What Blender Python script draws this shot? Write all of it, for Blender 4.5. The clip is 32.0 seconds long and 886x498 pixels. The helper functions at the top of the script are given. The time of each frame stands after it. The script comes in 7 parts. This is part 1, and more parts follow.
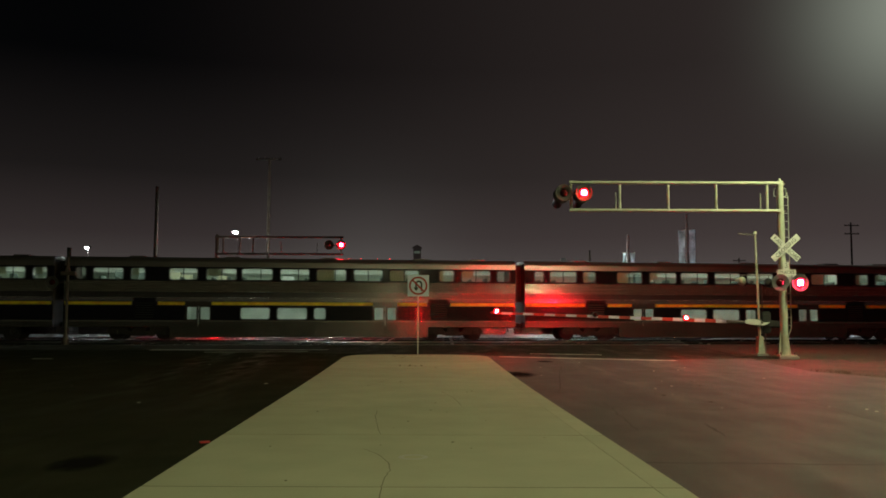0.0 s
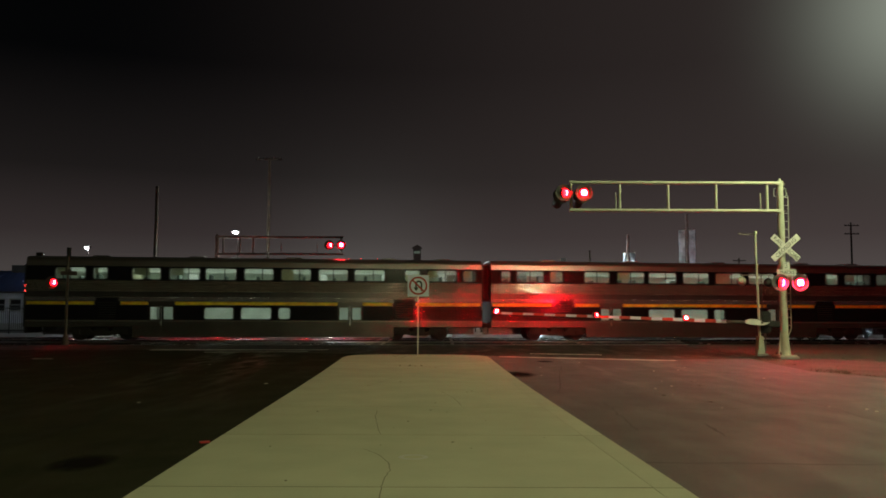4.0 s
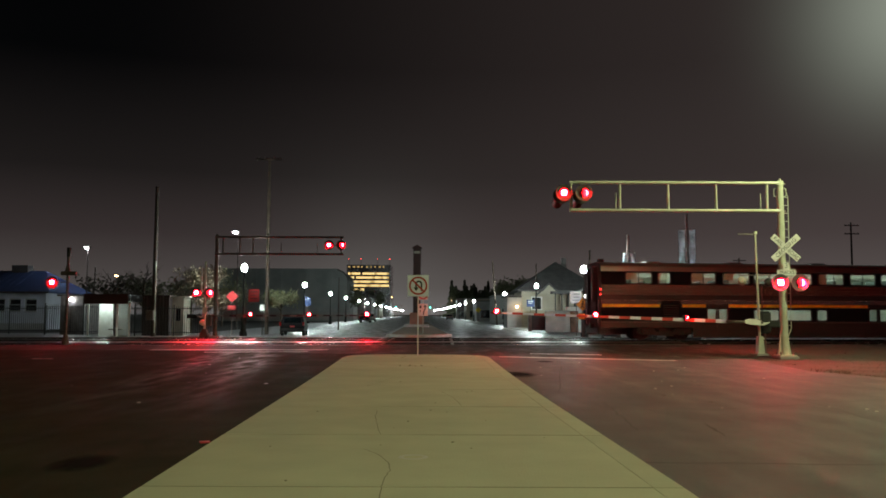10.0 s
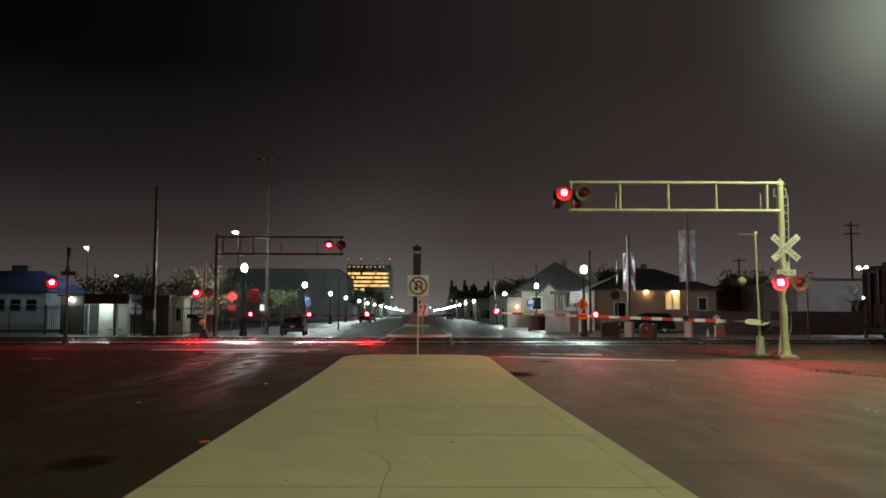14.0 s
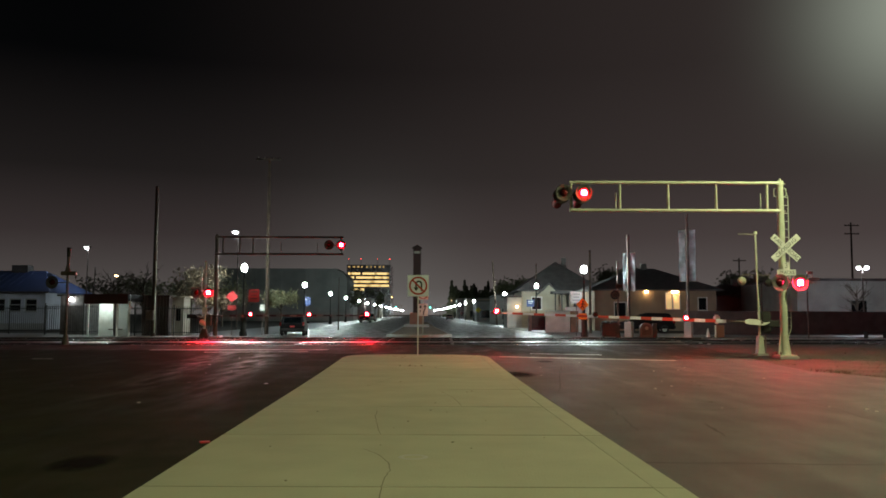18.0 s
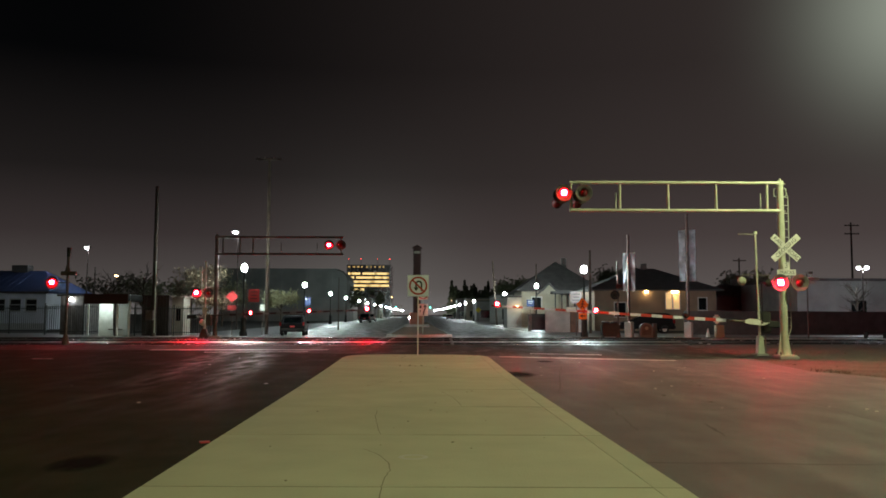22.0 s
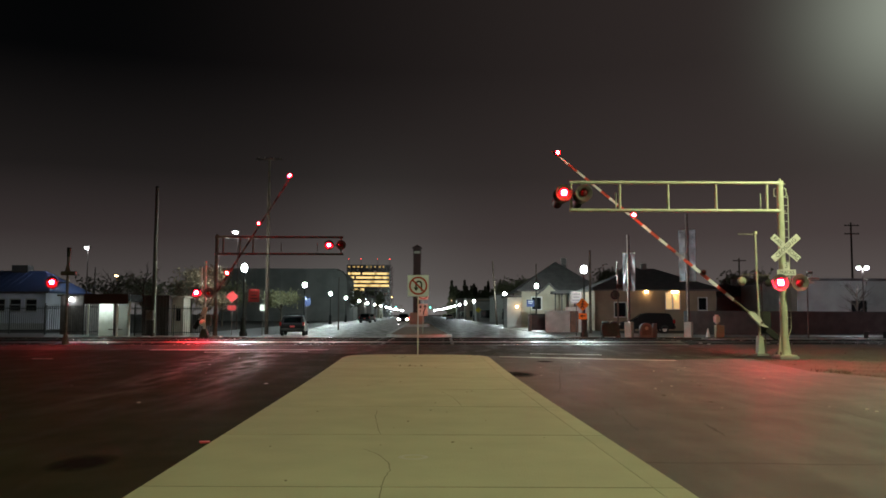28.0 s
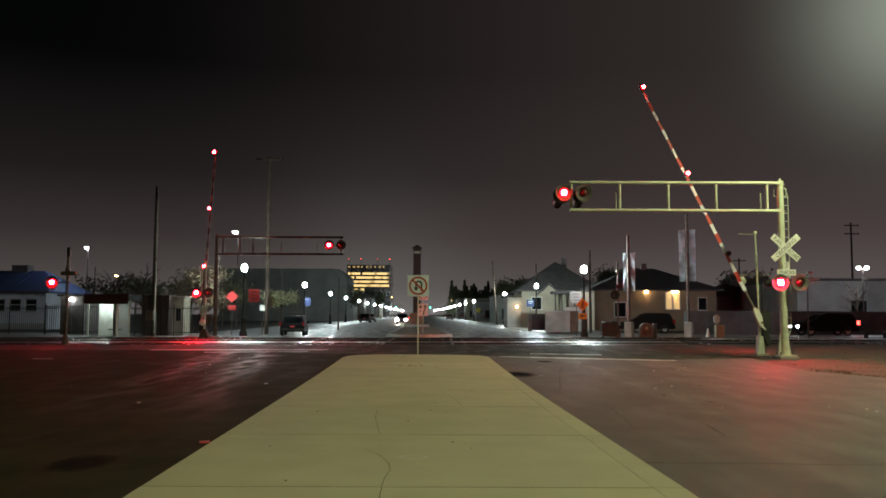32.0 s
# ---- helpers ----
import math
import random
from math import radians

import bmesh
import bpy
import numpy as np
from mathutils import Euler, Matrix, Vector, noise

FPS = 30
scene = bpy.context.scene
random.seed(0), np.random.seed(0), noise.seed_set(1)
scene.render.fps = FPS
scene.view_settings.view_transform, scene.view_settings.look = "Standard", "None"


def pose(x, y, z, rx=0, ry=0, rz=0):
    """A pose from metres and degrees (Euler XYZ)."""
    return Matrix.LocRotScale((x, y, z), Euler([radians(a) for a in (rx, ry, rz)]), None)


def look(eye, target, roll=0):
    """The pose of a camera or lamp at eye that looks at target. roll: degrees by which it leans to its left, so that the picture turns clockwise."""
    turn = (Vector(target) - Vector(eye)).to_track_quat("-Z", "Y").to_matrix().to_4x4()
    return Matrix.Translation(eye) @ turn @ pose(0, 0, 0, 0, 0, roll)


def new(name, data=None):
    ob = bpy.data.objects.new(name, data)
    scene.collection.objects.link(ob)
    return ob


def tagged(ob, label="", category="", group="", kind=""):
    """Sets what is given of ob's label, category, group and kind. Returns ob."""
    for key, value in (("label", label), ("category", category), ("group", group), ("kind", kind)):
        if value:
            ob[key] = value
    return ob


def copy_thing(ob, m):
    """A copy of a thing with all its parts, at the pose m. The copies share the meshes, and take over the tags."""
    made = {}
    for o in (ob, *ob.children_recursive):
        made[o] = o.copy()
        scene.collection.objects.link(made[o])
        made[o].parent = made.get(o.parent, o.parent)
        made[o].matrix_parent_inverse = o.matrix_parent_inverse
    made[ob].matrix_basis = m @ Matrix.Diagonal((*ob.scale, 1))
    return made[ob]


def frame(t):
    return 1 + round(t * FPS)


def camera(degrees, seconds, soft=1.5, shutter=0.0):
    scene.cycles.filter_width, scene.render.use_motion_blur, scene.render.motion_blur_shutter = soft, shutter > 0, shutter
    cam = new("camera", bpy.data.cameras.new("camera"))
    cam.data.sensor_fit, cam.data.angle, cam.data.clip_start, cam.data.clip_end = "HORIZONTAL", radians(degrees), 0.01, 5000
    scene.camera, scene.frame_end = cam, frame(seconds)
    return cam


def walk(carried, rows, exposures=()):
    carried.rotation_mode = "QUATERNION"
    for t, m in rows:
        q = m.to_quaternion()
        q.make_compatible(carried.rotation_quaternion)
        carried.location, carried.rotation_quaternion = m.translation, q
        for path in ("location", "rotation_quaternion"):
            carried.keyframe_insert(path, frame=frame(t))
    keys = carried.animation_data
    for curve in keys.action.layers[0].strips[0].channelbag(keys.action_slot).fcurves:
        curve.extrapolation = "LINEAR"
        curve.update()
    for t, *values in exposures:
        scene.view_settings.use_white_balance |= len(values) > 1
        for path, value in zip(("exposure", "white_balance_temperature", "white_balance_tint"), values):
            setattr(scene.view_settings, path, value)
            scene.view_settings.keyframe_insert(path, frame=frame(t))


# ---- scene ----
cam = camera(55.2, 32.0, soft=1.7, shutter=0.4)
EYE = (0.0, 0.0, 1.55)
VIEW = look(EYE, (0.0, 30.0, 3.87), 0.2)
walk(cam, [(0.0, VIEW), (32.0, VIEW)], [(0.0, -0.08), (6.0, 0.0), (10.0, 0.08), (17.0, 0.13), (32.0, 0.17)])
scene.view_settings.exposure = 0.0

# ---- night sky, near street light ----
LAMP = (14.6, 25.0, 11.0)
world = bpy.data.worlds.new("night_sky")
scene.world = world
world.use_nodes = True
wn, wl = world.node_tree.nodes, world.node_tree.links
wn.clear()
w_out = wn.new("ShaderNodeOutputWorld")
w_bg = wn.new("ShaderNodeBackground")
w_co = wn.new("ShaderNodeTexCoord")
w_sep = wn.new("ShaderNodeSeparateXYZ")
w_ramp = wn.new("ShaderNodeValToRGB")
w_dot = wn.new("ShaderNodeVectorMath")
w_dot.operation = "DOT_PRODUCT"
w_norm = wn.new("ShaderNodeVectorMath")
w_norm.operation = "NORMALIZE"
w_glow = wn.new("ShaderNodeMapRange")
w_pow = wn.new("ShaderNodeMath")
w_pow.operation = "POWER"
w_mul = wn.new("ShaderNodeVectorMath")
w_mul.operation = "SCALE"
w_add = wn.new("ShaderNodeVectorMath")
w_add.operation = "ADD"
wl.new(w_co.outputs["Generated"], w_norm.inputs[0])
wl.new(w_norm.outputs[0], w_sep.inputs[0])
wl.new(w_sep.outputs["Z"], w_ramp.inputs[0])
ramp = w_ramp.color_ramp
ramp.elements[0].position, ramp.elements[0].color = 0.0, (0.110, 0.104, 0.101, 1)
ramp.elements[1].position, ramp.elements[1].color = 0.42, (0.0008, 0.0010, 0.0011, 1)
for place, tone in ((0.03, (0.070, 0.061, 0.058, 1)), (0.09, (0.034, 0.0265, 0.026, 1)), (0.16, (0.0122, 0.0102, 0.0098, 1)), (0.28, (0.0014, 0.0015, 0.0017, 1))):
    ramp.elements.new(place).color = tone
lamp_way = (Vector(LAMP) - Vector(EYE)).normalized()
w_dot.inputs[1].default_value = lamp_way
wl.new(w_norm.outputs[0], w_dot.inputs[0])
w_glow.inputs["From Min"].default_value, w_glow.inputs["From Max"].default_value = 0.6, 1.0
wl.new(w_dot.outputs["Value"], w_glow.inputs["Value"])
w_pow.inputs[1].default_value = 85.0
wl.new(w_glow.outputs[0], w_pow.inputs[0])
w_mul.inputs[0].default_value = (0.21, 0.24, 0.195)
wl.new(w_pow.outputs[0], w_mul.inputs["Scale"])
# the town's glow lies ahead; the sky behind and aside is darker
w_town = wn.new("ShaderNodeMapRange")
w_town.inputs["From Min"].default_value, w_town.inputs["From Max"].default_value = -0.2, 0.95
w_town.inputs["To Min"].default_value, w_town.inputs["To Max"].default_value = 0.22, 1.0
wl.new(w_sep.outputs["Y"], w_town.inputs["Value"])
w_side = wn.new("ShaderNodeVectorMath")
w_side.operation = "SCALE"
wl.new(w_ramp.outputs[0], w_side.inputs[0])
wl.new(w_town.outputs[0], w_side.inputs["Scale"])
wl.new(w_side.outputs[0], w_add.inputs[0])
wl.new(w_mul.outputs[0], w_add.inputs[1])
# a faint wide part of the same lit haze
w_wide = wn.new("ShaderNodeMath")
w_wide.operation = "POWER"
w_wide.inputs[1].default_value = 2.2
wl.new(w_glow.outputs[0], w_wide.inputs[0])
w_mul2 = wn.new("ShaderNodeVectorMath")
w_mul2.operation = "SCALE"
w_mul2.inputs[0].default_value = (0.0262, 0.0195, 0.018)
wl.new(w_wide.outputs[0], w_mul2.inputs["Scale"])
w_add2 = wn.new("ShaderNodeVectorMath")
w_add2.operation = "ADD"
wl.new(w_add.outputs[0], w_add2.inputs[0])
wl.new(w_mul2.outputs[0], w_add2.inputs[1])
# mist lit by the lamps of the far street
w_far = wn.new("ShaderNodeVectorMath")
w_far.operation = "DOT_PRODUCT"
w_far.inputs[1].default_value = Vector((-0.085, 1.0, 0.03)).normalized()
wl.new(w_norm.outputs[0], w_far.inputs[0])
w_far_range = wn.new("ShaderNodeMapRange")
w_far_range.inputs["From Min"].default_value, w_far_range.inputs["From Max"].default_value = 0.6, 1.0
wl.new(w_far.outputs["Value"], w_far_range.inputs["Value"])
w_far_pow = wn.new("ShaderNodeMath")
w_far_pow.operation = "POWER"
w_far_pow.inputs[1].default_value = 75.0
wl.new(w_far_range.outputs[0], w_far_pow.inputs[0])
w_mul3 = wn.new("ShaderNodeVectorMath")
w_mul3.operation = "SCALE"
w_mul3.inputs[0].default_value = (0.026, 0.0275, 0.025)
wl.new(w_far_pow.outputs[0], w_mul3.inputs["Scale"])
w_add3 = wn.new("ShaderNodeVectorMath")
w_add3.operation = "ADD"
wl.new(w_add2.outputs[0], w_add3.inputs[0])
wl.new(w_mul3.outputs[0], w_add3.inputs[1])
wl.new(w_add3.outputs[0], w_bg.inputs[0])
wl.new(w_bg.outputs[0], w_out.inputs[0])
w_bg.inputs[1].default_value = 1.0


def street_light(name, place, watts, colour, cone, target, blend=0.5):
    data = bpy.data.lights.new(name, "SPOT")
    data.shadow_soft_size, data.energy, data.color = 0.25, watts, colour
    data.spot_size, data.spot_blend = radians(cone), blend
    ob = new(name, data)
    ob.matrix_world = look(place, target)
    return ob


LAMP_TINT = (0.93, 1.0, 0.52)
street_light("street_light_beam", LAMP, 6000, LAMP_TINT, 164, (LAMP[0] - 2.5, LAMP[1] + 0.5, 0))
LAMP_BEHIND = (9.0, -8.0, 10.5)
street_light("street_light_beam_behind", LAMP_BEHIND, 8500, LAMP_TINT, 140, (LAMP_BEHIND[0] - 3, LAMP_BEHIND[1] + 3.5, 0))


# ---- materials ----
def rgba(c):
    return (c[0], c[1], c[2], 1)


def surface(name, colour, rough=0.6, metal=0.0, other=None, scale=4.0, fine=40.0, vary=0.35, bump=0.15, gloss=0.0, per_piece=0.0, spread=0.12):
    """Two scales of noise in the colour, a fine relief, and uneven roughness."""
    m = bpy.data.materials.new(name)
    m.use_nodes = True
    n, l = m.node_tree.nodes, m.node_tree.links
    b = n["Principled BSDF"]
    co = n.new("ShaderNodeTexCoord")
    big, small = n.new("ShaderNodeTexNoise"), n.new("ShaderNodeTexNoise")
    big.inputs["Scale"].default_value, big.inputs["Detail"].default_value = scale, 6
    small.inputs["Scale"].default_value, small.inputs["Detail"].default_value = fine, 4
    l.new(co.outputs["Object"], big.inputs["Vector"])
    l.new(co.outputs["Object"], small.inputs["Vector"])
    mix = n.new("ShaderNodeMix")
    mix.data_type = "RGBA"
    if other is None:
        other = [c * (1 - vary) for c in colour]
    mix.inputs["A"].default_value, mix.inputs["B"].default_value = rgba(other), rgba(colour)
    add = n.new("ShaderNodeMath")
    add.operation = "MULTIPLY_ADD"
    l.new(small.outputs["Fac"], add.inputs[0])
    add.inputs[1].default_value = 0.6
    wide = n.new("ShaderNodeMapRange")
    wide.inputs["From Min"].default_value, wide.inputs["From Max"].default_value = 0.3, 0.7
    wide.inputs["To Min"].default_value, wide.inputs["To Max"].default_value = -0.3, 0.7
    l.new(big.outputs["Fac"], wide.inputs["Value"])
    l.new(wide.outputs[0], add.inputs[2])
    l.new(add.outputs[0], mix.inputs["Factor"])
    last = mix.outputs["Result"]
    if per_piece:
        info = n.new("ShaderNodeObjectInfo")
        hue = n.new("ShaderNodeHueSaturation")
        rng = n.new("ShaderNodeMapRange")
        rng.inputs["To Min"].default_value, rng.inputs["To Max"].default_value = 1 - per_piece, 1 + per_piece
        l.new(info.outputs["Random"], rng.inputs["Value"])
        l.new(rng.outputs[0], hue.inputs["Value"])
        l.new(last, hue.inputs["Color"])
        last = hue.outputs["Color"]
    l.new(last, b.inputs["Base Color"])
    rr = n.new("ShaderNodeMapRange")
    rr.inputs["To Min"].default_value, rr.inputs["To Max"].default_value = max(0.03, rough - spread), min(1, rough + spread)
    l.new(big.outputs["Fac"], rr.inputs["Value"])
    l.new(rr.outputs[0], b.inputs["Roughness"])
    b.inputs["Metallic"].default_value = metal
    if gloss:
        b.inputs["Coat Weight"].default_value, b.inputs["Coat Roughness"].default_value = gloss, 0.1
    if bump:
        bp = n.new("ShaderNodeBump")
        bp.inputs["Strength"].default_value, bp.inputs["Distance"].default_value = bump, 0.02
        l.new(small.outputs["Fac"], bp.inputs["Height"])
        l.new(bp.outputs[0], b.inputs["Normal"])
    return m


def glow(name, colour, strength):
    m = bpy.data.materials.new(name)
    m.use_nodes = True
    n, l = m.node_tree.nodes, m.node_tree.links
    b = n["Principled BSDF"]
    b.inputs["Base Color"].default_value = rgba(colour)
    b.inputs["Emission Color"].default_value = rgba(colour)
    b.inputs["Emission Strength"].default_value = strength
    return m


def wet_asphalt(name, colour, dry, wet, patch, shine=0.3, film=0.0, dark=0.35, tracks=(), polish=0.3):
    """Asphalt with fine stones, smooth patches of damp and worn lanes."""
    m = surface(name, colour, dry, 0, [c * dark for c in colour], 0.9, 110, 0.4, 0.7)
    n, l = m.node_tree.nodes, m.node_tree.links
    b = n["Principled BSDF"]
    co = n.new("ShaderNodeTexCoord")
    mp = n.new("ShaderNodeMapping")
    mp.inputs["Scale"].default_value = (0.9, 0.22, 1)
    nz = n.new("ShaderNodeTexNoise")
    nz.inputs["Scale"].default_value, nz.inputs["Detail"].default_value = 1.6, 7
    l.new(co.outputs["Object"], mp.inputs["Vector"])
    l.new(mp.outputs[0], nz.inputs["Vector"])
    rr = n.new("ShaderNodeMapRange")
    rr.inputs["From Min"].default_value, rr.inputs["From Max"].default_value = patch - 0.1, patch + 0.12
    rr.inputs["To Min"].default_value, rr.inputs["To Max"].default_value = wet, dry
    l.new(nz.outputs["Fac"], rr.inputs["Value"])
    l.new(rr.outputs[0], b.inputs["Roughness"])
    b.inputs["Specular IOR Level"].default_value = shine
    b.inputs["Coat Weight"].default_value, b.inputs["Coat Roughness"].default_value = film, 0.3
    if not tracks:
        return m
    # wheel tracks (x at y = 0, drift of x with y, half width): polished and wet in broken streaks
    sep = n.new("ShaderNodeSeparateXYZ")
    l.new(co.outputs["Object"], sep.inputs[0])
    last = None
    for x0, drift, half in tracks:
        at = n.new("ShaderNodeMath")
        at.operation = "MULTIPLY_ADD"
        l.new(sep.outputs["Y"], at.inputs[0])
        at.inputs[1].default_value, at.inputs[2].default_value = -drift, -x0
        off, size, fall = n.new("ShaderNodeMath"), n.new("ShaderNodeMath"), n.new("ShaderNodeMapRange")
        off.operation, size.operation = "ADD", "ABSOLUTE"
        l.new(sep.outputs["X"], off.inputs[0])
        l.new(at.outputs[0], off.inputs[1])
        l.new(off.outputs[0], size.inputs[0])
        fall.interpolation_type = "SMOOTHSTEP"
        fall.inputs["From Min"].default_value, fall.inputs["From Max"].default_value = 0.0, half
        fall.inputs["To Min"].default_value, fall.inputs["To Max"].default_value = 1.0, 0.0
        l.new(size.outputs[0], fall.inputs["Value"])
        if last is None:
            last = fall
        else:
            top = n.new("ShaderNodeMath")
            top.operation = "MAXIMUM"
            l.new(last.outputs[0], top.inputs[0])
            l.new(fall.outputs[0], top.inputs[1])
            last = top
    streak, where, wetness = n.new("ShaderNodeTexNoise"), n.new("ShaderNodeMapRange"), n.new("ShaderNodeMath")
    mp2 = n.new("ShaderNodeMapping")
    mp2.inputs["Scale"].default_value = (3.2, 0.55, 1)
    l.new(co.outputs["Object"], mp2.inputs["Vector"])
    l.new(mp2.outputs[0], streak.inputs["Vector"])
    streak.inputs["Scale"].default_value, streak.inputs["Detail"].default_value = 1.0, 6
    where.inputs["From Min"].default_value, where.inputs["From Max"].default_value = 0.38, 0.66
    l.new(streak.outputs["Fac"], where.inputs["Value"])
    wetness.operation = "MULTIPLY"
    l.new(where.outputs[0], wetness.inputs[0])
    l.new(last.outputs[0], wetness.inputs[1])
    # the polish begins some way before the crossing
    reach, worn = n.new("ShaderNodeMapRange"), n.new("ShaderNodeMath")
    reach.inputs["From Min"].default_value, reach.inputs["From Max"].default_value = 12.0, 27.0
    l.new(sep.outputs["Y"], reach.inputs["Value"])
    worn.operation = "MULTIPLY"
    l.new(wetness.outputs[0], worn.inputs[0])
    l.new(reach.outputs[0], worn.inputs[1])
    wetness = worn
    blend, gloss = n.new("ShaderNodeMix"), n.new("ShaderNodeMapRange")
    l.new(wetness.outputs[0], blend.inputs["Factor"])
    l.new(rr.outputs[0], blend.inputs["A"])
    blend.inputs["B"].default_value = polish
    l.new(blend.outputs["Result"], b.inputs["Roughness"])
    gloss.inputs["To Min"].default_value, gloss.inputs["To Max"].default_value = shine, 0.3
    l.new(wetness.outputs[0], gloss.inputs["Value"])
    l.new(gloss.outputs[0], b.inputs["Specular IOR Level"])
    return m


def clear_glass(name, tint=(0.9, 0.95, 0.92)):
    m = bpy.data.materials.new(name)
    m.use_nodes = True
    n, l = m.node_tree.nodes, m.node_tree.links
    n.remove(n["Principled BSDF"])
    t, g, mx, fr = n.new("ShaderNodeBsdfTransparent"), n.new("ShaderNodeBsdfGlossy"), n.new("ShaderNodeMixShader"), n.new("ShaderNodeFresnel")
    t.inputs[0].default_value = rgba(tint)
    g.inputs["Roughness"].default_value = 0.05
    l.new(fr.outputs[0], mx.inputs[0])
    l.new(t.outputs[0], mx.inputs[1])
    l.new(g.outputs[0], mx.inputs[2])
    l.new(mx.outputs[0], n["Material Output"].inputs[0])
    return m


M_CONCRETE = surface("island_concrete", (0.415, 0.418, 0.30), 0.85, 0, (0.35, 0.353, 0.252), 1.3, 38, 0.3, 0.3, per_piece=0.05)
M_PALE = surface("pale_concrete", (0.5, 0.5, 0.48), 0.8, 0, (0.33, 0.33, 0.31), 1.5, 40, 0.3, 0.2)
M_PAVE = surface("damp_pavement", (0.24, 0.235, 0.23), 0.5, 0, (0.14, 0.14, 0.135), 0.6, 40, 0.3, 0.15)
M_ROAD = wet_asphalt("damp_asphalt", (0.122, 0.106, 0.117), 0.76, 0.6, 0.45, 0.14, 0.0, 0.78, ((4.35, 0.0, 0.6), (6.9, 0.0, 0.9)), 0.48)
M_FARROAD = wet_asphalt("wet_far_concrete", (0.15, 0.15, 0.145), 0.55, 0.30, 0.5, 0.4, 0.0, 0.55)
# the left lanes' weaker light is partly put into this darker asphalt
M_DIMROAD = wet_asphalt("dimmed_asphalt", (0.036, 0.036, 0.022), 0.85, 0.62, 0.42, 0.015, 0.0, 0.6, ((-2.5, -0.132, 1.0), (-4.2, -0.13, 0.9)), 0.36)
M_WORN = wet_asphalt("worn_brown_asphalt", (0.060, 0.052, 0.044), 0.8, 0.5, 0.42, 0.08, 0.0, 0.7)
M_PANEL = surface("crossing_panel", (0.12, 0.11, 0.10), 0.34, 0, (0.05, 0.045, 0.04), 0.9, 60, 0.4, 0.2)
M_SOIL = surface("dark_soil", (0.05, 0.042, 0.034), 0.95, 0, (0.02, 0.017, 0.014), 0.4, 20, 0.5, 0.5)
M_STONES = surface("grey_stones", (0.13, 0.11, 0.095), 0.95, 0, (0.06, 0.05, 0.042), 6, 30, 0.4, 0.3)
M_GRAVEL = surface("gravel", (0.062, 0.048, 0.038), 0.95, 0, (0.022, 0.018, 0.015), 0.8, 30, 0.5, 0.6)
M_LINE = surface("road_paint", (0.7, 0.7, 0.66), 0.55, 0, (0.22, 0.21, 0.2), 2.5, 25, 0.5, 0.1)
M_GALV = surface("pale_green_steel_paint", (0.41, 0.43, 0.34), 0.55, 0.1, (0.30, 0.31, 0.25), 3, 40, 0.3, 0.08)
M_SILVER = surface("aluminium_paint", (0.66, 0.67, 0.62), 0.5, 0.1, (0.5, 0.5, 0.46), 2, 30, 0.3, 0.05)
M_DULL = surface("weathered_steel", (0.16, 0.13, 0.12), 0.6, 0.3, (0.08, 0.06, 0.05), 3, 40, 0.4, 0.1)
M_RAIL = surface("rail_steel", (0.55, 0.55, 0.56), 0.25, 1.0, (0.3, 0.28, 0.26), 3, 40, 0.3, 0.05)
M_HEADBLACK = surface("signal_black", (0.07, 0.068, 0.066), 0.7, 0, None, 3, 40, 0.3, 0.05)
M_BLACK = surface("black_paint", (0.012, 0.012, 0.012), 0.55, 0, None, 3, 40, 0.4, 0.05)
M_CRACK = surface("dark_dirt", (0.17, 0.15, 0.10), 0.95, 0, None, 5, 60, 0.4, 0.2)
M_DARK = surface("dark_iron", (0.03, 0.032, 0.03), 0.5, 0.2, None, 3, 40, 0.4, 0.08)
M_WOOD = surface("creosoted_wood", (0.07, 0.045, 0.03), 0.85, 0, (0.03, 0.02, 0.015), 3, 50, 0.4, 0.3)
M_WHITE = surface("white_paint", (0.78, 0.78, 0.75), 0.5, 0, (0.62, 0.62, 0.58), 3, 40, 0.2, 0.04)
M_WALL = surface("painted_stucco", (0.42, 0.42, 0.40), 0.85, 0, (0.30, 0.30, 0.285), 0.7, 30, 0.3, 0.2)
M_CREAM = surface("cream_stucco", (0.40, 0.36, 0.28), 0.85, 0, (0.29, 0.26, 0.2), 0.7, 30, 0.3, 0.2)
M_BRICKY = surface("dark_cladding", (0.19, 0.165, 0.155), 0.8, 0, None, 1, 30, 0.4, 0.2)
M_ROOF = surface("dark_shingle", (0.12, 0.11, 0.11), 0.85, 0, None, 1.5, 25, 0.4, 0.3)
M_BLUE = surface("blue_roof_metal", (0.035, 0.06, 0.16), 0.7, 0.0, (0.02, 0.035, 0.10), 0.5, 20, 0.4, 0.1)
M_RED = surface("red_reflective", (0.44, 0.03, 0.02), 0.5, 0, (0.32, 0.02, 0.014), 3, 40, 0.3, 0.03)
M_ARMWHITE = surface("white_reflective", (0.62, 0.60, 0.74), 0.5, 0, (0.48, 0.46, 0.56), 3, 30, 0.2, 0.02)
M_TAN = surface("tan_stucco", (0.36, 0.28, 0.2), 0.85, 0, (0.26, 0.2, 0.14), 0.7, 30, 0.3, 0.2)
M_YELLOW = surface("yellow_stripe", (0.95, 0.86, 0.03), 0.45, 0, (0.6, 0.35, 0.03), 2, 30, 0.2, 0.02)
M_ORANGE = surface("orange_sign", (0.95, 0.34, 0.03), 0.45, 0, (0.85, 0.28, 0.03), 3, 30, 0.2, 0.02)
M_SIGNBACK = surface("dull_sign_back", (0.20, 0.17, 0.17), 0.6, 0, (0.15, 0.12, 0.12), 3, 30, 0.2, 0.02)
M_PINKSIGN = surface("red_sign", (0.5, 0.045, 0.045), 0.5, 0, (0.4, 0.035, 0.035), 3, 30, 0.2, 0.02)
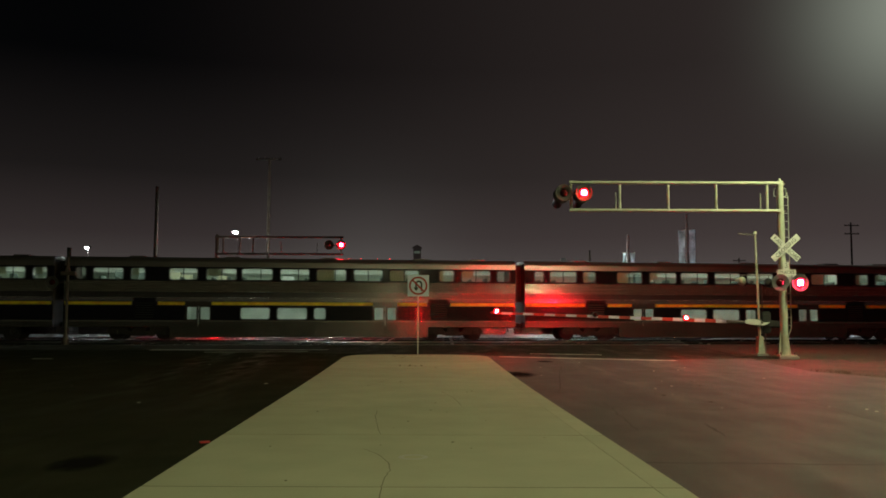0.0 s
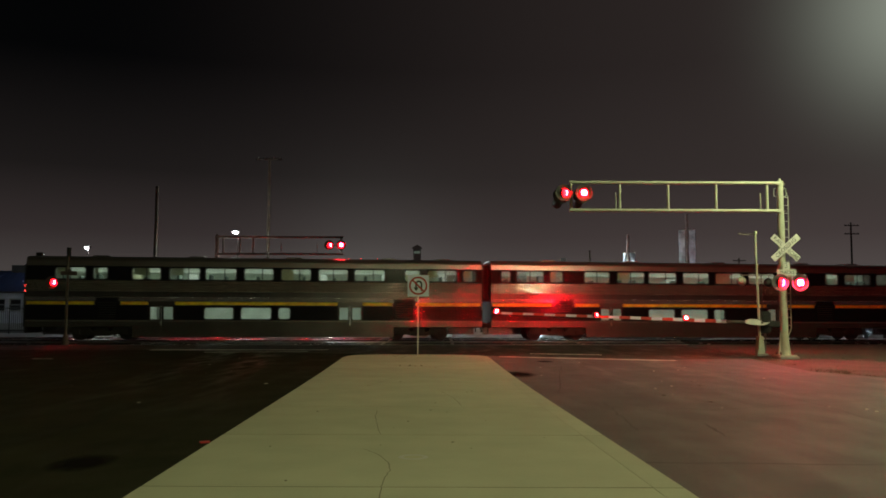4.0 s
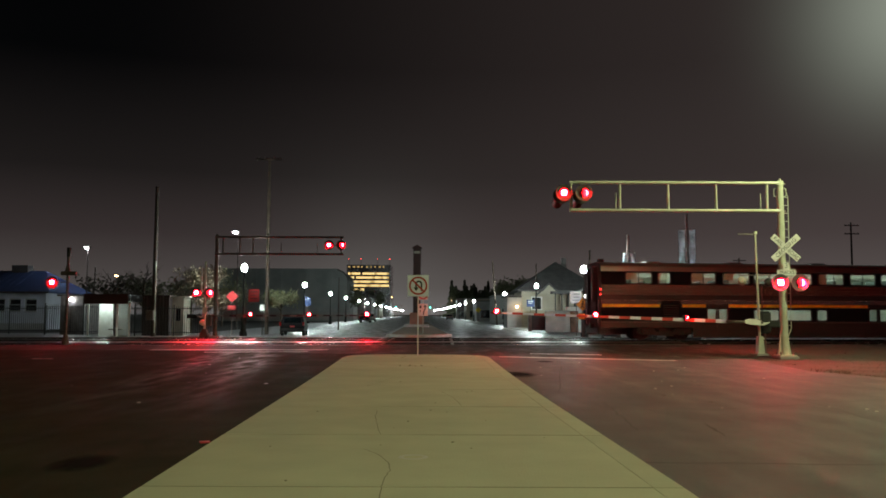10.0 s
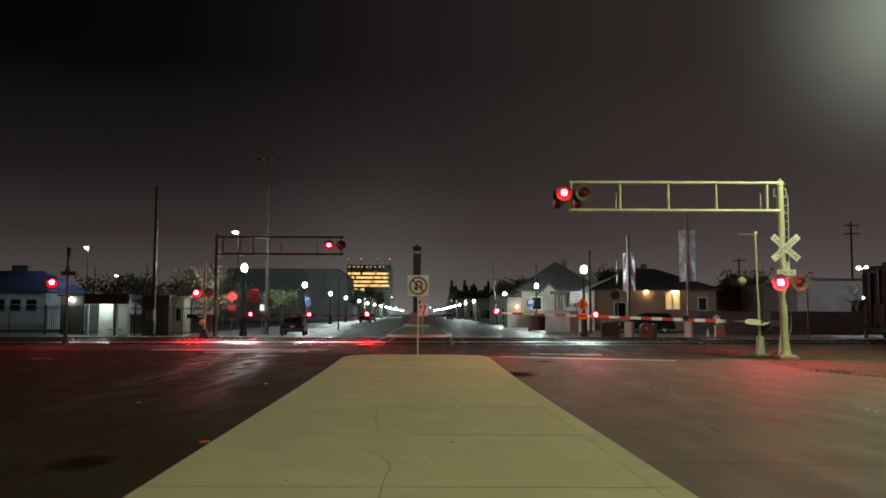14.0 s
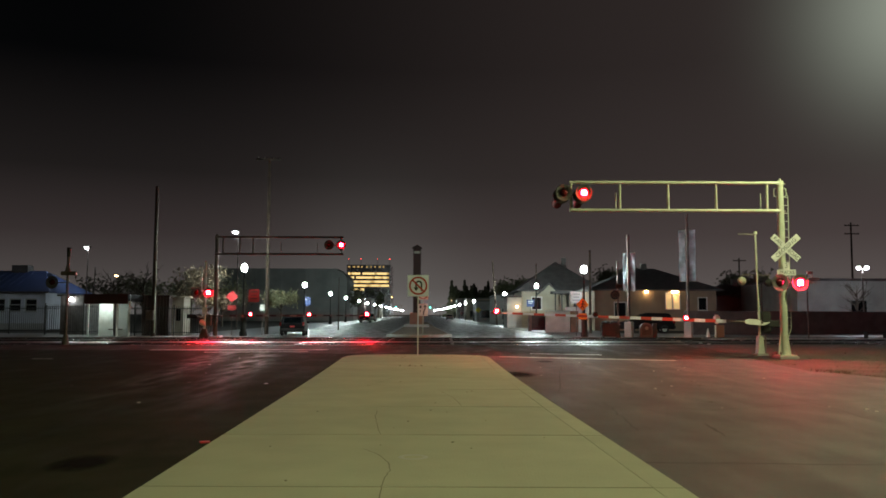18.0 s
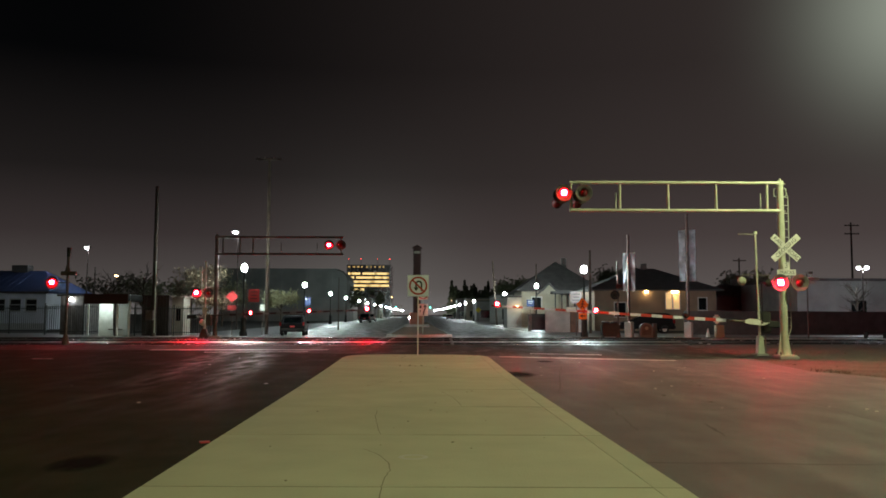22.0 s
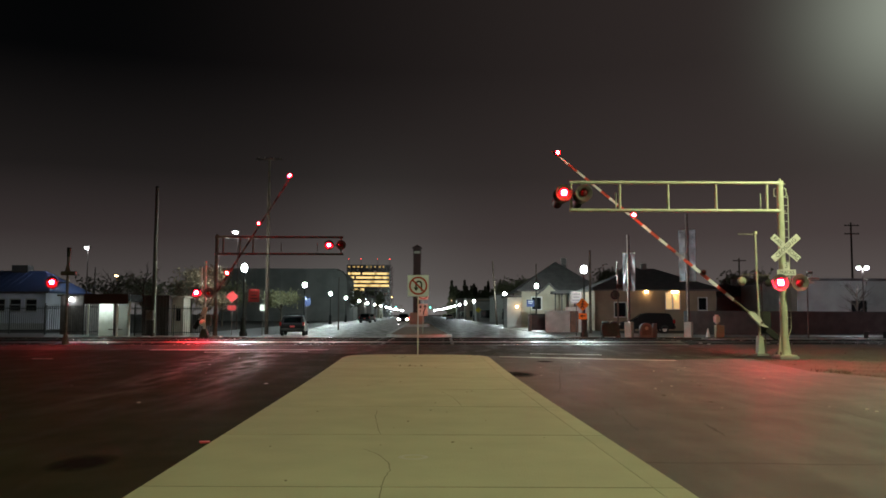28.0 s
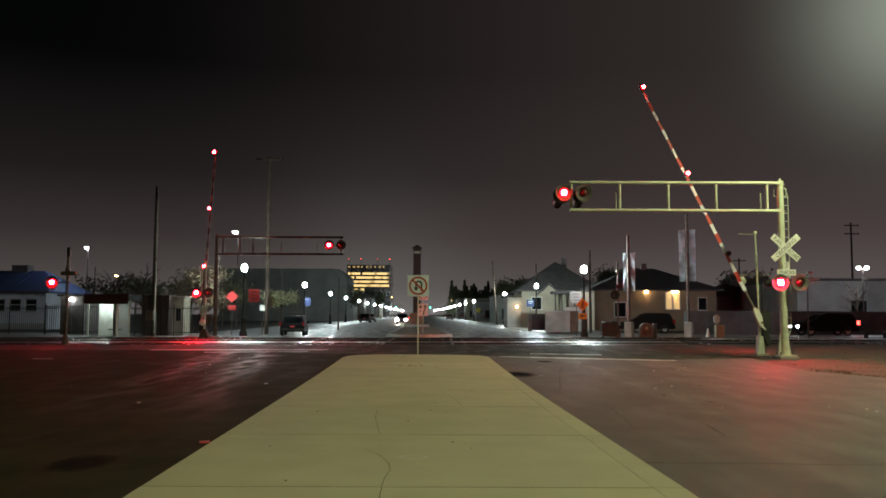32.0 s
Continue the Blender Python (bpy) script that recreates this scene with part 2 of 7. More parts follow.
M_STEEL = surface("stainless_steel", (0.56, 0.54, 0.50), 0.16, 0.78, (0.46, 0.44, 0.41), 0.8, 30, 0.3, 0.01, spread=0.03)
M_ROOFCAR = surface("car_roof_steel", (0.36, 0.34, 0.33), 0.32, 0.75, (0.29, 0.27, 0.26), 0.6, 25, 0.3, 0.02, spread=0.04)
M_PANELGREY = surface("dark_grey_steel", (0.19, 0.18, 0.17), 0.22, 0.75, (0.13, 0.125, 0.115), 0.8, 30, 0.3, 0.01, spread=0.04)
# mirror metal reflects the sky, standing in for haze over the tower
M_HAZECLAD = surface("haze_tone_mirror", (0.72, 0.72, 0.72), 0.25, 1.0, (0.62, 0.62, 0.62), 0.2, 2, 0.2, 0.0)
M_FARWALL = surface("grey_render", (0.22, 0.225, 0.215), 0.85, 0, (0.14, 0.145, 0.14), 0.3, 12, 0.3, 0.15)
M_BAND = surface("dark_window_band", (0.010, 0.010, 0.012), 0.14, 0, None, 1, 30, 0.3, 0.0, spread=0.03)
M_ENDMATTE = surface("matte_dark_end", (0.028, 0.025, 0.024), 1.0, 0, (0.045, 0.04, 0.038), 2, 30, 0.4, 0.3, spread=0.0)
M_SIGNWHITE = surface("weathered_sign_white", (0.55, 0.55, 0.53), 0.6, 0, (0.40, 0.40, 0.38), 5, 40, 0.3, 0.05)
M_TRUCK = surface("sooty_steel", (0.03, 0.027, 0.025), 0.75, 0.2, None, 3, 30, 0.4, 0.2)
M_INSIDE = surface("coach_interior", (0.62, 0.66, 0.58), 0.7, 0, (0.45, 0.48, 0.42), 1.5, 20, 0.3, 0.05)
M_BLIND = surface("window_blind", (0.6, 0.58, 0.42), 0.8, 0, (0.5, 0.48, 0.34), 3, 30, 0.2, 0.05)
M_SEAT = surface("seat_cloth", (0.18, 0.22, 0.2), 0.9, 0, None, 3, 60, 0.3, 0.1)
M_LEAF = surface("night_foliage", (0.12, 0.125, 0.065), 0.7, 0, (0.05, 0.055, 0.028), 3, 20, 0.4, 0.1, per_piece=0.2)
M_DRYLEAF = surface("dry_winter_leaves", (0.17, 0.125, 0.075), 0.8, 0, (0.07, 0.05, 0.03), 3, 20, 0.4, 0.1)
# lamp light on the shrub is put into this brighter leaf colour
M_LITLEAF = surface("lamplit_shrub_leaves", (0.26, 0.26, 0.15), 0.75, 0, (0.12, 0.12, 0.065), 3, 20, 0.4, 0.1)
M_BARK = surface("bark", (0.09, 0.07, 0.05), 0.9, 0, None, 4, 40, 0.4, 0.4)
M_BANNER = surface("banner_cloth", (0.62, 0.68, 0.74), 0.8, 0, (0.16, 0.18, 0.2), 1.7, 7, 0.3, 0.05)
M_CARPAINT = surface("dark_car_paint", (0.012, 0.012, 0.013), 0.62, 0.0, None, 2, 40, 0.2, 0.0)
M_CARPAINT.node_tree.nodes["Principled BSDF"].inputs["Specular IOR Level"].default_value = 0.06
M_TYRE = surface("tyre_rubber", (0.02, 0.02, 0.02), 0.85, 0, None, 4, 60, 0.3, 0.2)
M_GLASS = clear_glass("window_glass")
M_DGLASS = surface("dark_glass", (0.01, 0.012, 0.014), 0.08, 0, None, 1, 10, 0.1, 0.0)
M_TEXT = surface("black_letters", (0.02, 0.02, 0.02), 0.6, 0, None, 3, 40, 0.2, 0.0)
M_REDLIT = glow("lit_red_lens", (1.0, 0.006, 0.05), 4200)
M_REDBEAM = glow("lit_red_beam_lens", (1.0, 0.0, 0.004), 24000)
M_REDSIDE = glow("lit_red_side_lens", (1.0, 0.002, 0.012), 7000)
M_REDHALO = glow("red_halo_rim", (1.0, 0.002, 0.004), 60)
M_REDHIGH = glow("lit_red_high_lens", (1.0, 0.006, 0.012), 800)
M_REDARMBACK = glow("small_red_back_lens", (1.0, 0.002, 0.006), 2600)
M_REDSMALL = glow("small_red_lens", (1.0, 0.006, 0.010), 2400)
M_REDFAR = glow("far_red_lens", (1.0, 0.004, 0.014), 5000)
M_REDMILD = glow("mild_red_lens", (1.0, 0.006, 0.018), 1300)
M_LENS = surface("unlit_red_lens", (0.06, 0.006, 0.006), 0.25, 0, None, 3, 40, 0.2, 0.0)
M_COOL = glow("cool_white_lamp", (0.82, 1.0, 0.96), 1050)
M_HUTLAMP = glow("hut_lamp", (0.80, 0.96, 1.0), 130)
M_FLOOD = glow("floodlight_lamp", (0.80, 0.90, 1.0), 560)
M_WARM = glow("warm_lamp", (1.0, 0.62, 0.26), 28)
M_SODIUM = glow("sodium_lamp", (1.0, 0.45, 0.12), 60)
M_STREETLENS = glow("street_light_lens", (0.96, 1.0, 0.6), 30)
M_STRIP = glow("coach_ceiling_light", (0.88, 1.0, 0.90), 6.4)
M_WINLIT = glow("lit_window", (1.0, 0.72, 0.36), 0.35)
M_OFFICE = glow("office_ceiling_light", (1.0, 0.70, 0.28), 1.25)
M_OFFICEDIM = glow("dim_office_light", (1.0, 0.64, 0.22), 0.5)
M_HEADDIM = glow("dipped_headlight", (0.9, 0.95, 1.0), 70)
M_HEAD = glow("headlight", (1.0, 0.88, 0.72), 1200)


# ---- building blocks ----
def box(bm, x0, x1, y0, y1, z0, z1):
    v = [bm.verts.new(p) for p in ((x0, y0, z0), (x1, y0, z0), (x1, y1, z0), (x0, y1, z0), (x0, y0, z1), (x1, y0, z1), (x1, y1, z1), (x0, y1, z1))]
    for q in ((3, 2, 1, 0), (4, 5, 6, 7), (0, 1, 5, 4), (1, 2, 6, 5), (2, 3, 7, 6), (3, 0, 4, 7)):
        bm.faces.new([v[i] for i in q])


def boxes(*rows):
    bm = bmesh.new()
    for r in rows:
        box(bm, *r)
    return bm


def soft_box(x0, x1, y0, y1, z0, z1, r=0.02, seg=1):
    bm = boxes((x0, x1, y0, y1, z0, z1))
    bmesh.ops.bevel(bm, geom=bm.edges[:], offset=r, segments=seg, affect="EDGES")
    return bm


def tube(bm, a, b, r, r2=None, seg=12, caps=True):
    a, b = Vector(a), Vector(b)
    m = (b - a).to_track_quat("Z", "Y").to_matrix().to_4x4()
    r2 = r if r2 is None else r2
    bmesh.ops.create_cone(bm, cap_ends=caps, segments=seg, radius1=r, radius2=r2, depth=(b - a).length, matrix=Matrix.Translation((a + b) / 2) @ m)


def tubes(*rows):
    bm = bmesh.new()
    for r in rows:
        tube(bm, *r)
    return bm


def ball(bm, place, r, u=14, v=9, squash=(1, 1, 1)):
    bmesh.ops.create_uvsphere(bm, u_segments=u, v_segments=v, radius=r, matrix=Matrix.Translation(place) @ Matrix.Diagonal((*squash, 1)))


def lathe(bm, rows, seg=16, axis="Z", at=(0, 0, 0)):
    """Turns a profile of (radius, height) round an axis."""
    rings = []
    for r, h in rows:
        ring = []
        for i in range(seg):
            a = 2 * math.pi * i / seg
            p = (r * math.cos(a), r * math.sin(a), h) if axis == "Z" else (r * math.cos(a), h, r * math.sin(a))
            ring.append(bm.verts.new(Vector(p) + Vector(at)))
        rings.append(ring)
    for p, q in zip(rings, rings[1:]):
        for i in range(seg):
            bm.faces.new((p[i], p[(i + 1) % seg], q[(i + 1) % seg], q[i]))
    return bm


def prism(bm, outline, lo, hi, axis="Y"):
    """A flat outline of (u, v) drawn out along an axis."""
    def at(u, v, w):
        return {"Y": (u, w, v), "X": (w, u, v), "Z": (u, v, w)}[axis]
    a = [bm.verts.new(at(u, v, lo)) for u, v in outline]
    b = [bm.verts.new(at(u, v, hi)) for u, v in outline]
    n = len(outline)
    bm.faces.new(a)
    bm.faces.new(b[::-1])
    for i in range(n):
        bm.faces.new((a[i], b[i], b[(i + 1) % n], a[(i + 1) % n]))
    return bm


def wall_with_holes(x0, x1, z0, z1, y0, y1, holes):
    """A wall along x with rectangular openings (x0, x1, z0, z1) that go through it."""
    bm = bmesh.new()
    zs = sorted({z0, z1, *[h[2] for h in holes], *[h[3] for h in holes]})
    for lo, hi in zip(zs, zs[1:]):
        mid = (lo + hi) / 2
        x = x0
        for h in sorted(q for q in holes if q[2] < mid < q[3]):
            if h[0] > x:
                box(bm, x, h[0], y0, y1, lo, hi)
            x = h[1]
        if x < x1:
            box(bm, x, x1, y0, y1, lo, hi)
    return bm


def smooth(me, angle=40):
    for p in me.polygons:
        p.use_smooth = True
    me.set_sharp_from_angle(angle=radians(angle))


def mesh_of(name, bm, material, round_=False):
    bmesh.ops.recalc_face_normals(bm, faces=bm.faces[:])
    me = bpy.data.meshes.new(name)
    bm.to_mesh(me)
    bm.free()
    me.materials.append(material)
    if round_:
        smooth(me)
    return me


def part(name, bm, material, parent, label="", at=None, round_=False):
    ob = new(name, mesh_of(name, bm, material, round_) if isinstance(bm, bmesh.types.BMesh) else bm)
    ob.parent = parent
    if at is not None:
        ob.matrix_basis = at
    if label:
        ob["label"] = label
    return ob


def thing(name, label, category, at=None, group="", kind=""):
    ob = new(name)
    ob.empty_display_size = 0.2
    if at is not None:
        ob.matrix_basis = at
    return tagged(ob, label, category, group, kind)


def solid(name, bm, material, label, category, at=None, group="", kind="", round_=False):
    ob = new(name, mesh_of(name, bm, material, round_))
    if at is not None:
        ob.matrix_basis = at
    return tagged(ob, label, category, group, kind)


def letters(text, size, parent, place, material=None, name="lettering", turn=0.0):
    """Raised letters on a sign that faces the viewer's side (-y)."""
    cu = bpy.data.curves.new(name, "FONT")
    cu.body, cu.size, cu.align_x, cu.align_y, cu.extrude = text, size, "CENTER", "CENTER", 0.002
    tmp = bpy.data.objects.new(name, cu)
    me = bpy.data.meshes.new_from_object(tmp)
    bpy.data.objects.remove(tmp)
    me.materials.clear()
    me.materials.append(material or M_TEXT)
    ob = new(name, me)
    ob.parent = parent
    ob.matrix_basis = Matrix.Translation(place) @ Matrix.Rotation(radians(turn), 4, "Y") @ pose(0, 0, 0, 90, 0, 0)
    return ob


# ---- ground, roads, tracks ----
def axis_x(y):
    """The street's middle line."""
    return 0.15 - 0.031 * y


def flat(name, outline, z, thick, material, label, category):
    bm = prism(bmesh.new(), outline, z - thick, z, "Z")
    return solid(name, bm, material, label, category, kind="structure")


flat("ground", [(-2200, -300), (2200, -300), (2200, 2600), (-2200, 2600)], -0.12, 0.5, M_SOIL, "dark bare soil beyond the roads at night", "ground")
flat("road_east", [(0, -30), (45, -30), (45, 21), (11.2, 21.3), (10.3, 23.9), (10.6, 27), (11.2, 31), (8.2, 30.0), (2.1, 32.2), (0, 32.2)], 0.0, 0.11, M_ROAD, "damp patched asphalt road leading to the tracks", "road")
flat("road_west", [(-60, -30), (0, -30), (0, 32.2), (-12, 36.4), (-60, 33)], 0.0, 0.11, M_DIMROAD, "dark damp asphalt road, partly darkened for weak light", "road")
flat("road_crossing", [(-60, 33), (-12, 36.4), (0, 32.2), (2.1, 32.2), (8.2, 30.0), (11.2, 31), (11.4, 32.1), (12.2, 38), (12.6, 44.5), (-60, 38)], 0.0, 0.11, M_WORN, "dark brown worn asphalt before the tracks", "road")
flat("road_far", [(axis_x(57) - 10.6, 55.6), (axis_x(57) + 10.4, 57.8), (axis_x(900) + 10.4, 900), (axis_x(900) - 10.6, 900)], 0.0, 0.11, M_FARROAD, "wet pale concrete street running away between street lamps", "road")
TRACK_TURN = math.degrees(math.atan(0.122))


def track_y(x, off=0.0):
    return 49.3 + 0.122 * x + off * 1.0074


flat("crossing_deck", [(-60, track_y(-60, -4.05)), (12.9, track_y(12.9, -6.3)), (15.6, track_y(15.6, 6.2)), (-60, track_y(-60, 6.2))], 0.004, 0.11, M_PANEL, "damp worn panels between the railway rails", "road")
for off in (-5.0, -3.5, 0.82, 2.25, 4.4, 5.85):
    bm = bmesh.new()
    o = [(-0.07, 0.0), (0.07, 0.0), (0.045, 0.03), (-0.045, 0.03)]
    prism(bm, o, -150, 150, "X")
    solid("rail", bm, M_RAIL, "polished steel rail set into the crossing", "rail", pose(0, 49.3 + off * 1.0074, 0.004, 0, 0, TRACK_TURN), "railway rails", "structure")
# pavements beyond the tracks
flat("pavement_west", [(-62, 53.6 - 5.2), (axis_x(57) - 10.6, 55.4), (axis_x(900) - 10.6, 900), (axis_x(900) - 17, 900), (axis_x(70) - 17, 66), (-62, 60)], 0.05, 0.16, M_PAVE, "damp pale concrete pavement along the street", "pavement")
flat("pavement_east", [(axis_x(57) + 10.4, 57.6), (60, 63.0), (60, 72), (axis_x(70) + 17, 70), (axis_x(900) + 17, 900), (axis_x(900) + 10.4, 900)], 0.05, 0.16, M_PAVE, "damp pale concrete pavement along the street", "pavement")


def verge_in(x, y):
    """How far a place of the verge lies from the road's edge."""
    edge = 10.25 + 0.115 * (y - 24.0) if y > 24 else 10.3 + 0.35 * (24 - y)
    return min(x - edge, y - (21.45 - 0.08 * (x - 11)))


def verge():
    """Uneven ground of soil and gravel that rises a little from the road's edge to the tracks."""
    verts, faces, nx, ny = [], [], 95, 100
    for j in range(ny):
        y = 18.5 + 37.5 * (j / (ny - 1)) ** 1.35
        for i in range(nx):
            x = 9.2 + 40 * (i / (nx - 1)) ** 1.6
            k = max(0.0, min(1.0, verge_in(x, y) / 0.7))
            hump = 0.055 * k + 0.05 * k * noise.noise((x * 0.7, y * 0.7, 3.0)) + 0.03 * k * noise.noise((x * 2.3, y * 2.3, 9.0))
            if y > 42:
                hump *= max(0.0, (45.5 - y) / 3.5) if y < 45.5 else 0.0
            verts.append((x, y, -0.035 + hump))
    for j in range(ny - 1):
        for i in range(nx - 1):
            a = j * nx + i
            faces.append((a, a + 1, a + nx + 1, a + nx))
    me = bpy.data.meshes.new("gravel_verge")
    me.from_pydata(verts, [], faces)
    me.materials.append(M_GRAVEL)
    smooth(me, 60)
    tagged(new("gravel_verge", me), "rough gravel and dry weeds beside the road", "gravel", kind="structure")


verge()

# stones of the verge, one piece of stuff
rng = random.Random(4)
bm = bmesh.new()
for i in range(2600):
    x, y = rng.uniform(10.2, 24), rng.uniform(21.8, 43)
    if x < 10.6 + abs(y - 24) * 0.03:
        continue
    if verge_in(x, y) < 0.1:
        continue
    s = rng.uniform(0.006, 0.017) * (1.8 if rng.random() < 0.05 else 1)
    m = Matrix.Translation((x, y, 0.012 + s * 0.3)) @ Euler((rng.random() * 6, rng.random() * 6, 0)).to_matrix().to_4x4() @ Matrix.Diagonal((s, s * rng.uniform(0.6, 1.2), s * 0.6, 1))
    bmesh.ops.create_cube(bm, size=1.4, matrix=m)
solid("gravel_stones", bm, M_STONES, "loose grey gravel stones on the verge", "gravel", kind="stuff")
verts, faces = [], []
for i in range(22000):
    x, y = rng.uniform(10.3, 26), rng.choice((rng.uniform(21.2, 24.0), rng.uniform(21.2, 23.2), rng.uniform(21.5, 42)))
    k = verge_in(x, y)
    if k < 0.12 or (k > 1.0 and rng.random() < 0.75) or noise.noise((x * 0.9, y * 0.9, 1.0)) < -0.05:
        continue
    h = rng.uniform(0.02, 0.085)
    a = rng.random() * 6.3
    dx, dy = math.cos(a) * 0.008, math.sin(a) * 0.008
    q = len(verts)
    verts += [(x - dx, y - dy, -0.01), (x + dx, y + dy, -0.01), (x + rng.uniform(-0.06, 0.06), y + rng.uniform(-0.06, 0.06), h)]
    faces.append((q, q + 1, q + 2))
me = bpy.data.meshes.new("dry_grass")
me.from_pydata(verts, [], faces)
me.materials.append(surface("dry_grass", (0.085, 0.066, 0.036), 0.9))
tagged(new("dry_grass", me), "short dry grass blades on the gravel verge", "grass", kind="stuff")


# concrete island with joints and kerbs
def island():
    root = thing("concrete_island", "long raised pale concrete median with cross joints", "traffic island", kind="structure")
    def left(y):
        return -2.47 - 0.034 * max(-3, y - 6.7) - 0.0006 * max(0, y - 15) ** 2
    def right(y):
        return 2.03 - 0.0195 * max(-3, y - 6.7) - 0.1 * max(0, math.sin(math.pi * (y - 8) / 22))
    ys = [-3.0, 0.7, 4.0, 7.13, 10.17, 13.26, 16.3, 19.4, 22.5, 25.6, 28.2]
    for a, b in zip(ys, ys[1:]):
        g = 0.018
        pts = [(left(a), a + g), (right(a) - 0.279, a + g), (right(b) - 0.279, b - g), (left(b), b - g)]
        bm = prism(bmesh.new(), pts, -0.1, 0.13, "Z")
        part("slab", bm, M_CONCRETE, root)
        part("joint", prism(bmesh.new(), [(left(b) + 0.01, b - g), (right(b) - 0.285, b - g), (right(b) - 0.285, b + g), (left(b) + 0.01, b + g)], -0.1, 0.1265, "Z"), M_CRACK, root, "dirt filled joint")
        pts = [(right(a) - 0.272, a + g / 2), (right(a), a + g / 2), (right(b), b - g / 2), (right(b) - 0.272, b - g / 2)]
        bm = prism(bmesh.new(), pts, -0.1, 0.129, "Z")
        bmesh.ops.bevel(bm, geom=[e for e in bm.edges if all(v.co.z > 0.1 and v.co.x > right(v.co.y) - 0.1 for v in e.verts)], offset=0.02, segments=2, affect="EDGES")
        part("kerb", bm, M_CONCRETE, root)
    # rounded nose
    y0 = ys[-1] + 0.012
    l, r = left(y0), right(y0)
    pts = [(l, y0), (r, y0)]
    for i in range(1, 12):
        a = math.pi * i / 12
        c = math.cos(a)
        pts.append(((l + r) / 2 + (r - l) / 2 * (abs(c) ** 0.45) * (1 if c > 0 else -1), y0 + 2.15 * math.sin(a) ** 0.7))
    bm = prism(bmesh.new(), pts, -0.1, 0.13, "Z")
    bmesh.ops.bevel(bm, geom=[e for e in bm.edges if all(v.co.z > 0.1 for v in e.verts)], offset=0.02, segments=2, affect="EDGES")
    part("slab_nose", bm, M_CONCRETE, root)
    return root


island()


def island_marks():
    rr = random.Random(3)
    top = 0.1305
    def strip(points, w):
        bm = bmesh.new()
        last = None
        for p in points:
            p = Vector((p[0], p[1], top))
            if last is not None:
                d = (p - last).normalized().cross(Vector((0, 0, 1))) * w
                bm.faces.new([bm.verts.new(q) for q in (last - d, last + d, p + d, p - d)])
            last = p
        return bm
    # the main crack wanders over two slabs; thinner ones cross the others
    for stops, w in ((((-0.46, 6.2), (-0.49, 6.69), (-0.51, 7.34), (-0.48, 7.92), (-0.52, 8.24), (-0.65, 8.77), (-0.86, 9.13)), 0.0042), (((-0.73, 10.2), (-0.81, 10.75), (-0.92, 11.79), (-0.98, 12.83)), 0.0035),
                     (((0.3, 13.4), (0.2, 14.6), (-0.06, 16.1)), 0.003), (((-1.5, 17.0), (-1.3, 18.0), (-1.1, 19.3)), 0.003)):
        pts = []
        for (xa, ya), (xb, yb) in zip(stops, stops[1:]):
            for i in range(7):
                k = i / 7
                pts.append((xa + (xb - xa) * k + rr.uniform(-0.012, 0.012), ya + (yb - ya) * k + rr.uniform(-0.008, 0.008)))
        solid("concrete_crack", strip(pts, w), M_CRACK, "thin dark crack in the concrete", "crack", kind="structure")
    bm = bmesh.new()
    lathe(bm, [(0.10, 0.1303), (0.13, 0.1325), (0.15, 0.1303)], 24, "Z", (-0.29, 8.6, 0))
    solid("survey_ring", bm, M_PALE, "small pale ring cast in the concrete", "ring mark", kind="structure")
    for i in range(40):
        y = rr.choice((rr.uniform(28.2, 30.0), rr.uniform(6, 16), rr.uniform(7, 28)))
        x = rr.uniform(-2.2, 1.3)
        if i < 8:
            x, y = -0.86 + rr.uniform(-0.35, 0.35), 23.6 + rr.uniform(-0.12, 0.12)
        sz = rr.uniform(0.012, 0.03) * (1.3 if y > 22 else 0.6)
        bm = bmesh.new()
        bmesh.ops.create_icosphere(bm, subdivisions=1, radius=sz, matrix=Matrix.Diagonal((1, rr.uniform(0.6, 1.6), 0.35, 1)))
        solid("litter", bm, M_CRACK, "small dark dead leaf lying on concrete", "leaf", pose(x, y, 0.13 + sz * 0.2, 0, 0, rr.random() * 180), "leaves on the island")


island_marks()


def far_island():
    root = thing("far_island", "raised kerbed median island beyond the tracks", "traffic island", kind="structure")
    pts = []
    cx = axis_x(58)
    for i in range(0, 13):
        a = math.pi + math.pi * i / 12
        pts.append((cx + 2.3 * math.cos(a), 60 + 2.6 * math.sin(a)))
    pts += [(axis_x(150) + 1.5, 150), (axis_x(150) - 1.5, 150)]
    outer = prism(bmesh.new(), pts, -0.1, 0.17, "Z")
    bmesh.ops.bevel(outer, geom=[e for e in outer.edges if all(v.co.z > 0.1 for v in e.verts)], offset=0.03, segments=2, affect="EDGES")
    part("kerb", outer, M_PALE, root)
    inner = [(cx + (p[0] - cx) * 0.86, 0.6 + p[1] * 0.995) for p in pts]
    part("fill", prism(bmesh.new(), inner, 0.1, 0.19, "Z"), surface("planted_bed", (0.22, 0.14, 0.08), 0.9, 0, (0.12, 0.085, 0.045), 0.6, 30), root)


far_island()

# stop lines, worn lane marks
for row in ([(2.1, 31.3), (8.0, 29.0), (8.0, 29.45), (2.1, 31.8)], [(3.5, 33.9), (6.2, 33.2), (6.2, 33.5), (3.5, 34.2)]):
    flat("stop_line", row, 0.006, 0.005, M_LINE, "worn white stop line on asphalt", "road marking")
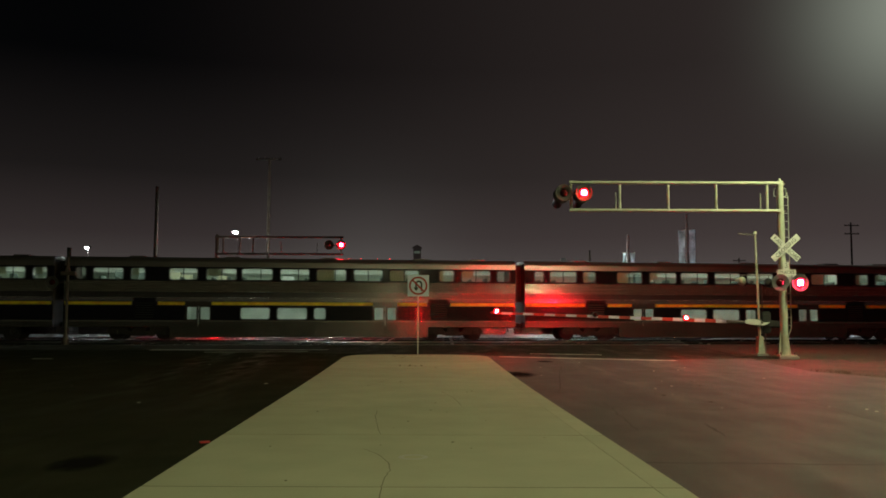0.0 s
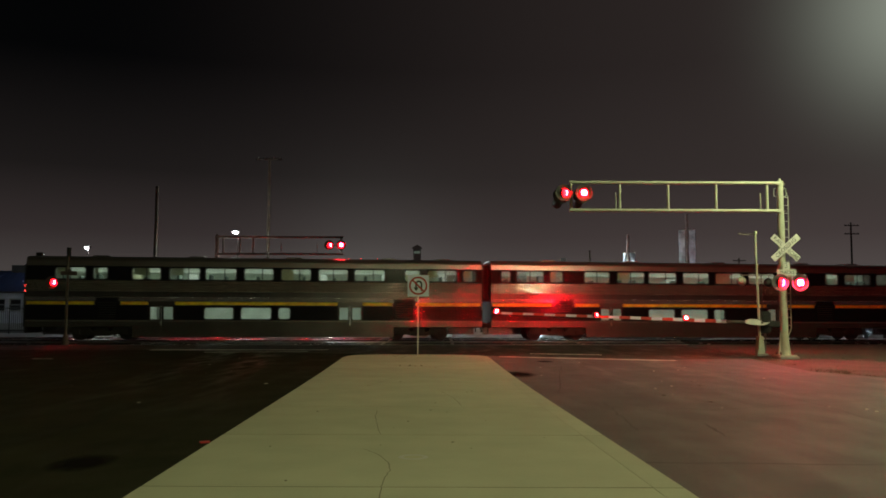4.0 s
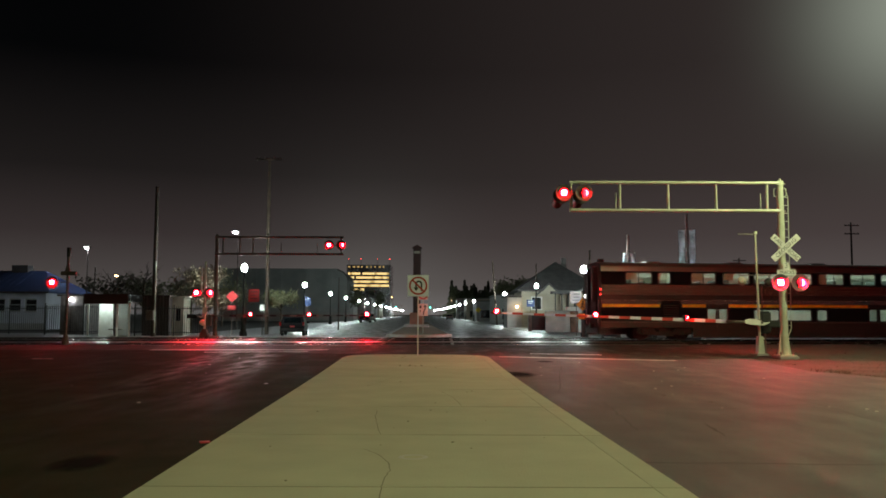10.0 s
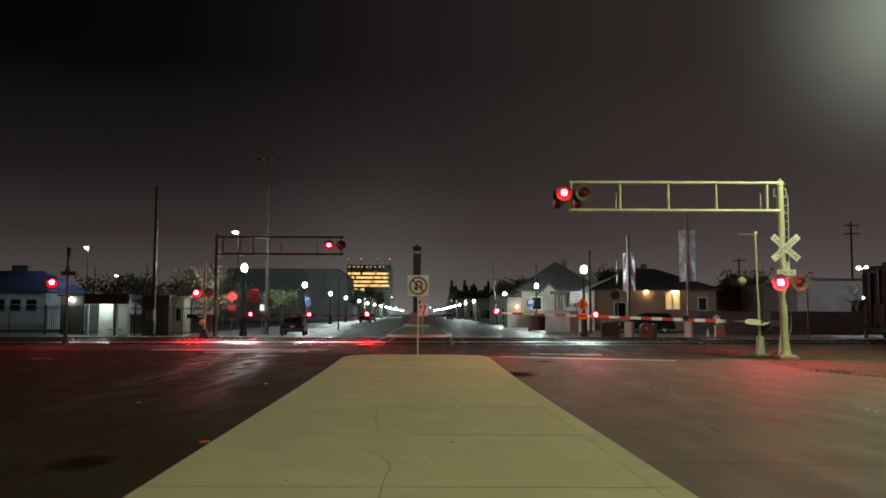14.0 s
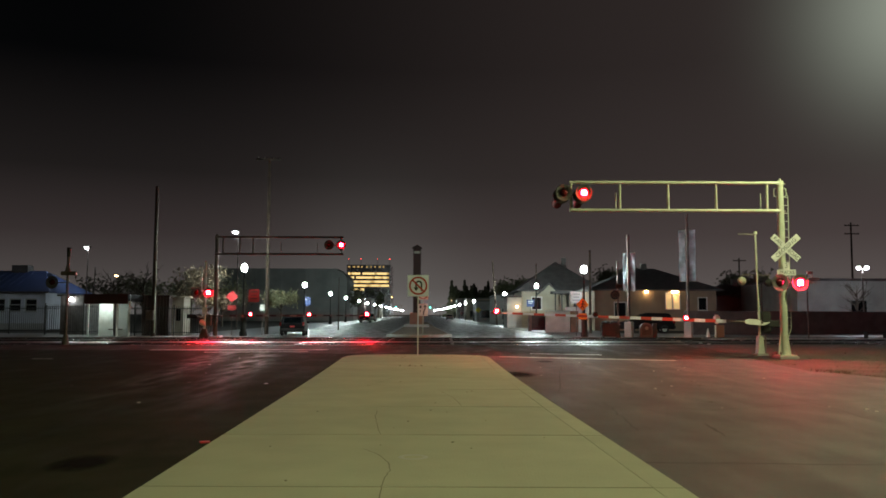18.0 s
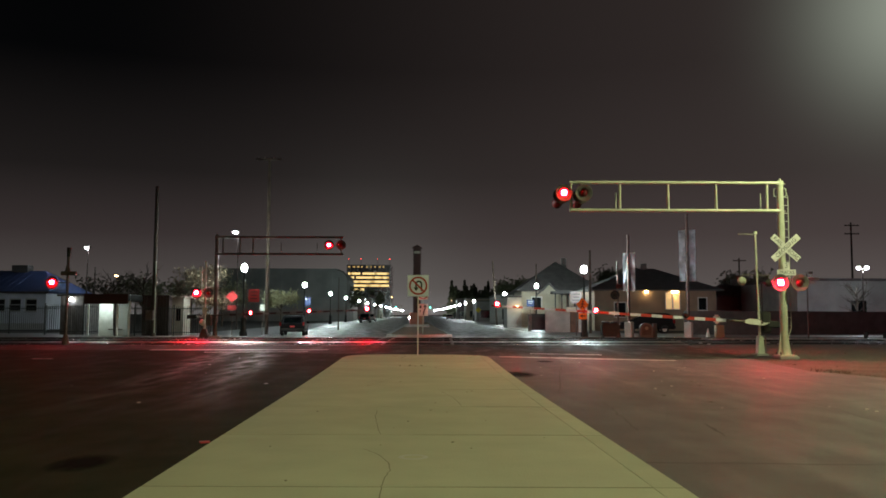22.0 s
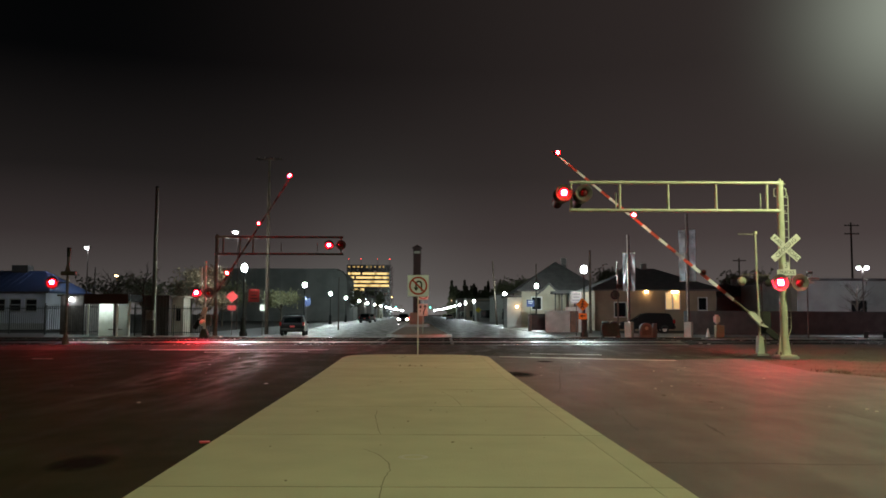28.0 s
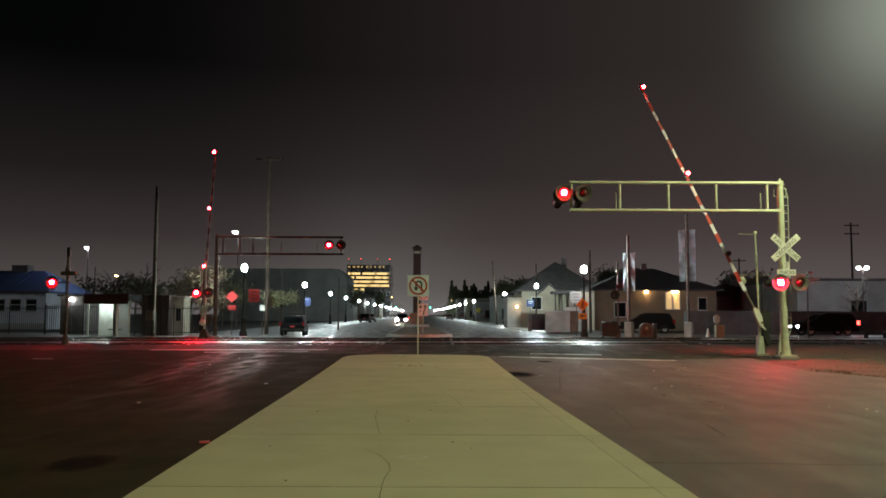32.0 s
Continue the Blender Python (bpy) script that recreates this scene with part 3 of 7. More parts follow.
for row in ([(-12.5, 36.2), (-5.0, 36.9), (-5.0, 37.4), (-12.5, 36.7)], [(-14, 47.0), (-9, 47.5), (-9, 47.8), (-14, 47.3)], [(-13.95, 28.9), (-13.3, 28.95), (-13.3, 29.15), (-13.95, 29.1)], [(-9.6, 34.2), (-5.6, 35.3), (-5.6, 35.5), (-9.6, 34.4)]):
    flat("road_mark", row, 0.006 if row[0][1] < 38 else 0.01, 0.005, M_LINE, "worn white line on dark asphalt", "road marking")
CUT = (3.76, 12.34, 3.65, 11.08)
M_STAIN_SEAL = surface("crack_seal", (0.03, 0.028, 0.027), 0.85, 0, None, 4, 40, 0.3, 0.1)
bm = bmesh.new()
prev = None
for i in range(9):
    p = Vector((CUT[0] + (CUT[2] - CUT[0]) * i / 8 + 0.015 * math.sin(i * 2.1), CUT[1] + (CUT[3] - CUT[1]) * i / 8, 0.004))
    if prev is not None:
        d = Vector((0.022, 0.003, 0)) * (1 - abs(i - 4.5) / 6)
        bm.faces.new([bm.verts.new(q) for q in (prev - d, prev + d, p + d, p - d)])
    prev = p
solid("asphalt_crack", bm, M_STAIN_SEAL, "dark crack sealed in the asphalt", "road crack", kind="structure")


def road_line(points, w, z, material, name, label, category):
    bm = bmesh.new()
    last = None
    for p in points:
        p = Vector((p[0], p[1], z))
        if last is not None:
            d = (p - last).normalized().cross(Vector((0, 0, 1))) * w
            bm.faces.new([bm.verts.new(q) for q in (last - d, last + d, p + d, p - d)])
        last = p
    return solid(name, bm, material, label, category, kind="structure")


M_ROADCRACK = surface("crack_dirt", (0.034, 0.031, 0.031), 0.9, 0, None, 4, 40, 0.4, 0.1)
rr = random.Random(21)
for a, b, w in (((2.1, 9.06), (9.0, 8.9), 0.022), ((4.2, 14.0), (9.4, 16.5), 0.015), ((2.4, 17.5), (3.6, 26.0), 0.012), ((6.3, 9.5), (6.9, 22.0), 0.012), ((2.6, 11.5), (2.9, 15.2), 0.01), ((4.4, 22.5), (9.0, 23.2), 0.03)):
    n = 14
    pts = [(a[0] + (b[0] - a[0]) * i / n + rr.uniform(-0.04, 0.04), a[1] + (b[1] - a[1]) * i / n + rr.uniform(-0.05, 0.05)) for i in range(n + 1)]
    road_line(pts, w * 0.7, 0.003, M_ROADCRACK, "asphalt_crack", "thin dark crack in the asphalt", "road crack")
def soaked(name):
    """Oil that fades out from its middle into the asphalt."""
    m = surface(name, (0.012, 0.011, 0.010), 0.9, 0, None, 4, 40, 0.3, 0.1)
    n, l = m.node_tree.nodes, m.node_tree.links
    b = n["Principled BSDF"]
    b.inputs["Specular IOR Level"].default_value = 0.02
    co, grad, nz = n.new("ShaderNodeTexCoord"), n.new("ShaderNodeTexGradient"), n.new("ShaderNodeTexNoise")
    grad.gradient_type = "SPHERICAL"
    nz.inputs["Scale"].default_value, nz.inputs["Detail"].default_value = 3.0, 5
    l.new(co.outputs["Object"], grad.inputs["Vector"])
    l.new(co.outputs["Object"], nz.inputs["Vector"])
    mul, rng_ = n.new("ShaderNodeMath"), n.new("ShaderNodeMapRange")
    mul.operation = "MULTIPLY"
    l.new(grad.outputs["Fac"], mul.inputs[0])
    l.new(nz.outputs["Fac"], mul.inputs[1])
    rng_.inputs["From Min"].default_value, rng_.inputs["From Max"].default_value = 0.03, 0.32
    rng_.inputs["To Max"].default_value = 0.6
    l.new(mul.outputs[0], rng_.inputs["Value"])
    l.new(rng_.outputs[0], b.inputs["Alpha"])
    return m


M_STAIN = soaked("oil_soaked")
for x, y, rx, ry in ((1.95, 22.3, 0.55, 1.3), (-3.74, 8.95, 0.36, 0.6), (3.4, 28.4, 0.35, 0.5)):
    bm = prism(bmesh.new(), [(math.cos(i * math.pi / 14), math.sin(i * math.pi / 14)) for i in range(28)], 0.001, 0.003, "Z")
    solid("oil_stain", bm, M_STAIN, "dark oil stain soaked into asphalt", "stain", Matrix.Translation((x, y, 0)) @ Matrix.Diagonal((rx, ry, 1, 1)), kind="structure")
for i in range(46):
    x, y = (rr.uniform(2.4, 9.2), rr.uniform(9, 29)) if i < 32 else (rr.uniform(-8, -3.8), rr.uniform(12, 30))
    sz = rr.uniform(0.012, 0.035)
    bm = bmesh.new()
    bmesh.ops.create_icosphere(bm, subdivisions=1, radius=sz, matrix=Matrix.Diagonal((1, rr.uniform(0.6, 1.8), 0.3, 1)))
    solid("road_grit", bm, M_PALE if i % 3 else M_STONES, "small pale stone lying on the asphalt", "stone", pose(x, y, sz * 0.2, 0, 0, rr.random() * 180), "stones on the road")
bm = soft_box(-0.06, 0.06, -0.05, 0.05, 0, 0.018, 0.006)
solid("road_marker", bm, M_PINKSIGN, "small red marker lying beside the island", "road marker", pose(-2.86, 10.35, 0.002, 0, 0, 20))

# ---- red flashers ----
LIT_LEFT, LIT_RIGHT, PERIOD, LIT_FOR = 0, 1, 1.1915, 0.59
FLASHERS = []


def lens_ball(r, lit):
    """A lens body that glows over its front half; it turns about its upright axis to flash."""
    bm = bmesh.new()
    bmesh.ops.create_uvsphere(bm, u_segments=18, v_segments=10, radius=r)
    bm.faces.ensure_lookup_table()
    me = bpy.data.meshes.new("lens")
    for f in bm.faces:
        c = f.calc_center_median()
        # the lamp's red halo is put into a weaker glow round the core
        f.material_index = 2 if c.y > 0 else (0 if math.hypot(c.x, c.z) < r * 0.66 else 1)
        f.smooth = True
    bm.to_mesh(me)
    bm.free()
    me.materials.append(lit)
    me.materials.append(M_REDHALO)
    me.materials.append(M_LENS)
    return me


LENS_BIG = lens_ball(0.152, M_REDLIT)
LENS_FAR = lens_ball(0.152, M_REDFAR)
LENS_MILD = lens_ball(0.152, M_REDMILD)
LENS_BACK = lens_ball(0.152, M_REDBEAM)
LENS_SIDE = lens_ball(0.152, M_REDSIDE)
LENS_HIGH = lens_ball(0.152, M_REDHIGH)
LENS_ARM = lens_ball(0.085, M_REDSMALL)
LENS_ARMBACK = lens_ball(0.08, M_REDARMBACK)
LENS_ARMBACK.transform(Matrix.Rotation(math.pi, 4, "Z"))


def head_mesh():
    bm = bmesh.new()
    # black background disc with a hole, closed housing behind, hood above
    lathe(bm, [(0.139, -0.04), (0.155, -0.045), (0.30, -0.085), (0.31, -0.08), (0.30, -0.06), (0.165, 0.012), (0.165, 0.165), (0.06, 0.19), (0.0001, 0.19)], 24, "Y")
    n = 12
    for i in range(n):
        a, b = math.pi * (-0.08 + 1.16 * i / n), math.pi * (-0.08 + 1.16 * (i + 1) / n)
        rows = []
        for ang in (a, b):
            for y, r in ((-0.01, 0.19), (-0.125 + 0.06 * (1 - max(0, math.sin(ang))), 0.185)):
                rows.append(bm.verts.new((r * math.cos(ang), y, r * math.sin(ang))))
        bm.faces.new((rows[0], rows[1], rows[3], rows[2]))
    return mesh_of("signal_head", bm, M_HEADBLACK, True)


HEAD = head_mesh()


# tube added only to narrow the red light of the back-facing heads
def beam_tube_mesh():
    bm = lathe(bmesh.new(), [(0.172, -0.02), (0.172, -1.0), (0.18, -1.0), (0.18, -0.02)], 20, "Y")
    return mesh_of("tunnel_visor", bm, M_BLACK, True)


BEAM_TUBE = beam_tube_mesh()


def signal_head(parent, place, phase, turn=0.0, lens=None, dip=0.0):
    """phase: 0 or 1, which half of the flash it burns in."""
    h = part("signal_head", HEAD, None, parent, "round black signal head with a hood", pose(*place, dip, 0, turn))
    if lens is LENS_BACK:
        part("tunnel_visor", BEAM_TUBE, None, h, "long black tube added to narrow the red beam", pose(0, 0, 0))
    ln = part("lens", lens or LENS_BIG, None, h, "flashing red lens", pose(0, 0, 0))
    FLASHERS.append((ln, phase, Vector((0, 0, 0))))
    return h


def flash_rows(phase, place):
    """Lit: 0 degrees; dark: turned by 180 degrees."""
    def at(deg):
        return Matrix.Translation(place) @ pose(0, 0, 0, 0, 0, deg)
    rows = []
    lit_now = phase == LIT_RIGHT
    rows.append((0.0, at(0 if lit_now else 176)))
    t = 0.438
    while t < 32.2:
        for start, to_left in ((t, True), (t + LIT_FOR, False)):
            on = (phase == LIT_LEFT) == to_left
            steps = (176, 88, 0) if on else (0, 88, 176)
            # lamps come on a little before the others go off
            begin = start - (0.04 if on else 0.0)
            for i, deg in enumerate(steps):
                when = begin + i / 30.0
                if 0.05 < when < (31.985 if on else 31.95):
                    rows.append((when, at(deg)))
        t += PERIOD
    rows.append((32.0, rows[-1][1]))
    return rows


# ---- near cantilever signal ----
def truss(root, x0, x1, y, z0, z1, uprights, r, material, stubs=()):
    part("top_beam", tubes(((x0, y, z1), (x1, y, z1), r)), material, root, round_=True)
    part("bottom_beam", tubes(((x0, y, z0), (x1, y, z0), r)), material, root, round_=True)
    for x in uprights:
        part("upright", tubes(((x, y, z0 + r * 0.8), (x, y, z1 - r * 0.8), r * 0.8)), material, root, round_=True)
    for x in stubs:
        part("stub_pipe", tubes(((x, y - r * 1.6, z0 + r), (x, y - r * 1.6, z0 + (z1 - z0) * 0.62), r * 0.35)), material, root, round_=True)


def near_cantilever():
    y = 30.5
    root = thing("cantilever_signal", "galvanised cantilever railway signal with crossbuck and red flashers", "railway signal")
    mx = 12.22
    part("foundation", soft_box(mx - 0.3, mx + 0.38, y - 0.4, y + 0.42, -0.05, 0.12, 0.03), M_FARWALL, root, "stained concrete foundation block")
    part("base_plate", boxes((mx - 0.26, mx + 0.34, y - 0.3, y + 0.3, 0.12, 0.16)), M_GALV, root)
    for dx in (-0.2, 0.3):
        for dy in (-0.2, 0.2):
            part("bolt", tubes(((mx + dx, y + dy, 0.16), (mx + dx, y + dy, 0.26), 0.03)), M_DULL, root)
    bm = bmesh.new()
    prism(bm, [(mx - 0.22, 0.16), (mx - 0.12, 0.16), (mx - 0.07, 0.95), (mx - 0.13, 0.95)], y - 0.03, y + 0.03)
    prism(bm, [(mx + 0.24, 0.16), (mx + 0.12, 0.16), (mx + 0.07, 0.95), (mx + 0.13, 0.95)], y - 0.03, y + 0.03)
    part("gusset", bm, M_GALV, root)
    part("mast", tubes(((mx + 0.02, y, 0.16), (mx, y, 6.42), 0.14, 0.115, 20)), M_GALV, root, round_=True)
    part("mast_cap", tubes(((mx, y, 6.42), (mx, y, 6.52), 0.06, 0.03)), M_GALV, root, round_=True)
    z0, z1 = 5.32, 6.33
    truss(root, 4.56, mx - 0.08, y - 0.12, z0, z1, (4.62, 6.38, 8.13, 9.86, 11.7), 0.062, M_GALV, (6.22, 11.42))
    for z in (z0, z1):
        part("clamp", tubes(((mx, y, z - 0.07), (mx, y, z + 0.07), 0.126, None, 20)), M_GALV, root, round_=True)
        part("clamp_saddle", boxes((mx - 0.16, mx - 0.06, y - 0.17, y - 0.02, z - 0.05, z + 0.05)), M_GALV, root)
        part("chord_stub", tubes(((mx + 0.06, y + 0.1, z), (mx + 0.22, y + 0.1, z), 0.045)), M_DULL, root)
    for way in (-1, 1):
        a, b = mx + way * 0.09, mx + way * 0.22
        part("grab_rail", tubes(((a, y, 6.18), (b, y, 6.14), 0.014, None, 6), ((b, y, 6.14), (b, y, 5.88), 0.014, None, 6), ((b, y, 5.88), (a, y, 5.84), 0.014, None, 6)), M_GALV, root, "bent grab rail beside the mast head")
    # ladder, bent in to the mast at its head
    lx = mx + 0.13
    for dx in (0.0, 0.19):
        part("ladder_rail", tubes(((lx + dx, y + 0.1, 1.1), (lx + dx, y + 0.1, 5.88), 0.013, None, 6), ((lx + dx, y + 0.1, 5.88), (lx + dx * 0.4 - 0.02, y + 0.05, 6.2), 0.013, None, 6)), M_GALV, root)
    for i in range(17):
        part("ladder_rung", tubes(((lx, y + 0.1, 1.2 + 0.29 * i), (lx + 0.19, y + 0.1, 1.2 + 0.29 * i), 0.01, None, 6)), M_GALV, root)
    part("ladder_brace", tubes(((lx + 0.19, y + 0.1, 1.1), (mx + 0.1, y + 0.05, 0.6), 0.016, None, 6)), M_GALV, root)
    for z in (2.1, 3.6, 5.0):
        part("ladder_stay", tubes(((mx, y + 0.05, z), (lx + 0.02, y + 0.1, z), 0.014, None, 6)), M_GALV, root)
    # crossbuck
    cz = 3.98
    for turn, text in ((42, "RAIL"), (-42, "CROSSING")):
        bm = soft_box(-0.63, 0.63, -0.012, 0.0, -0.115, 0.115, 0.004)
        blade = part("crossbuck_blade", bm, M_SIGNWHITE, root, "white blade with black letters", Matrix.Translation((mx + 0.08, y - 0.17 - (0.016 if turn < 0 else 0), cz)) @ Matrix.Rotation(radians(turn), 4, "Y"))
        if turn > 0:
            letters("RAIL", 0.2, blade, (-0.36, -0.015, 0))
            letters("ROAD", 0.2, blade, (0.37, -0.015, 0))
        else:
            letters("CROSSING", 0.2, blade, (0, -0.015, 0))
    bm = boxes((mx - 0.25, mx + 0.42, y - 0.19, y - 0.175, 2.99, 3.2))
    plate = part("tracks_plate", bm, M_SIGNWHITE, root, "white plate with black letters")
    letters("TRACKS", 0.15, root, (mx + 0.085, y - 0.194, 3.095))
    up = part("number_plate_upper", boxes((mx - 0.03, mx + 0.2, y - 0.18, y - 0.165, 3.2, 3.46)), M_SIGNWHITE, root, "small white plate reading 3")
    letters("3", 0.24, root, (mx + 0.085, y - 0.186, 3.33))
    # heads on the mast and on the beam's end
    part("head_bracket", tubes(((mx - 0.34, y - 0.2, 2.72), (mx + 0.5, y - 0.2, 2.72), 0.025)), M_DULL, root)
    signal_head(root, (mx - 0.24, y - 0.36, 2.72), LIT_LEFT)
    signal_head(root, (mx + 0.46, y - 0.36, 2.72), LIT_RIGHT)
    part("head_bracket", tubes(((4.2, y - 0.05, 5.92), (5.2, y - 0.05, 5.92), 0.025)), M_DULL, root)
    signal_head(root, (4.33, y - 0.3, 5.92), LIT_LEFT, 0, LENS_HIGH)
    signal_head(root, (5.05, y - 0.3, 5.92), LIT_RIGHT, 0, LENS_HIGH)
    signal_head(root, (4.33, y + 0.2, 5.92), LIT_LEFT, 183, LENS_BACK, 12)
    signal_head(root, (5.05, y + 0.2, 5.92), LIT_RIGHT, 180, LENS_BACK, 12)
    return root


near_cantilever()
GATE_ARMS = []
# darker copies of the white and red paints hold the far arm's shade
M_DIMWHITE = surface("shaded_arm_white", (0.17, 0.16, 0.15), 0.7, 0, None, 3, 30, 0.2, 0.02)
M_DIMRED = surface("shaded_arm_red", (0.05, 0.02, 0.02), 0.7, 0, None, 3, 30, 0.2, 0.02)


def gate_arm(root, pivot, length, way, lamps, far=False):
    """The arm lies along way * x from its pivot; its bands are parts of it."""
    bm = bmesh.new()
    prism(bm, [(-0.34, 0.03), (-0.2, -0.05), (-0.05, -0.11), (0.4, -0.09), (0.64, -0.045), (0.64, 0.05), (0.45, 0.13), (0.2, 0.12), (0.0, 0.05), (-0.12, 0.0)], -0.07, 0.07)
    bm.transform(Matrix.Diagonal((way, 1, 1, 1)))
    arm = part("arm", bm, M_SILVER, root, "red and white striped gate arm", Matrix.Translation(pivot))
    n = int((length - 1.36) / 0.415)
    step = (length - 1.36) / n
    part("arm_pipe", tubes(((way * 0.55, 0, 0), (way * 1.38, 0, 0), 0.05)), M_DULL, arm, "grey brown arm tube")
    part("pivot_bolt", tubes(((0, -0.1, 0), (0, 0.1, 0), 0.05)), M_DULL, arm)
    for i in range(n):
        a, b = 1.36 + step * i, 1.36 + step * (i + 1)
        h = 0.065 - 0.03 * i / n
        x0, x1 = sorted((way * a, way * b))
        part("arm_band", boxes((x0, x1, -0.02, 0.02, -h, h)), (M_DIMWHITE if far else M_ARMWHITE) if (i % 2 == 0) else (M_DIMRED if far else M_RED), arm, ("white band in a shaded grey" if far else "white reflective band") if i % 2 == 0 else ("red band in a shaded dark red" if far else "red reflective band"))
    # counterweights
    x0, x1 = sorted((-way * 0.3, -way * 0.95))
    part("counterweight", soft_box(x0, x1, 0.1, 0.26, -0.16, 0.10, 0.03), M_BLACK, arm, "dark iron counterweight")
    for dist, phase in lamps:
        ln = part("arm_lamp", LENS_ARM if not (far and phase == 2) else LENS_FARTIP, None, arm, "small red lamp on the arm", pose(way * dist, -0.075, 0.075))
        r = 0.1 if far and phase == 2 else 0.085
        cup = lathe(bmesh.new(), [(r * 0.93, -0.2 * r), (r * 1.25, -0.2 * r), (r * 1.25, r * 1.15), (0.0001, r * 1.15)], 14, "Y")
        part("lamp_housing", cup, M_BLACK, arm, "small black lamp housing", pose(way * dist, -0.075, 0.075), True)
        if not far:
            back = part("back_lamp", LENS_ARMBACK, None, arm, "small red lamp facing the tracks", pose(way * dist, 0.11, 0.075))
            part("lamp_housing", lathe(bmesh.new(), [(r * 0.93, -0.2 * r), (r * 1.25, -0.2 * r), (r * 1.25, r * 1.15), (0.0001, r * 1.15)], 14, "Y"), M_BLACK, arm, "small black lamp housing", pose(way * dist, 0.11, 0.075, 0, 0, 180), True)
            if phase < 2:
                FLASHERS.append((back, phase, Vector((way * dist, 0.11, 0.075))))
        if phase < 2:
            FLASHERS.append((ln, phase, Vector((way * dist, -0.075, 0.075))))
    return arm


LENS_FARTIP = lens_ball(0.11, M_REDFAR)


def near_gate():
    y = 33.3
    root = thing("crossing_gate", "railway crossing gate with a striped arm and flashers", "crossing gate")
    x = 12.4
    part("foundation", soft_box(x - 0.22, x + 0.24, y - 0.26, y + 0.26, -0.05, 0.08, 0.02), M_FARWALL, root)
    bm = bmesh.new()
    prism(bm, [(x - 0.13, 0.08), (x + 0.13, 0.08), (x + 0.08, 0.75), (x - 0.08, 0.75)], y - 0.16, y + 0.16)
    part("pedestal", bm, M_GALV, root, "flared cast base")
    part("mast", tubes(((x, y, 0.6), (x - 0.08, y, 4.75), 0.05, 0.036)), M_GALV, root, round_=True)
    part("top_bracket", tubes(((x - 0.75, y, 4.76), (x - 0.05, y, 4.73), 0.02)), M_DULL, root)
    box_ = part("mechanism", soft_box(x + 0.07, x + 0.48, y + 0.02, y + 0.42, 0.86, 1.72, 0.05, 2), M_BLACK, root, "black gate motor housing")
    part("cover", soft_box(x + 0.12, x + 0.44, y, y + 0.03, 0.95, 1.6, 0.01), M_BLACK, box_, "bolted cover plate")
    part("conduit", tubes(((x + 0.3, y + 0.2, 0.0), (x + 0.3, y + 0.2, 0.9), 0.025, None, 8)), M_DULL, root)
    part("conduit", tubes(((x + 0.16, y + 0.1, 1.7), (x + 0.16, y + 0.1, 2.8), 0.02, None, 8)), M_BLACK, root)
    part("mast_clamp", boxes((x - 0.09, x + 0.07, y - 0.08, y + 0.1, 1.18, 1.4)), M_DULL, root)
    part("head_bracket", tubes(((x - 0.7, y + 0.05, 3.14), (x + 0.5, y + 0.05, 3.14), 0.02)), M_DULL, root)
    # two small lamps without background discs that face the tracks
    for dx, z, phase, turn in ((-0.62, 2.92, LIT_LEFT, 158), (0.42, 2.86, LIT_RIGHT, 155)):
        h = part("side_lamp", lathe(bmesh.new(), [(0.155, -0.17), (0.17, -0.17), (0.165, 0.0), (0.15, 0.1), (0.09, 0.17), (0.0001, 0.18)], 18, "Y"), M_GALV if dx < 0 else M_BLACK, root, "small bell shaped lamp", pose(x + dx, y + 0.1, z, 3, 0, turn), True)
        ln = part("lens", LENS_SIDE, None, h, "flashing red lens", pose(0, 0, 0))
        FLASHERS.append((ln, phase, Vector((0, 0, 0))))
        part("hanger", tubes(((x + dx, y + 0.05, z + 0.1), (x + dx, y + 0.05, 3.14), 0.015)), M_DULL, root)
    part("bell", lathe(bmesh.new(), [(0.0001, 0.08), (0.05, 0.07), (0.075, 0.0), (0.08, -0.03), (0.0001, -0.03)], 16), M_GALV, root, at=pose(x - 0.08, y, 4.8), round_=True)
    arm = gate_arm(root, (x + 0.02, y - 0.14, 1.28), 10.55, -1, ((2.96, LIT_RIGHT), (6.48, LIT_LEFT), (10.33, 2)))
    GATE_ARMS.append((arm, Vector((x + 0.02, y - 0.14, 1.28)), "near"))


near_gate()


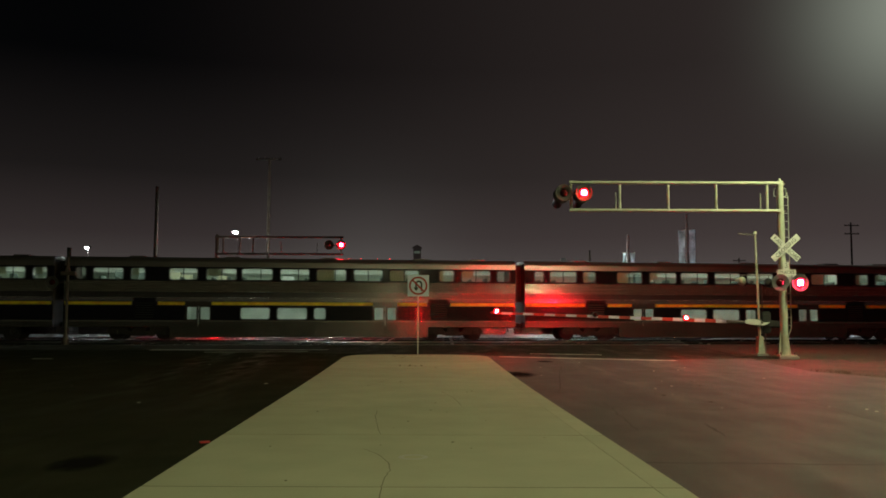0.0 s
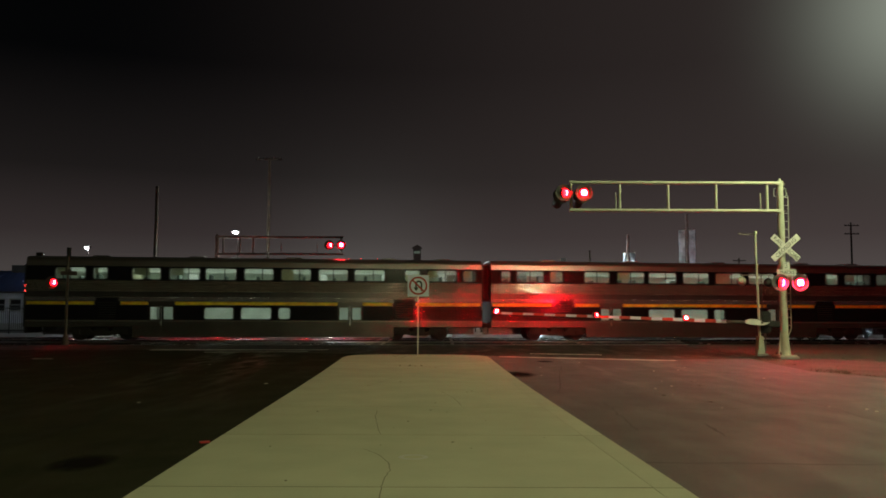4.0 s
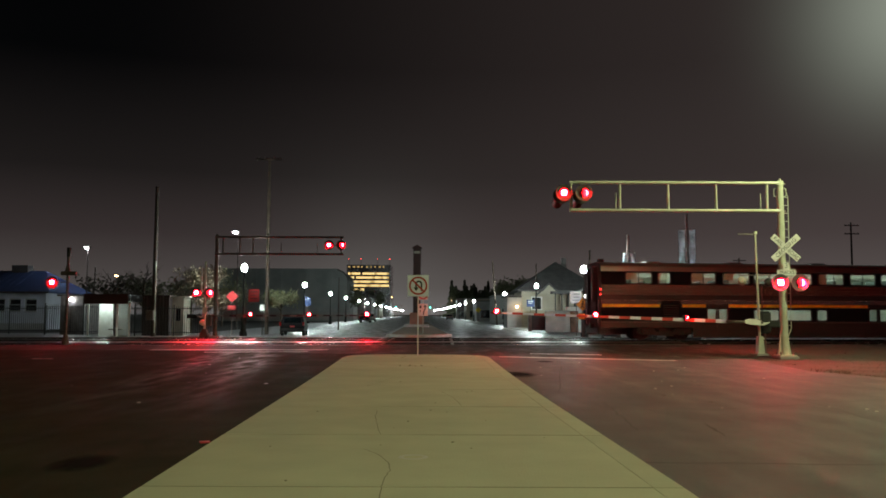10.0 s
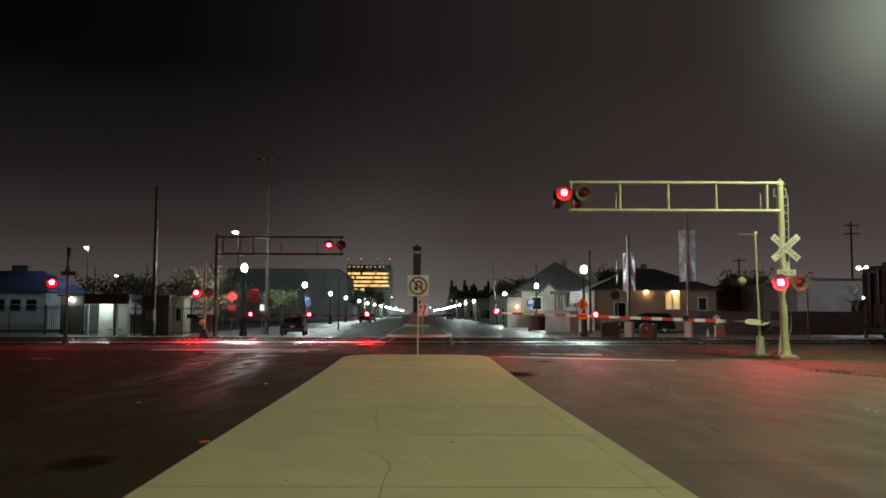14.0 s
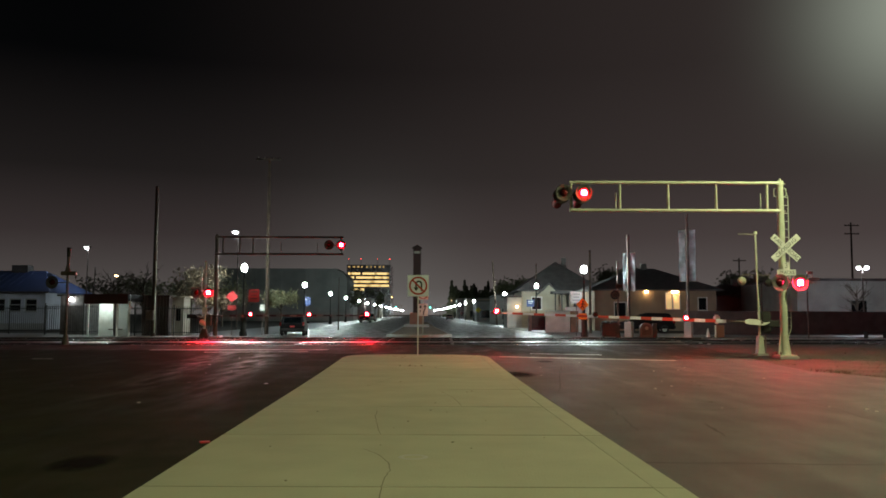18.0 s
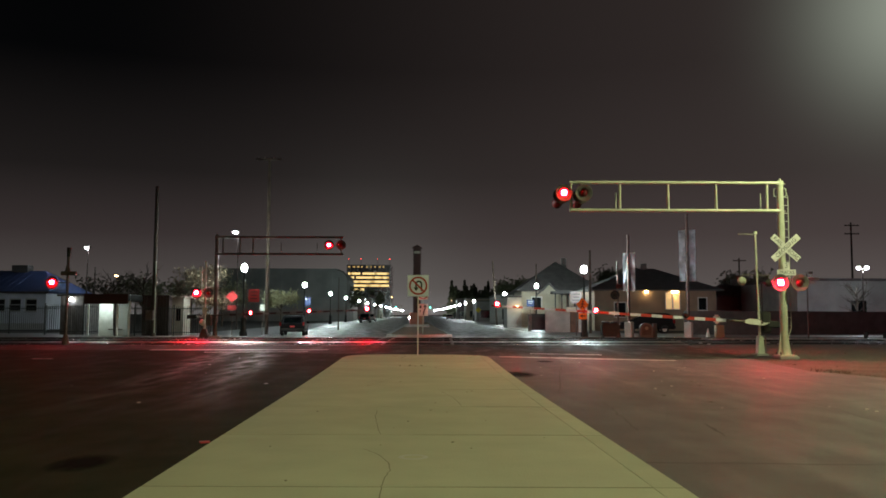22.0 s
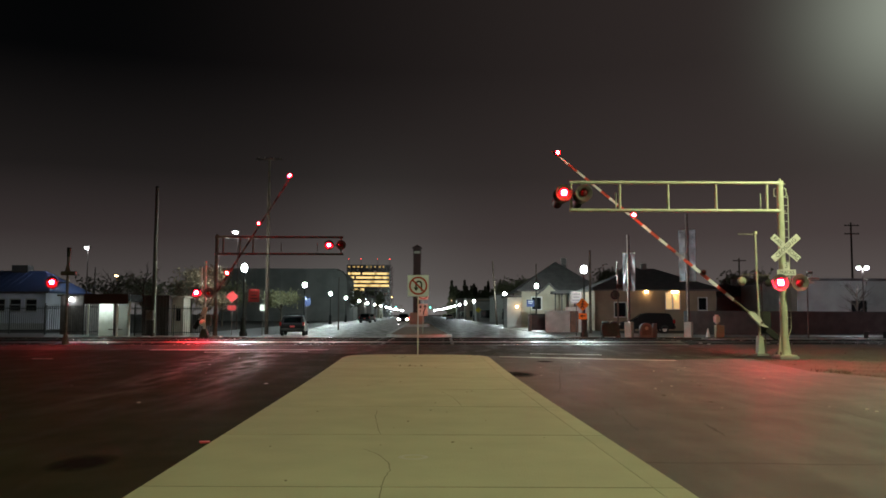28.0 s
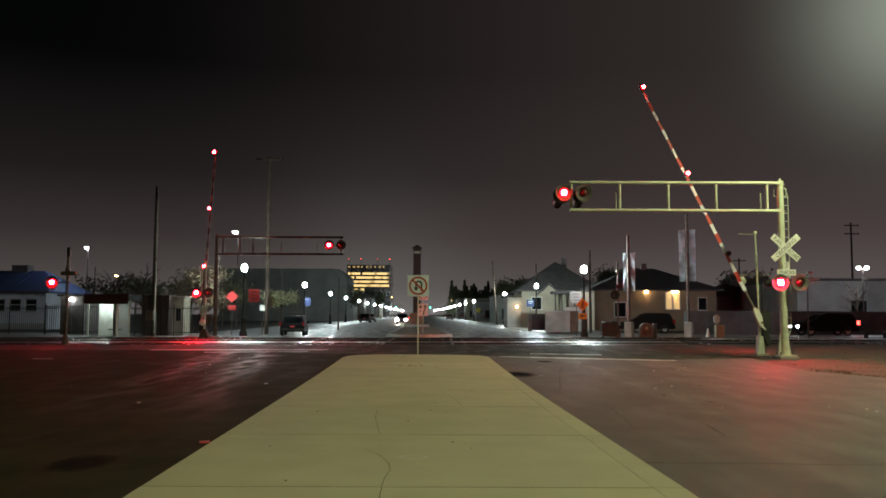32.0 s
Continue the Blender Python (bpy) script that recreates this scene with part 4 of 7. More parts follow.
def far_signals():
    y = 54.0
    root = thing("far_cantilever_signal", "dark cantilever railway signal beyond the tracks", "railway signal")
    mx = -14.44
    part("foundation", soft_box(mx - 0.4, mx + 0.4, y - 0.4, y + 0.4, 0.0, 0.16, 0.03), M_PALE, root)
    part("mast", tubes(((mx, y, 0.15), (mx, y, 6.55), 0.14, 0.12, 16)), M_DULL, root, round_=True)
    part("mast_cap", tubes(((mx, y, 6.55), (mx, y, 6.65), 0.06, 0.03)), M_DULL, root)
    truss(root, mx - 0.1, -6.35, y - 0.12, 5.36, 6.44, (mx + 0.42, mx + 1.5, mx + 2.33, -6.5), 0.07, M_DULL, (-10.3, -8.0))
    part("head_bracket", tubes(((-7.4, y - 0.05, 5.93), (-6.3, y - 0.05, 5.93), 0.025)), M_DULL, root)
    signal_head(root, (-7.24, y - 0.3, 5.93), LIT_LEFT, 0, LENS_MILD)
    signal_head(root, (-6.47, y - 0.3, 5.93), LIT_RIGHT, 0, LENS_MILD)
    y = 53.4
    gate = thing("far_crossing_gate", "railway crossing gate with a dim striped arm", "crossing gate")
    gx = -14.95
    bm = bmesh.new()
    prism(bm, [(gx - 0.3, 0.05), (gx + 0.3, 0.05), (gx + 0.12, 0.6), (gx - 0.12, 0.6)], y - 0.2, y + 0.2)
    part("pedestal", bm, M_DULL, gate)
    part("mast", tubes(((gx, y, 0.5), (gx, y, 4.85), 0.07)), M_SILVER, gate, round_=True)
    part("mechanism", soft_box(gx - 0.12, gx + 0.34, y + 0.1, y + 0.5, 0.8, 1.5, 0.04, 2), M_DULL, gate)
    part("cable_pipe", tubes(((gx - 0.26, y + 0.1, 3.0), (gx - 0.26, y + 0.1, 4.5), 0.035)), M_SILVER, gate)
    part("white_plate", boxes((gx - 0.12, gx + 0.16, y - 0.12, y - 0.1, 1.55, 1.95)), M_WHITE, gate, "small pale notice plate")
    bm = lathe(bmesh.new(), [(0.0001, -0.14), (0.16, -0.1), (0.2, 0.1), (0.0001, 0.1)], 14, "Y")
    part("side_head_back", bm, M_SILVER, gate, "pale back of a signal head", pose(gx - 0.1, y - 0.2, 1.0), True)
    part("head_bracket", tubes(((gx - 0.6, y - 0.1, 2.86), (gx + 0.4, y - 0.1, 2.86), 0.022)), M_DULL, gate)
    signal_head(gate, (gx - 0.48, y - 0.26, 2.86), LIT_LEFT, 0, LENS_FAR)
    signal_head(gate, (gx + 0.3, y - 0.26, 2.86), LIT_RIGHT, 0, LENS_FAR)
    arm = gate_arm(gate, (gx - 0.3, y + 0.3, 1.42), 10.65, 1, ((3.13, 2.5), (6.83, 2.5), (10.47, 2)), True)
    GATE_ARMS.append((arm, Vector((gx - 0.3, y + 0.3, 1.42)), "far"))


far_signals()


def left_mast():
    y, x = 42.0, -18.6
    root = thing("mast_signal", "slim railway signal mast with one red flasher", "railway signal")
    part("pedestal", tubes(((x, y, 0.0), (x, y, 0.5), 0.2, 0.1)), M_DULL, root, round_=True)
    part("mast", tubes(((x, y, 0.4), (x, y, 4.4), 0.065)), M_DULL, root, round_=True)
    part("finial", tubes(((x + 0.02, y, 4.35), (x + 0.02, y, 4.8), 0.1, 0.11)), M_DARK, root, round_=True)
    part("crossarm_box", soft_box(x - 0.32, x + 0.42, y - 0.12, y + 0.12, 3.42, 3.62, 0.03), M_DULL, root)
    part("bell", tubes(((x, y - 0.02, 3.62), (x, y - 0.02, 3.95), 0.14, 0.06)), M_DULL, root, round_=True)
    part("head_bracket", tubes(((x - 0.7, y, 3.06), (x + 0.1, y, 3.06), 0.025)), M_DULL, root)
    signal_head(root, (x - 0.6, y - 0.3, 3.06), LIT_LEFT, 0, LENS_MILD)


left_mast()


# ---- passenger train ----
CAR, PITCH, WIDE, TALL = 25.35, 25.9, 3.05, 4.72
UPPER = [(0.6, 1.14), (1.53, 3.13), (3.54, 4.3), (5.63, 7.15), (7.65, 9.3), (9.6, 11.29), (11.75, 13.35), (13.8, 15.45), (15.9, 17.55), (17.95, 19.66), (20.85, 21.7), (22.15, 23.85), (24.25, 25.0)]
LOWER = [(9.57, 11.17), (11.6, 13.26), (13.67, 14.31)]
DOORS = [(6.52, 7.96), (17.0, 18.42)]


def rounded(x0, x1, z0, z1, r, n=4):
    pts = []
    for cx, cz, a0 in ((x1 - r, z1 - r, 0), (x0 + r, z1 - r, 90), (x0 + r, z0 + r, 180), (x1 - r, z0 + r, 270)):
        for k in range(n + 1):
            a = radians(a0 + 90 * k / n)
            pts.append((cx + r * math.cos(a), cz + r * math.sin(a)))
    return pts


def gasket(a, b, z0, z1):
    """A rubber frame with rounded corners round a window."""
    bm = bmesh.new()
    outer, inner = rounded(a - 0.05, b + 0.05, z0 - 0.05, z1 + 0.05, 0.14), rounded(a + 0.015, b - 0.015, z0 + 0.015, z1 - 0.015, 0.12)
    rings = []
    for pts, y in ((outer, 0.0), (outer, -0.012), (inner, -0.012), (inner, 0.028)):
        rings.append([bm.verts.new((u, y, v)) for u, v in pts])
    n = len(outer)
    for p, q in zip(rings, rings[1:]):
        for i in range(n):
            bm.faces.new((p[i], p[(i + 1) % n], q[(i + 1) % n], q[i]))
    return bm


def train_car(rear=False, cafe=False):
    root = thing("train_car", "bilevel stainless steel passenger coach with lit windows", "train car")
    rb = random.Random(17 + 5 * rear + 9 * cafe)
    upper = [w for w in UPPER if not (rear and w[0] < 1)]
    holes_up = [(a, b, 3.42, 4.06) for a, b in upper]
    part("upper_window_band", wall_with_holes(0, CAR, 3.36, 4.14, 0.0, 0.07, holes_up), M_BAND, root, "black band round the upper windows")
    # fluted steel side between the bands
    bm = bmesh.new()
    n = 7
    prof = []
    h = (3.36 - 2.76) / n
    for i in range(n):
        for k in range(6):
            a = math.pi * k / 6
            prof.append((-0.026 * math.sin(a), 2.76 + h * i + h * (0.5 - 0.5 * math.cos(a))))
    prof += [(0.0, 3.36), (0.07, 3.36), (0.07, 2.76)]
    prism(bm, prof, 0, CAR, "X")
    part("fluted_side", bm, M_STEEL, root, "fluted stainless steel side panel", None, True)
    part("smooth_side", boxes((0, CAR, 0.004, 0.07, 2.41, 2.757)), M_PANELGREY, root, "smooth dull grey side panel")
    part("letter_board", boxes((0, CAR, -0.004, 0.07, 2.221, 2.407)), M_STEEL, root, "bright narrow steel strip above the stripe")
    for x in (4.25, 8.45, 12.6, 16.7, 20.9):
        part("panel_seam", boxes((x - 0.012, x + 0.012, -0.008, 0.0, 2.23, 2.75)), M_PANELGREY, root)
    # louvred equipment doors beside the trucks
    for a in (3.72, 20.2):
        grille = part("equipment_door", boxes((a, a + 1.2, -0.014, -0.005, 1.15, 2.40)), M_BAND, root, "black louvred equipment door")
        for k in range(7):
            part("louvre", boxes((a + 0.12, a + 1.08, -0.024, -0.0145, 1.3 + 0.13 * k, 1.34 + 0.13 * k)), M_BLACK, grille)
    for a, b in ((0.08, 3.62), (5.05, 6.5), (7.98, 16.98), (18.44, 20.1), (21.5, CAR - 0.1)):
        part("yellow_stripe", boxes((a, b, -0.012, 0.02, 2.0, 2.17)), M_YELLOW, root, "yellow stripe along the side")
    part("stripe_rail", boxes((0, CAR, 0.022, 0.07, 1.97, 2.22)), M_PANELGREY, root)
    doors = [(a, b, 0.45, 2.0) for a, b in DOORS]
    low_holes = [(a, b, 1.22, 1.86) for a, b in LOWER]
    for a, b in ((0.0, DOORS[0][0]), (DOORS[0][1], DOORS[1][0]), (DOORS[1][1], CAR)):
        part("lower_window_band", wall_with_holes(a, b, 1.12, 1.968, 0.0, 0.07, [h for h in low_holes if a < h[0] < b and h[1] < b]), M_BAND, root, "black band round the lower windows")
    part("lower_side", wall_with_holes(0.0, CAR, 0.78, 1.12, 0.0, 0.07, [(a, b, 0.78, 1.12) for a, b in DOORS]), M_PANELGREY, root, "plain dull lower side panel")
    part("skirt", wall_with_holes(5.7, 20.2, 0.2, 0.78, 0.01, 0.07, [(a, b, 0.4, 0.78) for a, b in DOORS]), M_PANELGREY, root, "grey skirt panel")
    part("sill_strip", boxes((0, CAR, -0.012, 0.0, 1.08, 1.14)), M_STEEL, root, "bright steel sill strip")
    for a, b in DOORS:
        mid = (a + b) / 2
        for p, q in ((a, mid - 0.01), (mid + 0.01, b)):
            leaf = part("door_leaf", wall_with_holes(p, q, 0.4, 1.97, 0.03, 0.07, [(p + 0.12, q - 0.1, 1.2, 1.88)]), M_PANELGREY, root, "sliding door with a tall window")
            part("door_glass", boxes((p + 0.12, q - 0.1, 0.045, 0.052, 1.2, 1.88)), M_GLASS, leaf)
    for a, b in upper:
        part("window_pane", boxes((a, b, 0.03, 0.036, 3.42, 4.06)), M_GLASS, root)
        part("window_gasket", gasket(a, b, 3.42, 4.06), M_BLACK, root)
        if b - a > 1.3:
            m = a + (b - a) * rb.choice((0.5, 0.5, 0.62))
            part("window_mullion", boxes((m - 0.025, m + 0.025, 0.02, 0.03, 3.43, 4.05)), M_BLACK, root)
        if rb.random() < 0.45:
            cut = a + (b - a) * rb.uniform(0.25, 0.6)
            part("blind", boxes((a + 0.02, cut, 0.2, 0.21, 3.42 + rb.choice((0, 0.25)), 4.06)), M_BLIND, root, "pale window blind")
    for a, b in LOWER:
        part("window_gasket", gasket(a, b, 1.22, 1.86), M_BLACK, root)
        part("window_pane", boxes((a, b, 0.03, 0.036, 1.22, 1.86)), M_GLASS, root)
    # roof with curved shoulders
    prof = [(0.0, 4.14), (0.02, 4.42), (0.12, 4.58), (0.32, 4.66), (0.9, 4.72), (WIDE - 0.9, 4.72), (WIDE - 0.32, 4.66), (WIDE - 0.12, 4.58), (WIDE - 0.02, 4.42), (WIDE, 4.14), (WIDE - 0.08, 4.14), (WIDE - 0.2, 4.5), (WIDE - 0.9, 4.62), (0.9, 4.62), (0.2, 4.5), (0.08, 4.14)]
    part("roof", prism(bmesh.new(), prof, 0, CAR, "X"), M_ROOFCAR, root, "ribbed grey steel roof")
    for x in (3.2, 8.5, 14.0, 19.5, 22.8):
        part("roof_vent", soft_box(x, x + 0.9, 1.0, 2.0, 4.7, 4.8, 0.03), M_ROOFCAR, root)
    part("far_side", boxes((0, CAR, WIDE - 0.07, WIDE, 0.3, 4.14)), M_STEEL, root)
    # ends with gangway
    for x0, x1, way in ((0.0, 0.08, -1), (CAR - 0.08, CAR, 1)):
        bm = wall_with_holes(0.07, WIDE - 0.07, 0.75, 4.5, x0, x1, [])
        bm.transform(Matrix(((0, 1, 0, 0), (1, 0, 0, 0), (0, 0, 1, 0), (0, 0, 0, 1))))
        part("end_wall", bm, M_DULL, root, "dull painted end wall")
        g0, g1 = sorted((x0 if way < 0 else x1, (x0 if way < 0 else x1) + way * 0.26))
        gang = part("gangway", wall_with_holes(1.0, 2.05, 2.3, 4.45, g0, g1, [(1.15, 1.9, 2.3, 4.3)]), M_BLACK, root, "black gangway bellows")
        gang.data.transform(Matrix(((0, 1, 0, 0), (1, 0, 0, 0), (0, 0, 1, 0), (0, 0, 0, 1))))
        c0, c1 = sorted((x0, x0 + way * 0.3))
        part("coupler", soft_box(c0, c1 + 0.05, 1.35, 1.7, 0.75, 1.0, 0.03), M_TRUCK, root)
        for yy in (0.5, 2.5):
            part("hose", tubes(((x0 + way * 0.12, yy, 0.45), (x0 + way * 0.05, yy, 1.1), 0.03)), M_BLACK, root)
    # floors, inner walls, ceiling lights, seats
    part("floor", boxes((0.08, CAR - 0.08, 0.08, WIDE - 0.08, 0.75, 0.85)), M_TRUCK, root)
    part("upper_floor", boxes((0.08, CAR - 0.08, 0.09, WIDE - 0.09, 2.42, 2.52)), M_INSIDE, root)
    part("inner_wall", boxes((0.1, CAR - 0.1, WIDE - 0.14, WIDE - 0.09, 0.85, 4.5)), M_INSIDE, root, "pale inner wall of the coach")
    part("ceiling_light", boxes((0.6, CAR - 0.6, 1.2, 1.6, 4.50, 4.53)), M_STRIP, root, "long coach ceiling light")
    part("lower_ceiling_light", boxes((7.0, 19.0, 1.0, 1.4, 2.37, 2.40)), M_STRIP, root, "long coach ceiling light")
    rr = random.Random(7 + rear * 3 + cafe)
    x = 0.9
    while x < CAR - 1.2:
        if not 4.8 < x < 5.9 and not 20.1 < x < 21:
            h = rr.uniform(3.56, 3.72)
            bm = soft_box(x, x + 0.16, 0.25, 1.2, 2.5, h, 0.05)
            part("seat_back", bm, M_SEAT, root)
        x += rr.choice((0.86, 0.92, 1.75))
    for x in (5.0, 20.4):
        part("partition", boxes((x, x + 0.08, 0.1, 2.2, 2.5, 4.5)), M_INSIDE, root)
    for x in (6.4, 9.0, 15.3, 19.3):
        part("lower_partition", boxes((x, x + 0.08, 0.3, 2.6, 0.85, 2.36)), M_INSIDE, root)
    part("luggage_rack", boxes((0.7, CAR - 0.7, 2.3, 2.75, 3.95, 3.98)), M_SILVER, root, "long luggage rack over the seats")
    for k in range(9):
        x = rr.uniform(1.2, CAR - 1.6)
        part("locker", soft_box(x, x + rr.uniform(0.3, 0.7), 2.35, 2.85, 2.55, rr.uniform(3.5, 4.2), 0.02), rr.choice((M_WHITE, M_BLIND, M_SEAT)), root)
    # trucks
    for cx in (4.0, 21.7):
        bm = bmesh.new()
        prism(bm, [(cx - 1.75, 0.5), (cx - 1.6, 0.72), (cx - 0.7, 0.74), (cx - 0.5, 0.52), (cx + 0.5, 0.52), (cx + 0.7, 0.74), (cx + 1.6, 0.72), (cx + 1.75, 0.5), (cx + 1.5, 0.38), (cx + 0.6, 0.34), (cx + 0.4, 0.28), (cx - 0.4, 0.28), (cx - 0.6, 0.34), (cx - 1.5, 0.38)], 0.22, 0.42)
        box(bm, cx - 0.35, cx + 0.35, 0.3, 2.7, 0.35, 0.75)
        truck = part("truck", bm, M_TRUCK, root, "dark sooty wheel truck")
        for dx in (-1.28, 1.28):
            for yy in (0.75, 2.18):
                bm = lathe(bmesh.new(), [(0.0001, -0.05), (0.34, -0.05), (0.36, 0.0), (0.455, 0.0), (0.46, 0.1), (0.48, 0.13), (0.0001, 0.13)], 24, "Y")
                part("wheel", bm, M_TRUCK, truck, at=pose(cx + dx, yy, 0.48), round_=True)
            part("axle_box", soft_box(cx + dx - 0.17, cx + dx + 0.17, 0.16, 0.36, 0.34, 0.64, 0.03), M_TRUCK, truck)
    part("underframe_tank", soft_box(9.5, 16.0, 0.2, 2.8, 0.25, 0.74, 0.05), M_TRUCK, root)
    if rear:
        for yy in (0.16, 0.85, 2.2, WIDE - 0.16):
            part("collision_post", boxes((-0.1, -0.002, yy - 0.09, yy + 0.09, 0.8, 4.45 if 0.5 < yy < 2.5 else 4.2)), M_ENDMATTE, root, "upright end post")
        # panel added to hide bright lamp reflections on the end faces
        part("end_panel", prism(bmesh.new(), [(0.0, 0.75), (0.0, 4.14), (0.02, 4.42), (0.12, 4.58), (0.32, 4.66), (0.9, 4.72), (WIDE - 0.9, 4.72), (WIDE - 0.32, 4.66), (WIDE - 0.12, 4.58), (WIDE - 0.02, 4.42), (WIDE, 4.14), (WIDE, 0.75)], -0.016, -0.004, "X"), M_ENDMATTE, root, "matte black panel added over the end")
        part("end_horn", soft_box(0.15, 0.5, 0.9, 1.3, 4.7, 4.92, 0.04), M_TRUCK, root, "dark horn on the roof")
        part("end_lamp", tubes(((-0.14, 2.88, 2.7), (-0.1, 2.88, 2.7), 0.09)), M_MARKWHITE, root, "small lit white end lamp")
        for yy in (0.12, WIDE - 0.12):
            for z in (2.75, 3.05):
                part("marker_light", tubes(((-0.05, yy, z), (0.0, yy, z), 0.07)), M_REDSMALL_DIM, root, "small lit red marker light")
        part("end_handrail", tubes(((-0.08, 0.3, 1.0), (-0.08, 0.3, 2.4), 0.02)), M_SILVER, root)
        part("end_handrail", tubes(((-0.08, 2.75, 1.0), (-0.08, 2.75, 2.4), 0.02)), M_SILVER, root)
        part("end_apron", soft_box(-0.12, 0.02, 0.3, 2.75, 0.42, 0.78, 0.04), M_TRUCK, root)
    return root


M_REDSMALL_DIM = glow("marker_red", (1.0, 0.05, 0.04), 9)
M_MARKWHITE = glow("end_lamp_white", (0.9, 1.0, 0.95), 6)
CARS = [train_car(rear=True), train_car(), train_car(cafe=True)]


# ---- signs on the islands ----
def ring_mesh(bm, r0, r1, y0, y1, seg=36):
    lathe(bm, [(r0, y0), (r1, y0), (r1, y1), (r0, y1), (r0, y0)], seg, "Y")
    return bm


def no_u_turn_sign():
    y, x = 29.9, -0.87
    root = thing("no_u_turn_sign", "square white no U-turn sign on a thin steel post", "traffic sign")
    part("post", boxes((x - 0.02, x + 0.02, y + 0.02, y + 0.05, 0.13, 2.9)), M_SILVER, root, "thin steel post")
    z, s = 2.56, 0.375
    bm = soft_box(x - s, x + s, y, y + 0.006, z - s, z + s, 0.002)
    part("sign_plate", bm, M_SIGNWHITE, root, "white square plate")
    part("red_ring", ring_mesh(bmesh.new(), 0.262, 0.325, -0.004, -0.001), M_SIGNRED, root, "red ring", pose(x, y, z))
    bm = bmesh.new()
    box(bm, -0.03, 0.03, -0.004, -0.001, -0.27, 0.27)
    part("red_slash", bm, M_SIGNRED, root, "red slash", Matrix.Translation((x, y - 0.004, z)) @ Matrix.Rotation(radians(-45), 4, "Y"))
    # U-turn arrow: right leg, bow, left leg with its head
    bm = bmesh.new()
    box(bm, 0.085, 0.145, -0.003, -0.0005, -0.19, 0.06)
    n = 14
    for i in range(n):
        a, b = math.pi * i / n, math.pi * (i + 1) / n
        q = [(0.02 + r * math.cos(t), 0.06 + r * math.sin(t)) for t, r in ((a, 0.065), (a, 0.125), (b, 0.125), (b, 0.065))]
        bm.faces.new([bm.verts.new((u, -0.003, v)) for u, v in q])
    box(bm, -0.105, -0.045, -0.003, -0.0005, -0.06, 0.06)
    prism(bm, [(-0.165, -0.06), (0.015, -0.06), (-0.075, -0.19)], -0.003, -0.0005)
    part("u_turn_arrow", bm, M_TEXT, root, "black U-turn arrow", pose(x, y - 0.001, z))


M_SIGNWHITE = surface("reflective_white", (0.72, 0.76, 0.90), 0.45, 0, (0.6, 0.63, 0.76), 3, 30, 0.2, 0.02)
M_SIGNRED = surface("sign_red", (0.42, 0.03, 0.02), 0.5, 0, (0.30, 0.02, 0.015), 3, 30, 0.2, 0.02)
no_u_turn_sign()


def keep_right_sign():
    y, x = 62.0, -1.45
    root = thing("keep_right_sign", "white arrow sign with a second sign above", "traffic sign")
    part("post", boxes((x - 0.03, x + 0.03, y + 0.02, y + 0.06, 0.15, 3.5)), M_GALV, root)
    part("sign_plate", soft_box(x - 0.36, x + 0.36, y, y + 0.008, 1.45, 2.32, 0.003), M_PINKWHITE, root, "pale plate with a black arrow")
    bm = bmesh.new()
    for a, b in (((0.05, 1.5), (0.05, 1.75)), ((0.05, 1.75), (0.16, 1.95)), ((0.16, 1.95), (0.16, 2.1))):
        tube(bm, (x + a[0], y - 0.004, a[1]), (x + b[0], y - 0.004, b[1]), 0.045, None, 6)
    prism(bm, [(x + 0.02, 2.08), (x + 0.3, 2.08), (x + 0.16, 2.27)], y - 0.01, y - 0.002)
    box(bm, x - 0.25, x - 0.1, y - 0.01, y - 0.002, 2.0, 2.2)
    prism(bm, [(x - 0.26, 1.85), (x - 0.14, 1.85), (x - 0.2, 1.7)], y - 0.01, y - 0.002)
    part("arrow", bm, M_TEXT, root, "black arrow passing an island")
    part("round_sign_plate", soft_box(x - 0.38, x + 0.38, y, y + 0.008, 2.62, 3.38, 0.003), M_PINKWHITE, root)
    part("red_ring", ring_mesh(bmesh.new(), 0.27, 0.35, -0.006, -0.001), M_SIGNRED, root, "red ring", pose(x, y, 3.0))


# red lamp light on the white plates is put into this pinkish colour
M_PINKWHITE = surface("red_lit_sign_white", (0.75, 0.62, 0.55), 0.5, 0, (0.6, 0.48, 0.42), 3, 30, 0.2, 0.02)
keep_right_sign()


def monument():
    y, x = 95.0, -2.9
    root = thing("street_monument", "tall dark square column with a cap on a stone base", "monument")
    part("plinth", soft_box(x - 1.35, x + 1.35, y - 1.3, y + 1.3, 0.1, 0.45, 0.04), M_PALE, root, "pale stone plinth")
    part("base", soft_box(x - 0.78, x + 0.78, y - 0.75, y + 0.75, 0.45, 1.75, 0.05), M_TERRA, root, "reddish stone base")
    part("shaft", soft_box(x - 0.42, x + 0.42, y - 0.42, y + 0.42, 1.75, 8.9, 0.03), M_DARKRED, root, "dark red brown shaft")
    part("light_band", boxes((x - 0.36, x + 0.36, y - 0.44, y - 0.42, 8.35, 8.62)), M_GALV, root, "pale metal band")
    part("cap", prism(bmesh.new(), [(x - 0.55, 8.9), (x + 0.55, 8.9), (x + 0.5, 9.05), (x, 9.35), (x - 0.5, 9.05)], y - 0.5, y + 0.5), M_DARKRED, root, "small pitched cap")


M_TERRA = surface("terracotta_stone", (0.34, 0.16, 0.11), 0.8, 0, (0.22, 0.10, 0.07), 2, 30, 0.3, 0.1)
M_DARKRED = surface("dark_red_brick", (0.05, 0.022, 0.018), 0.8, 0, None, 2, 30, 0.3, 0.1)
monument()


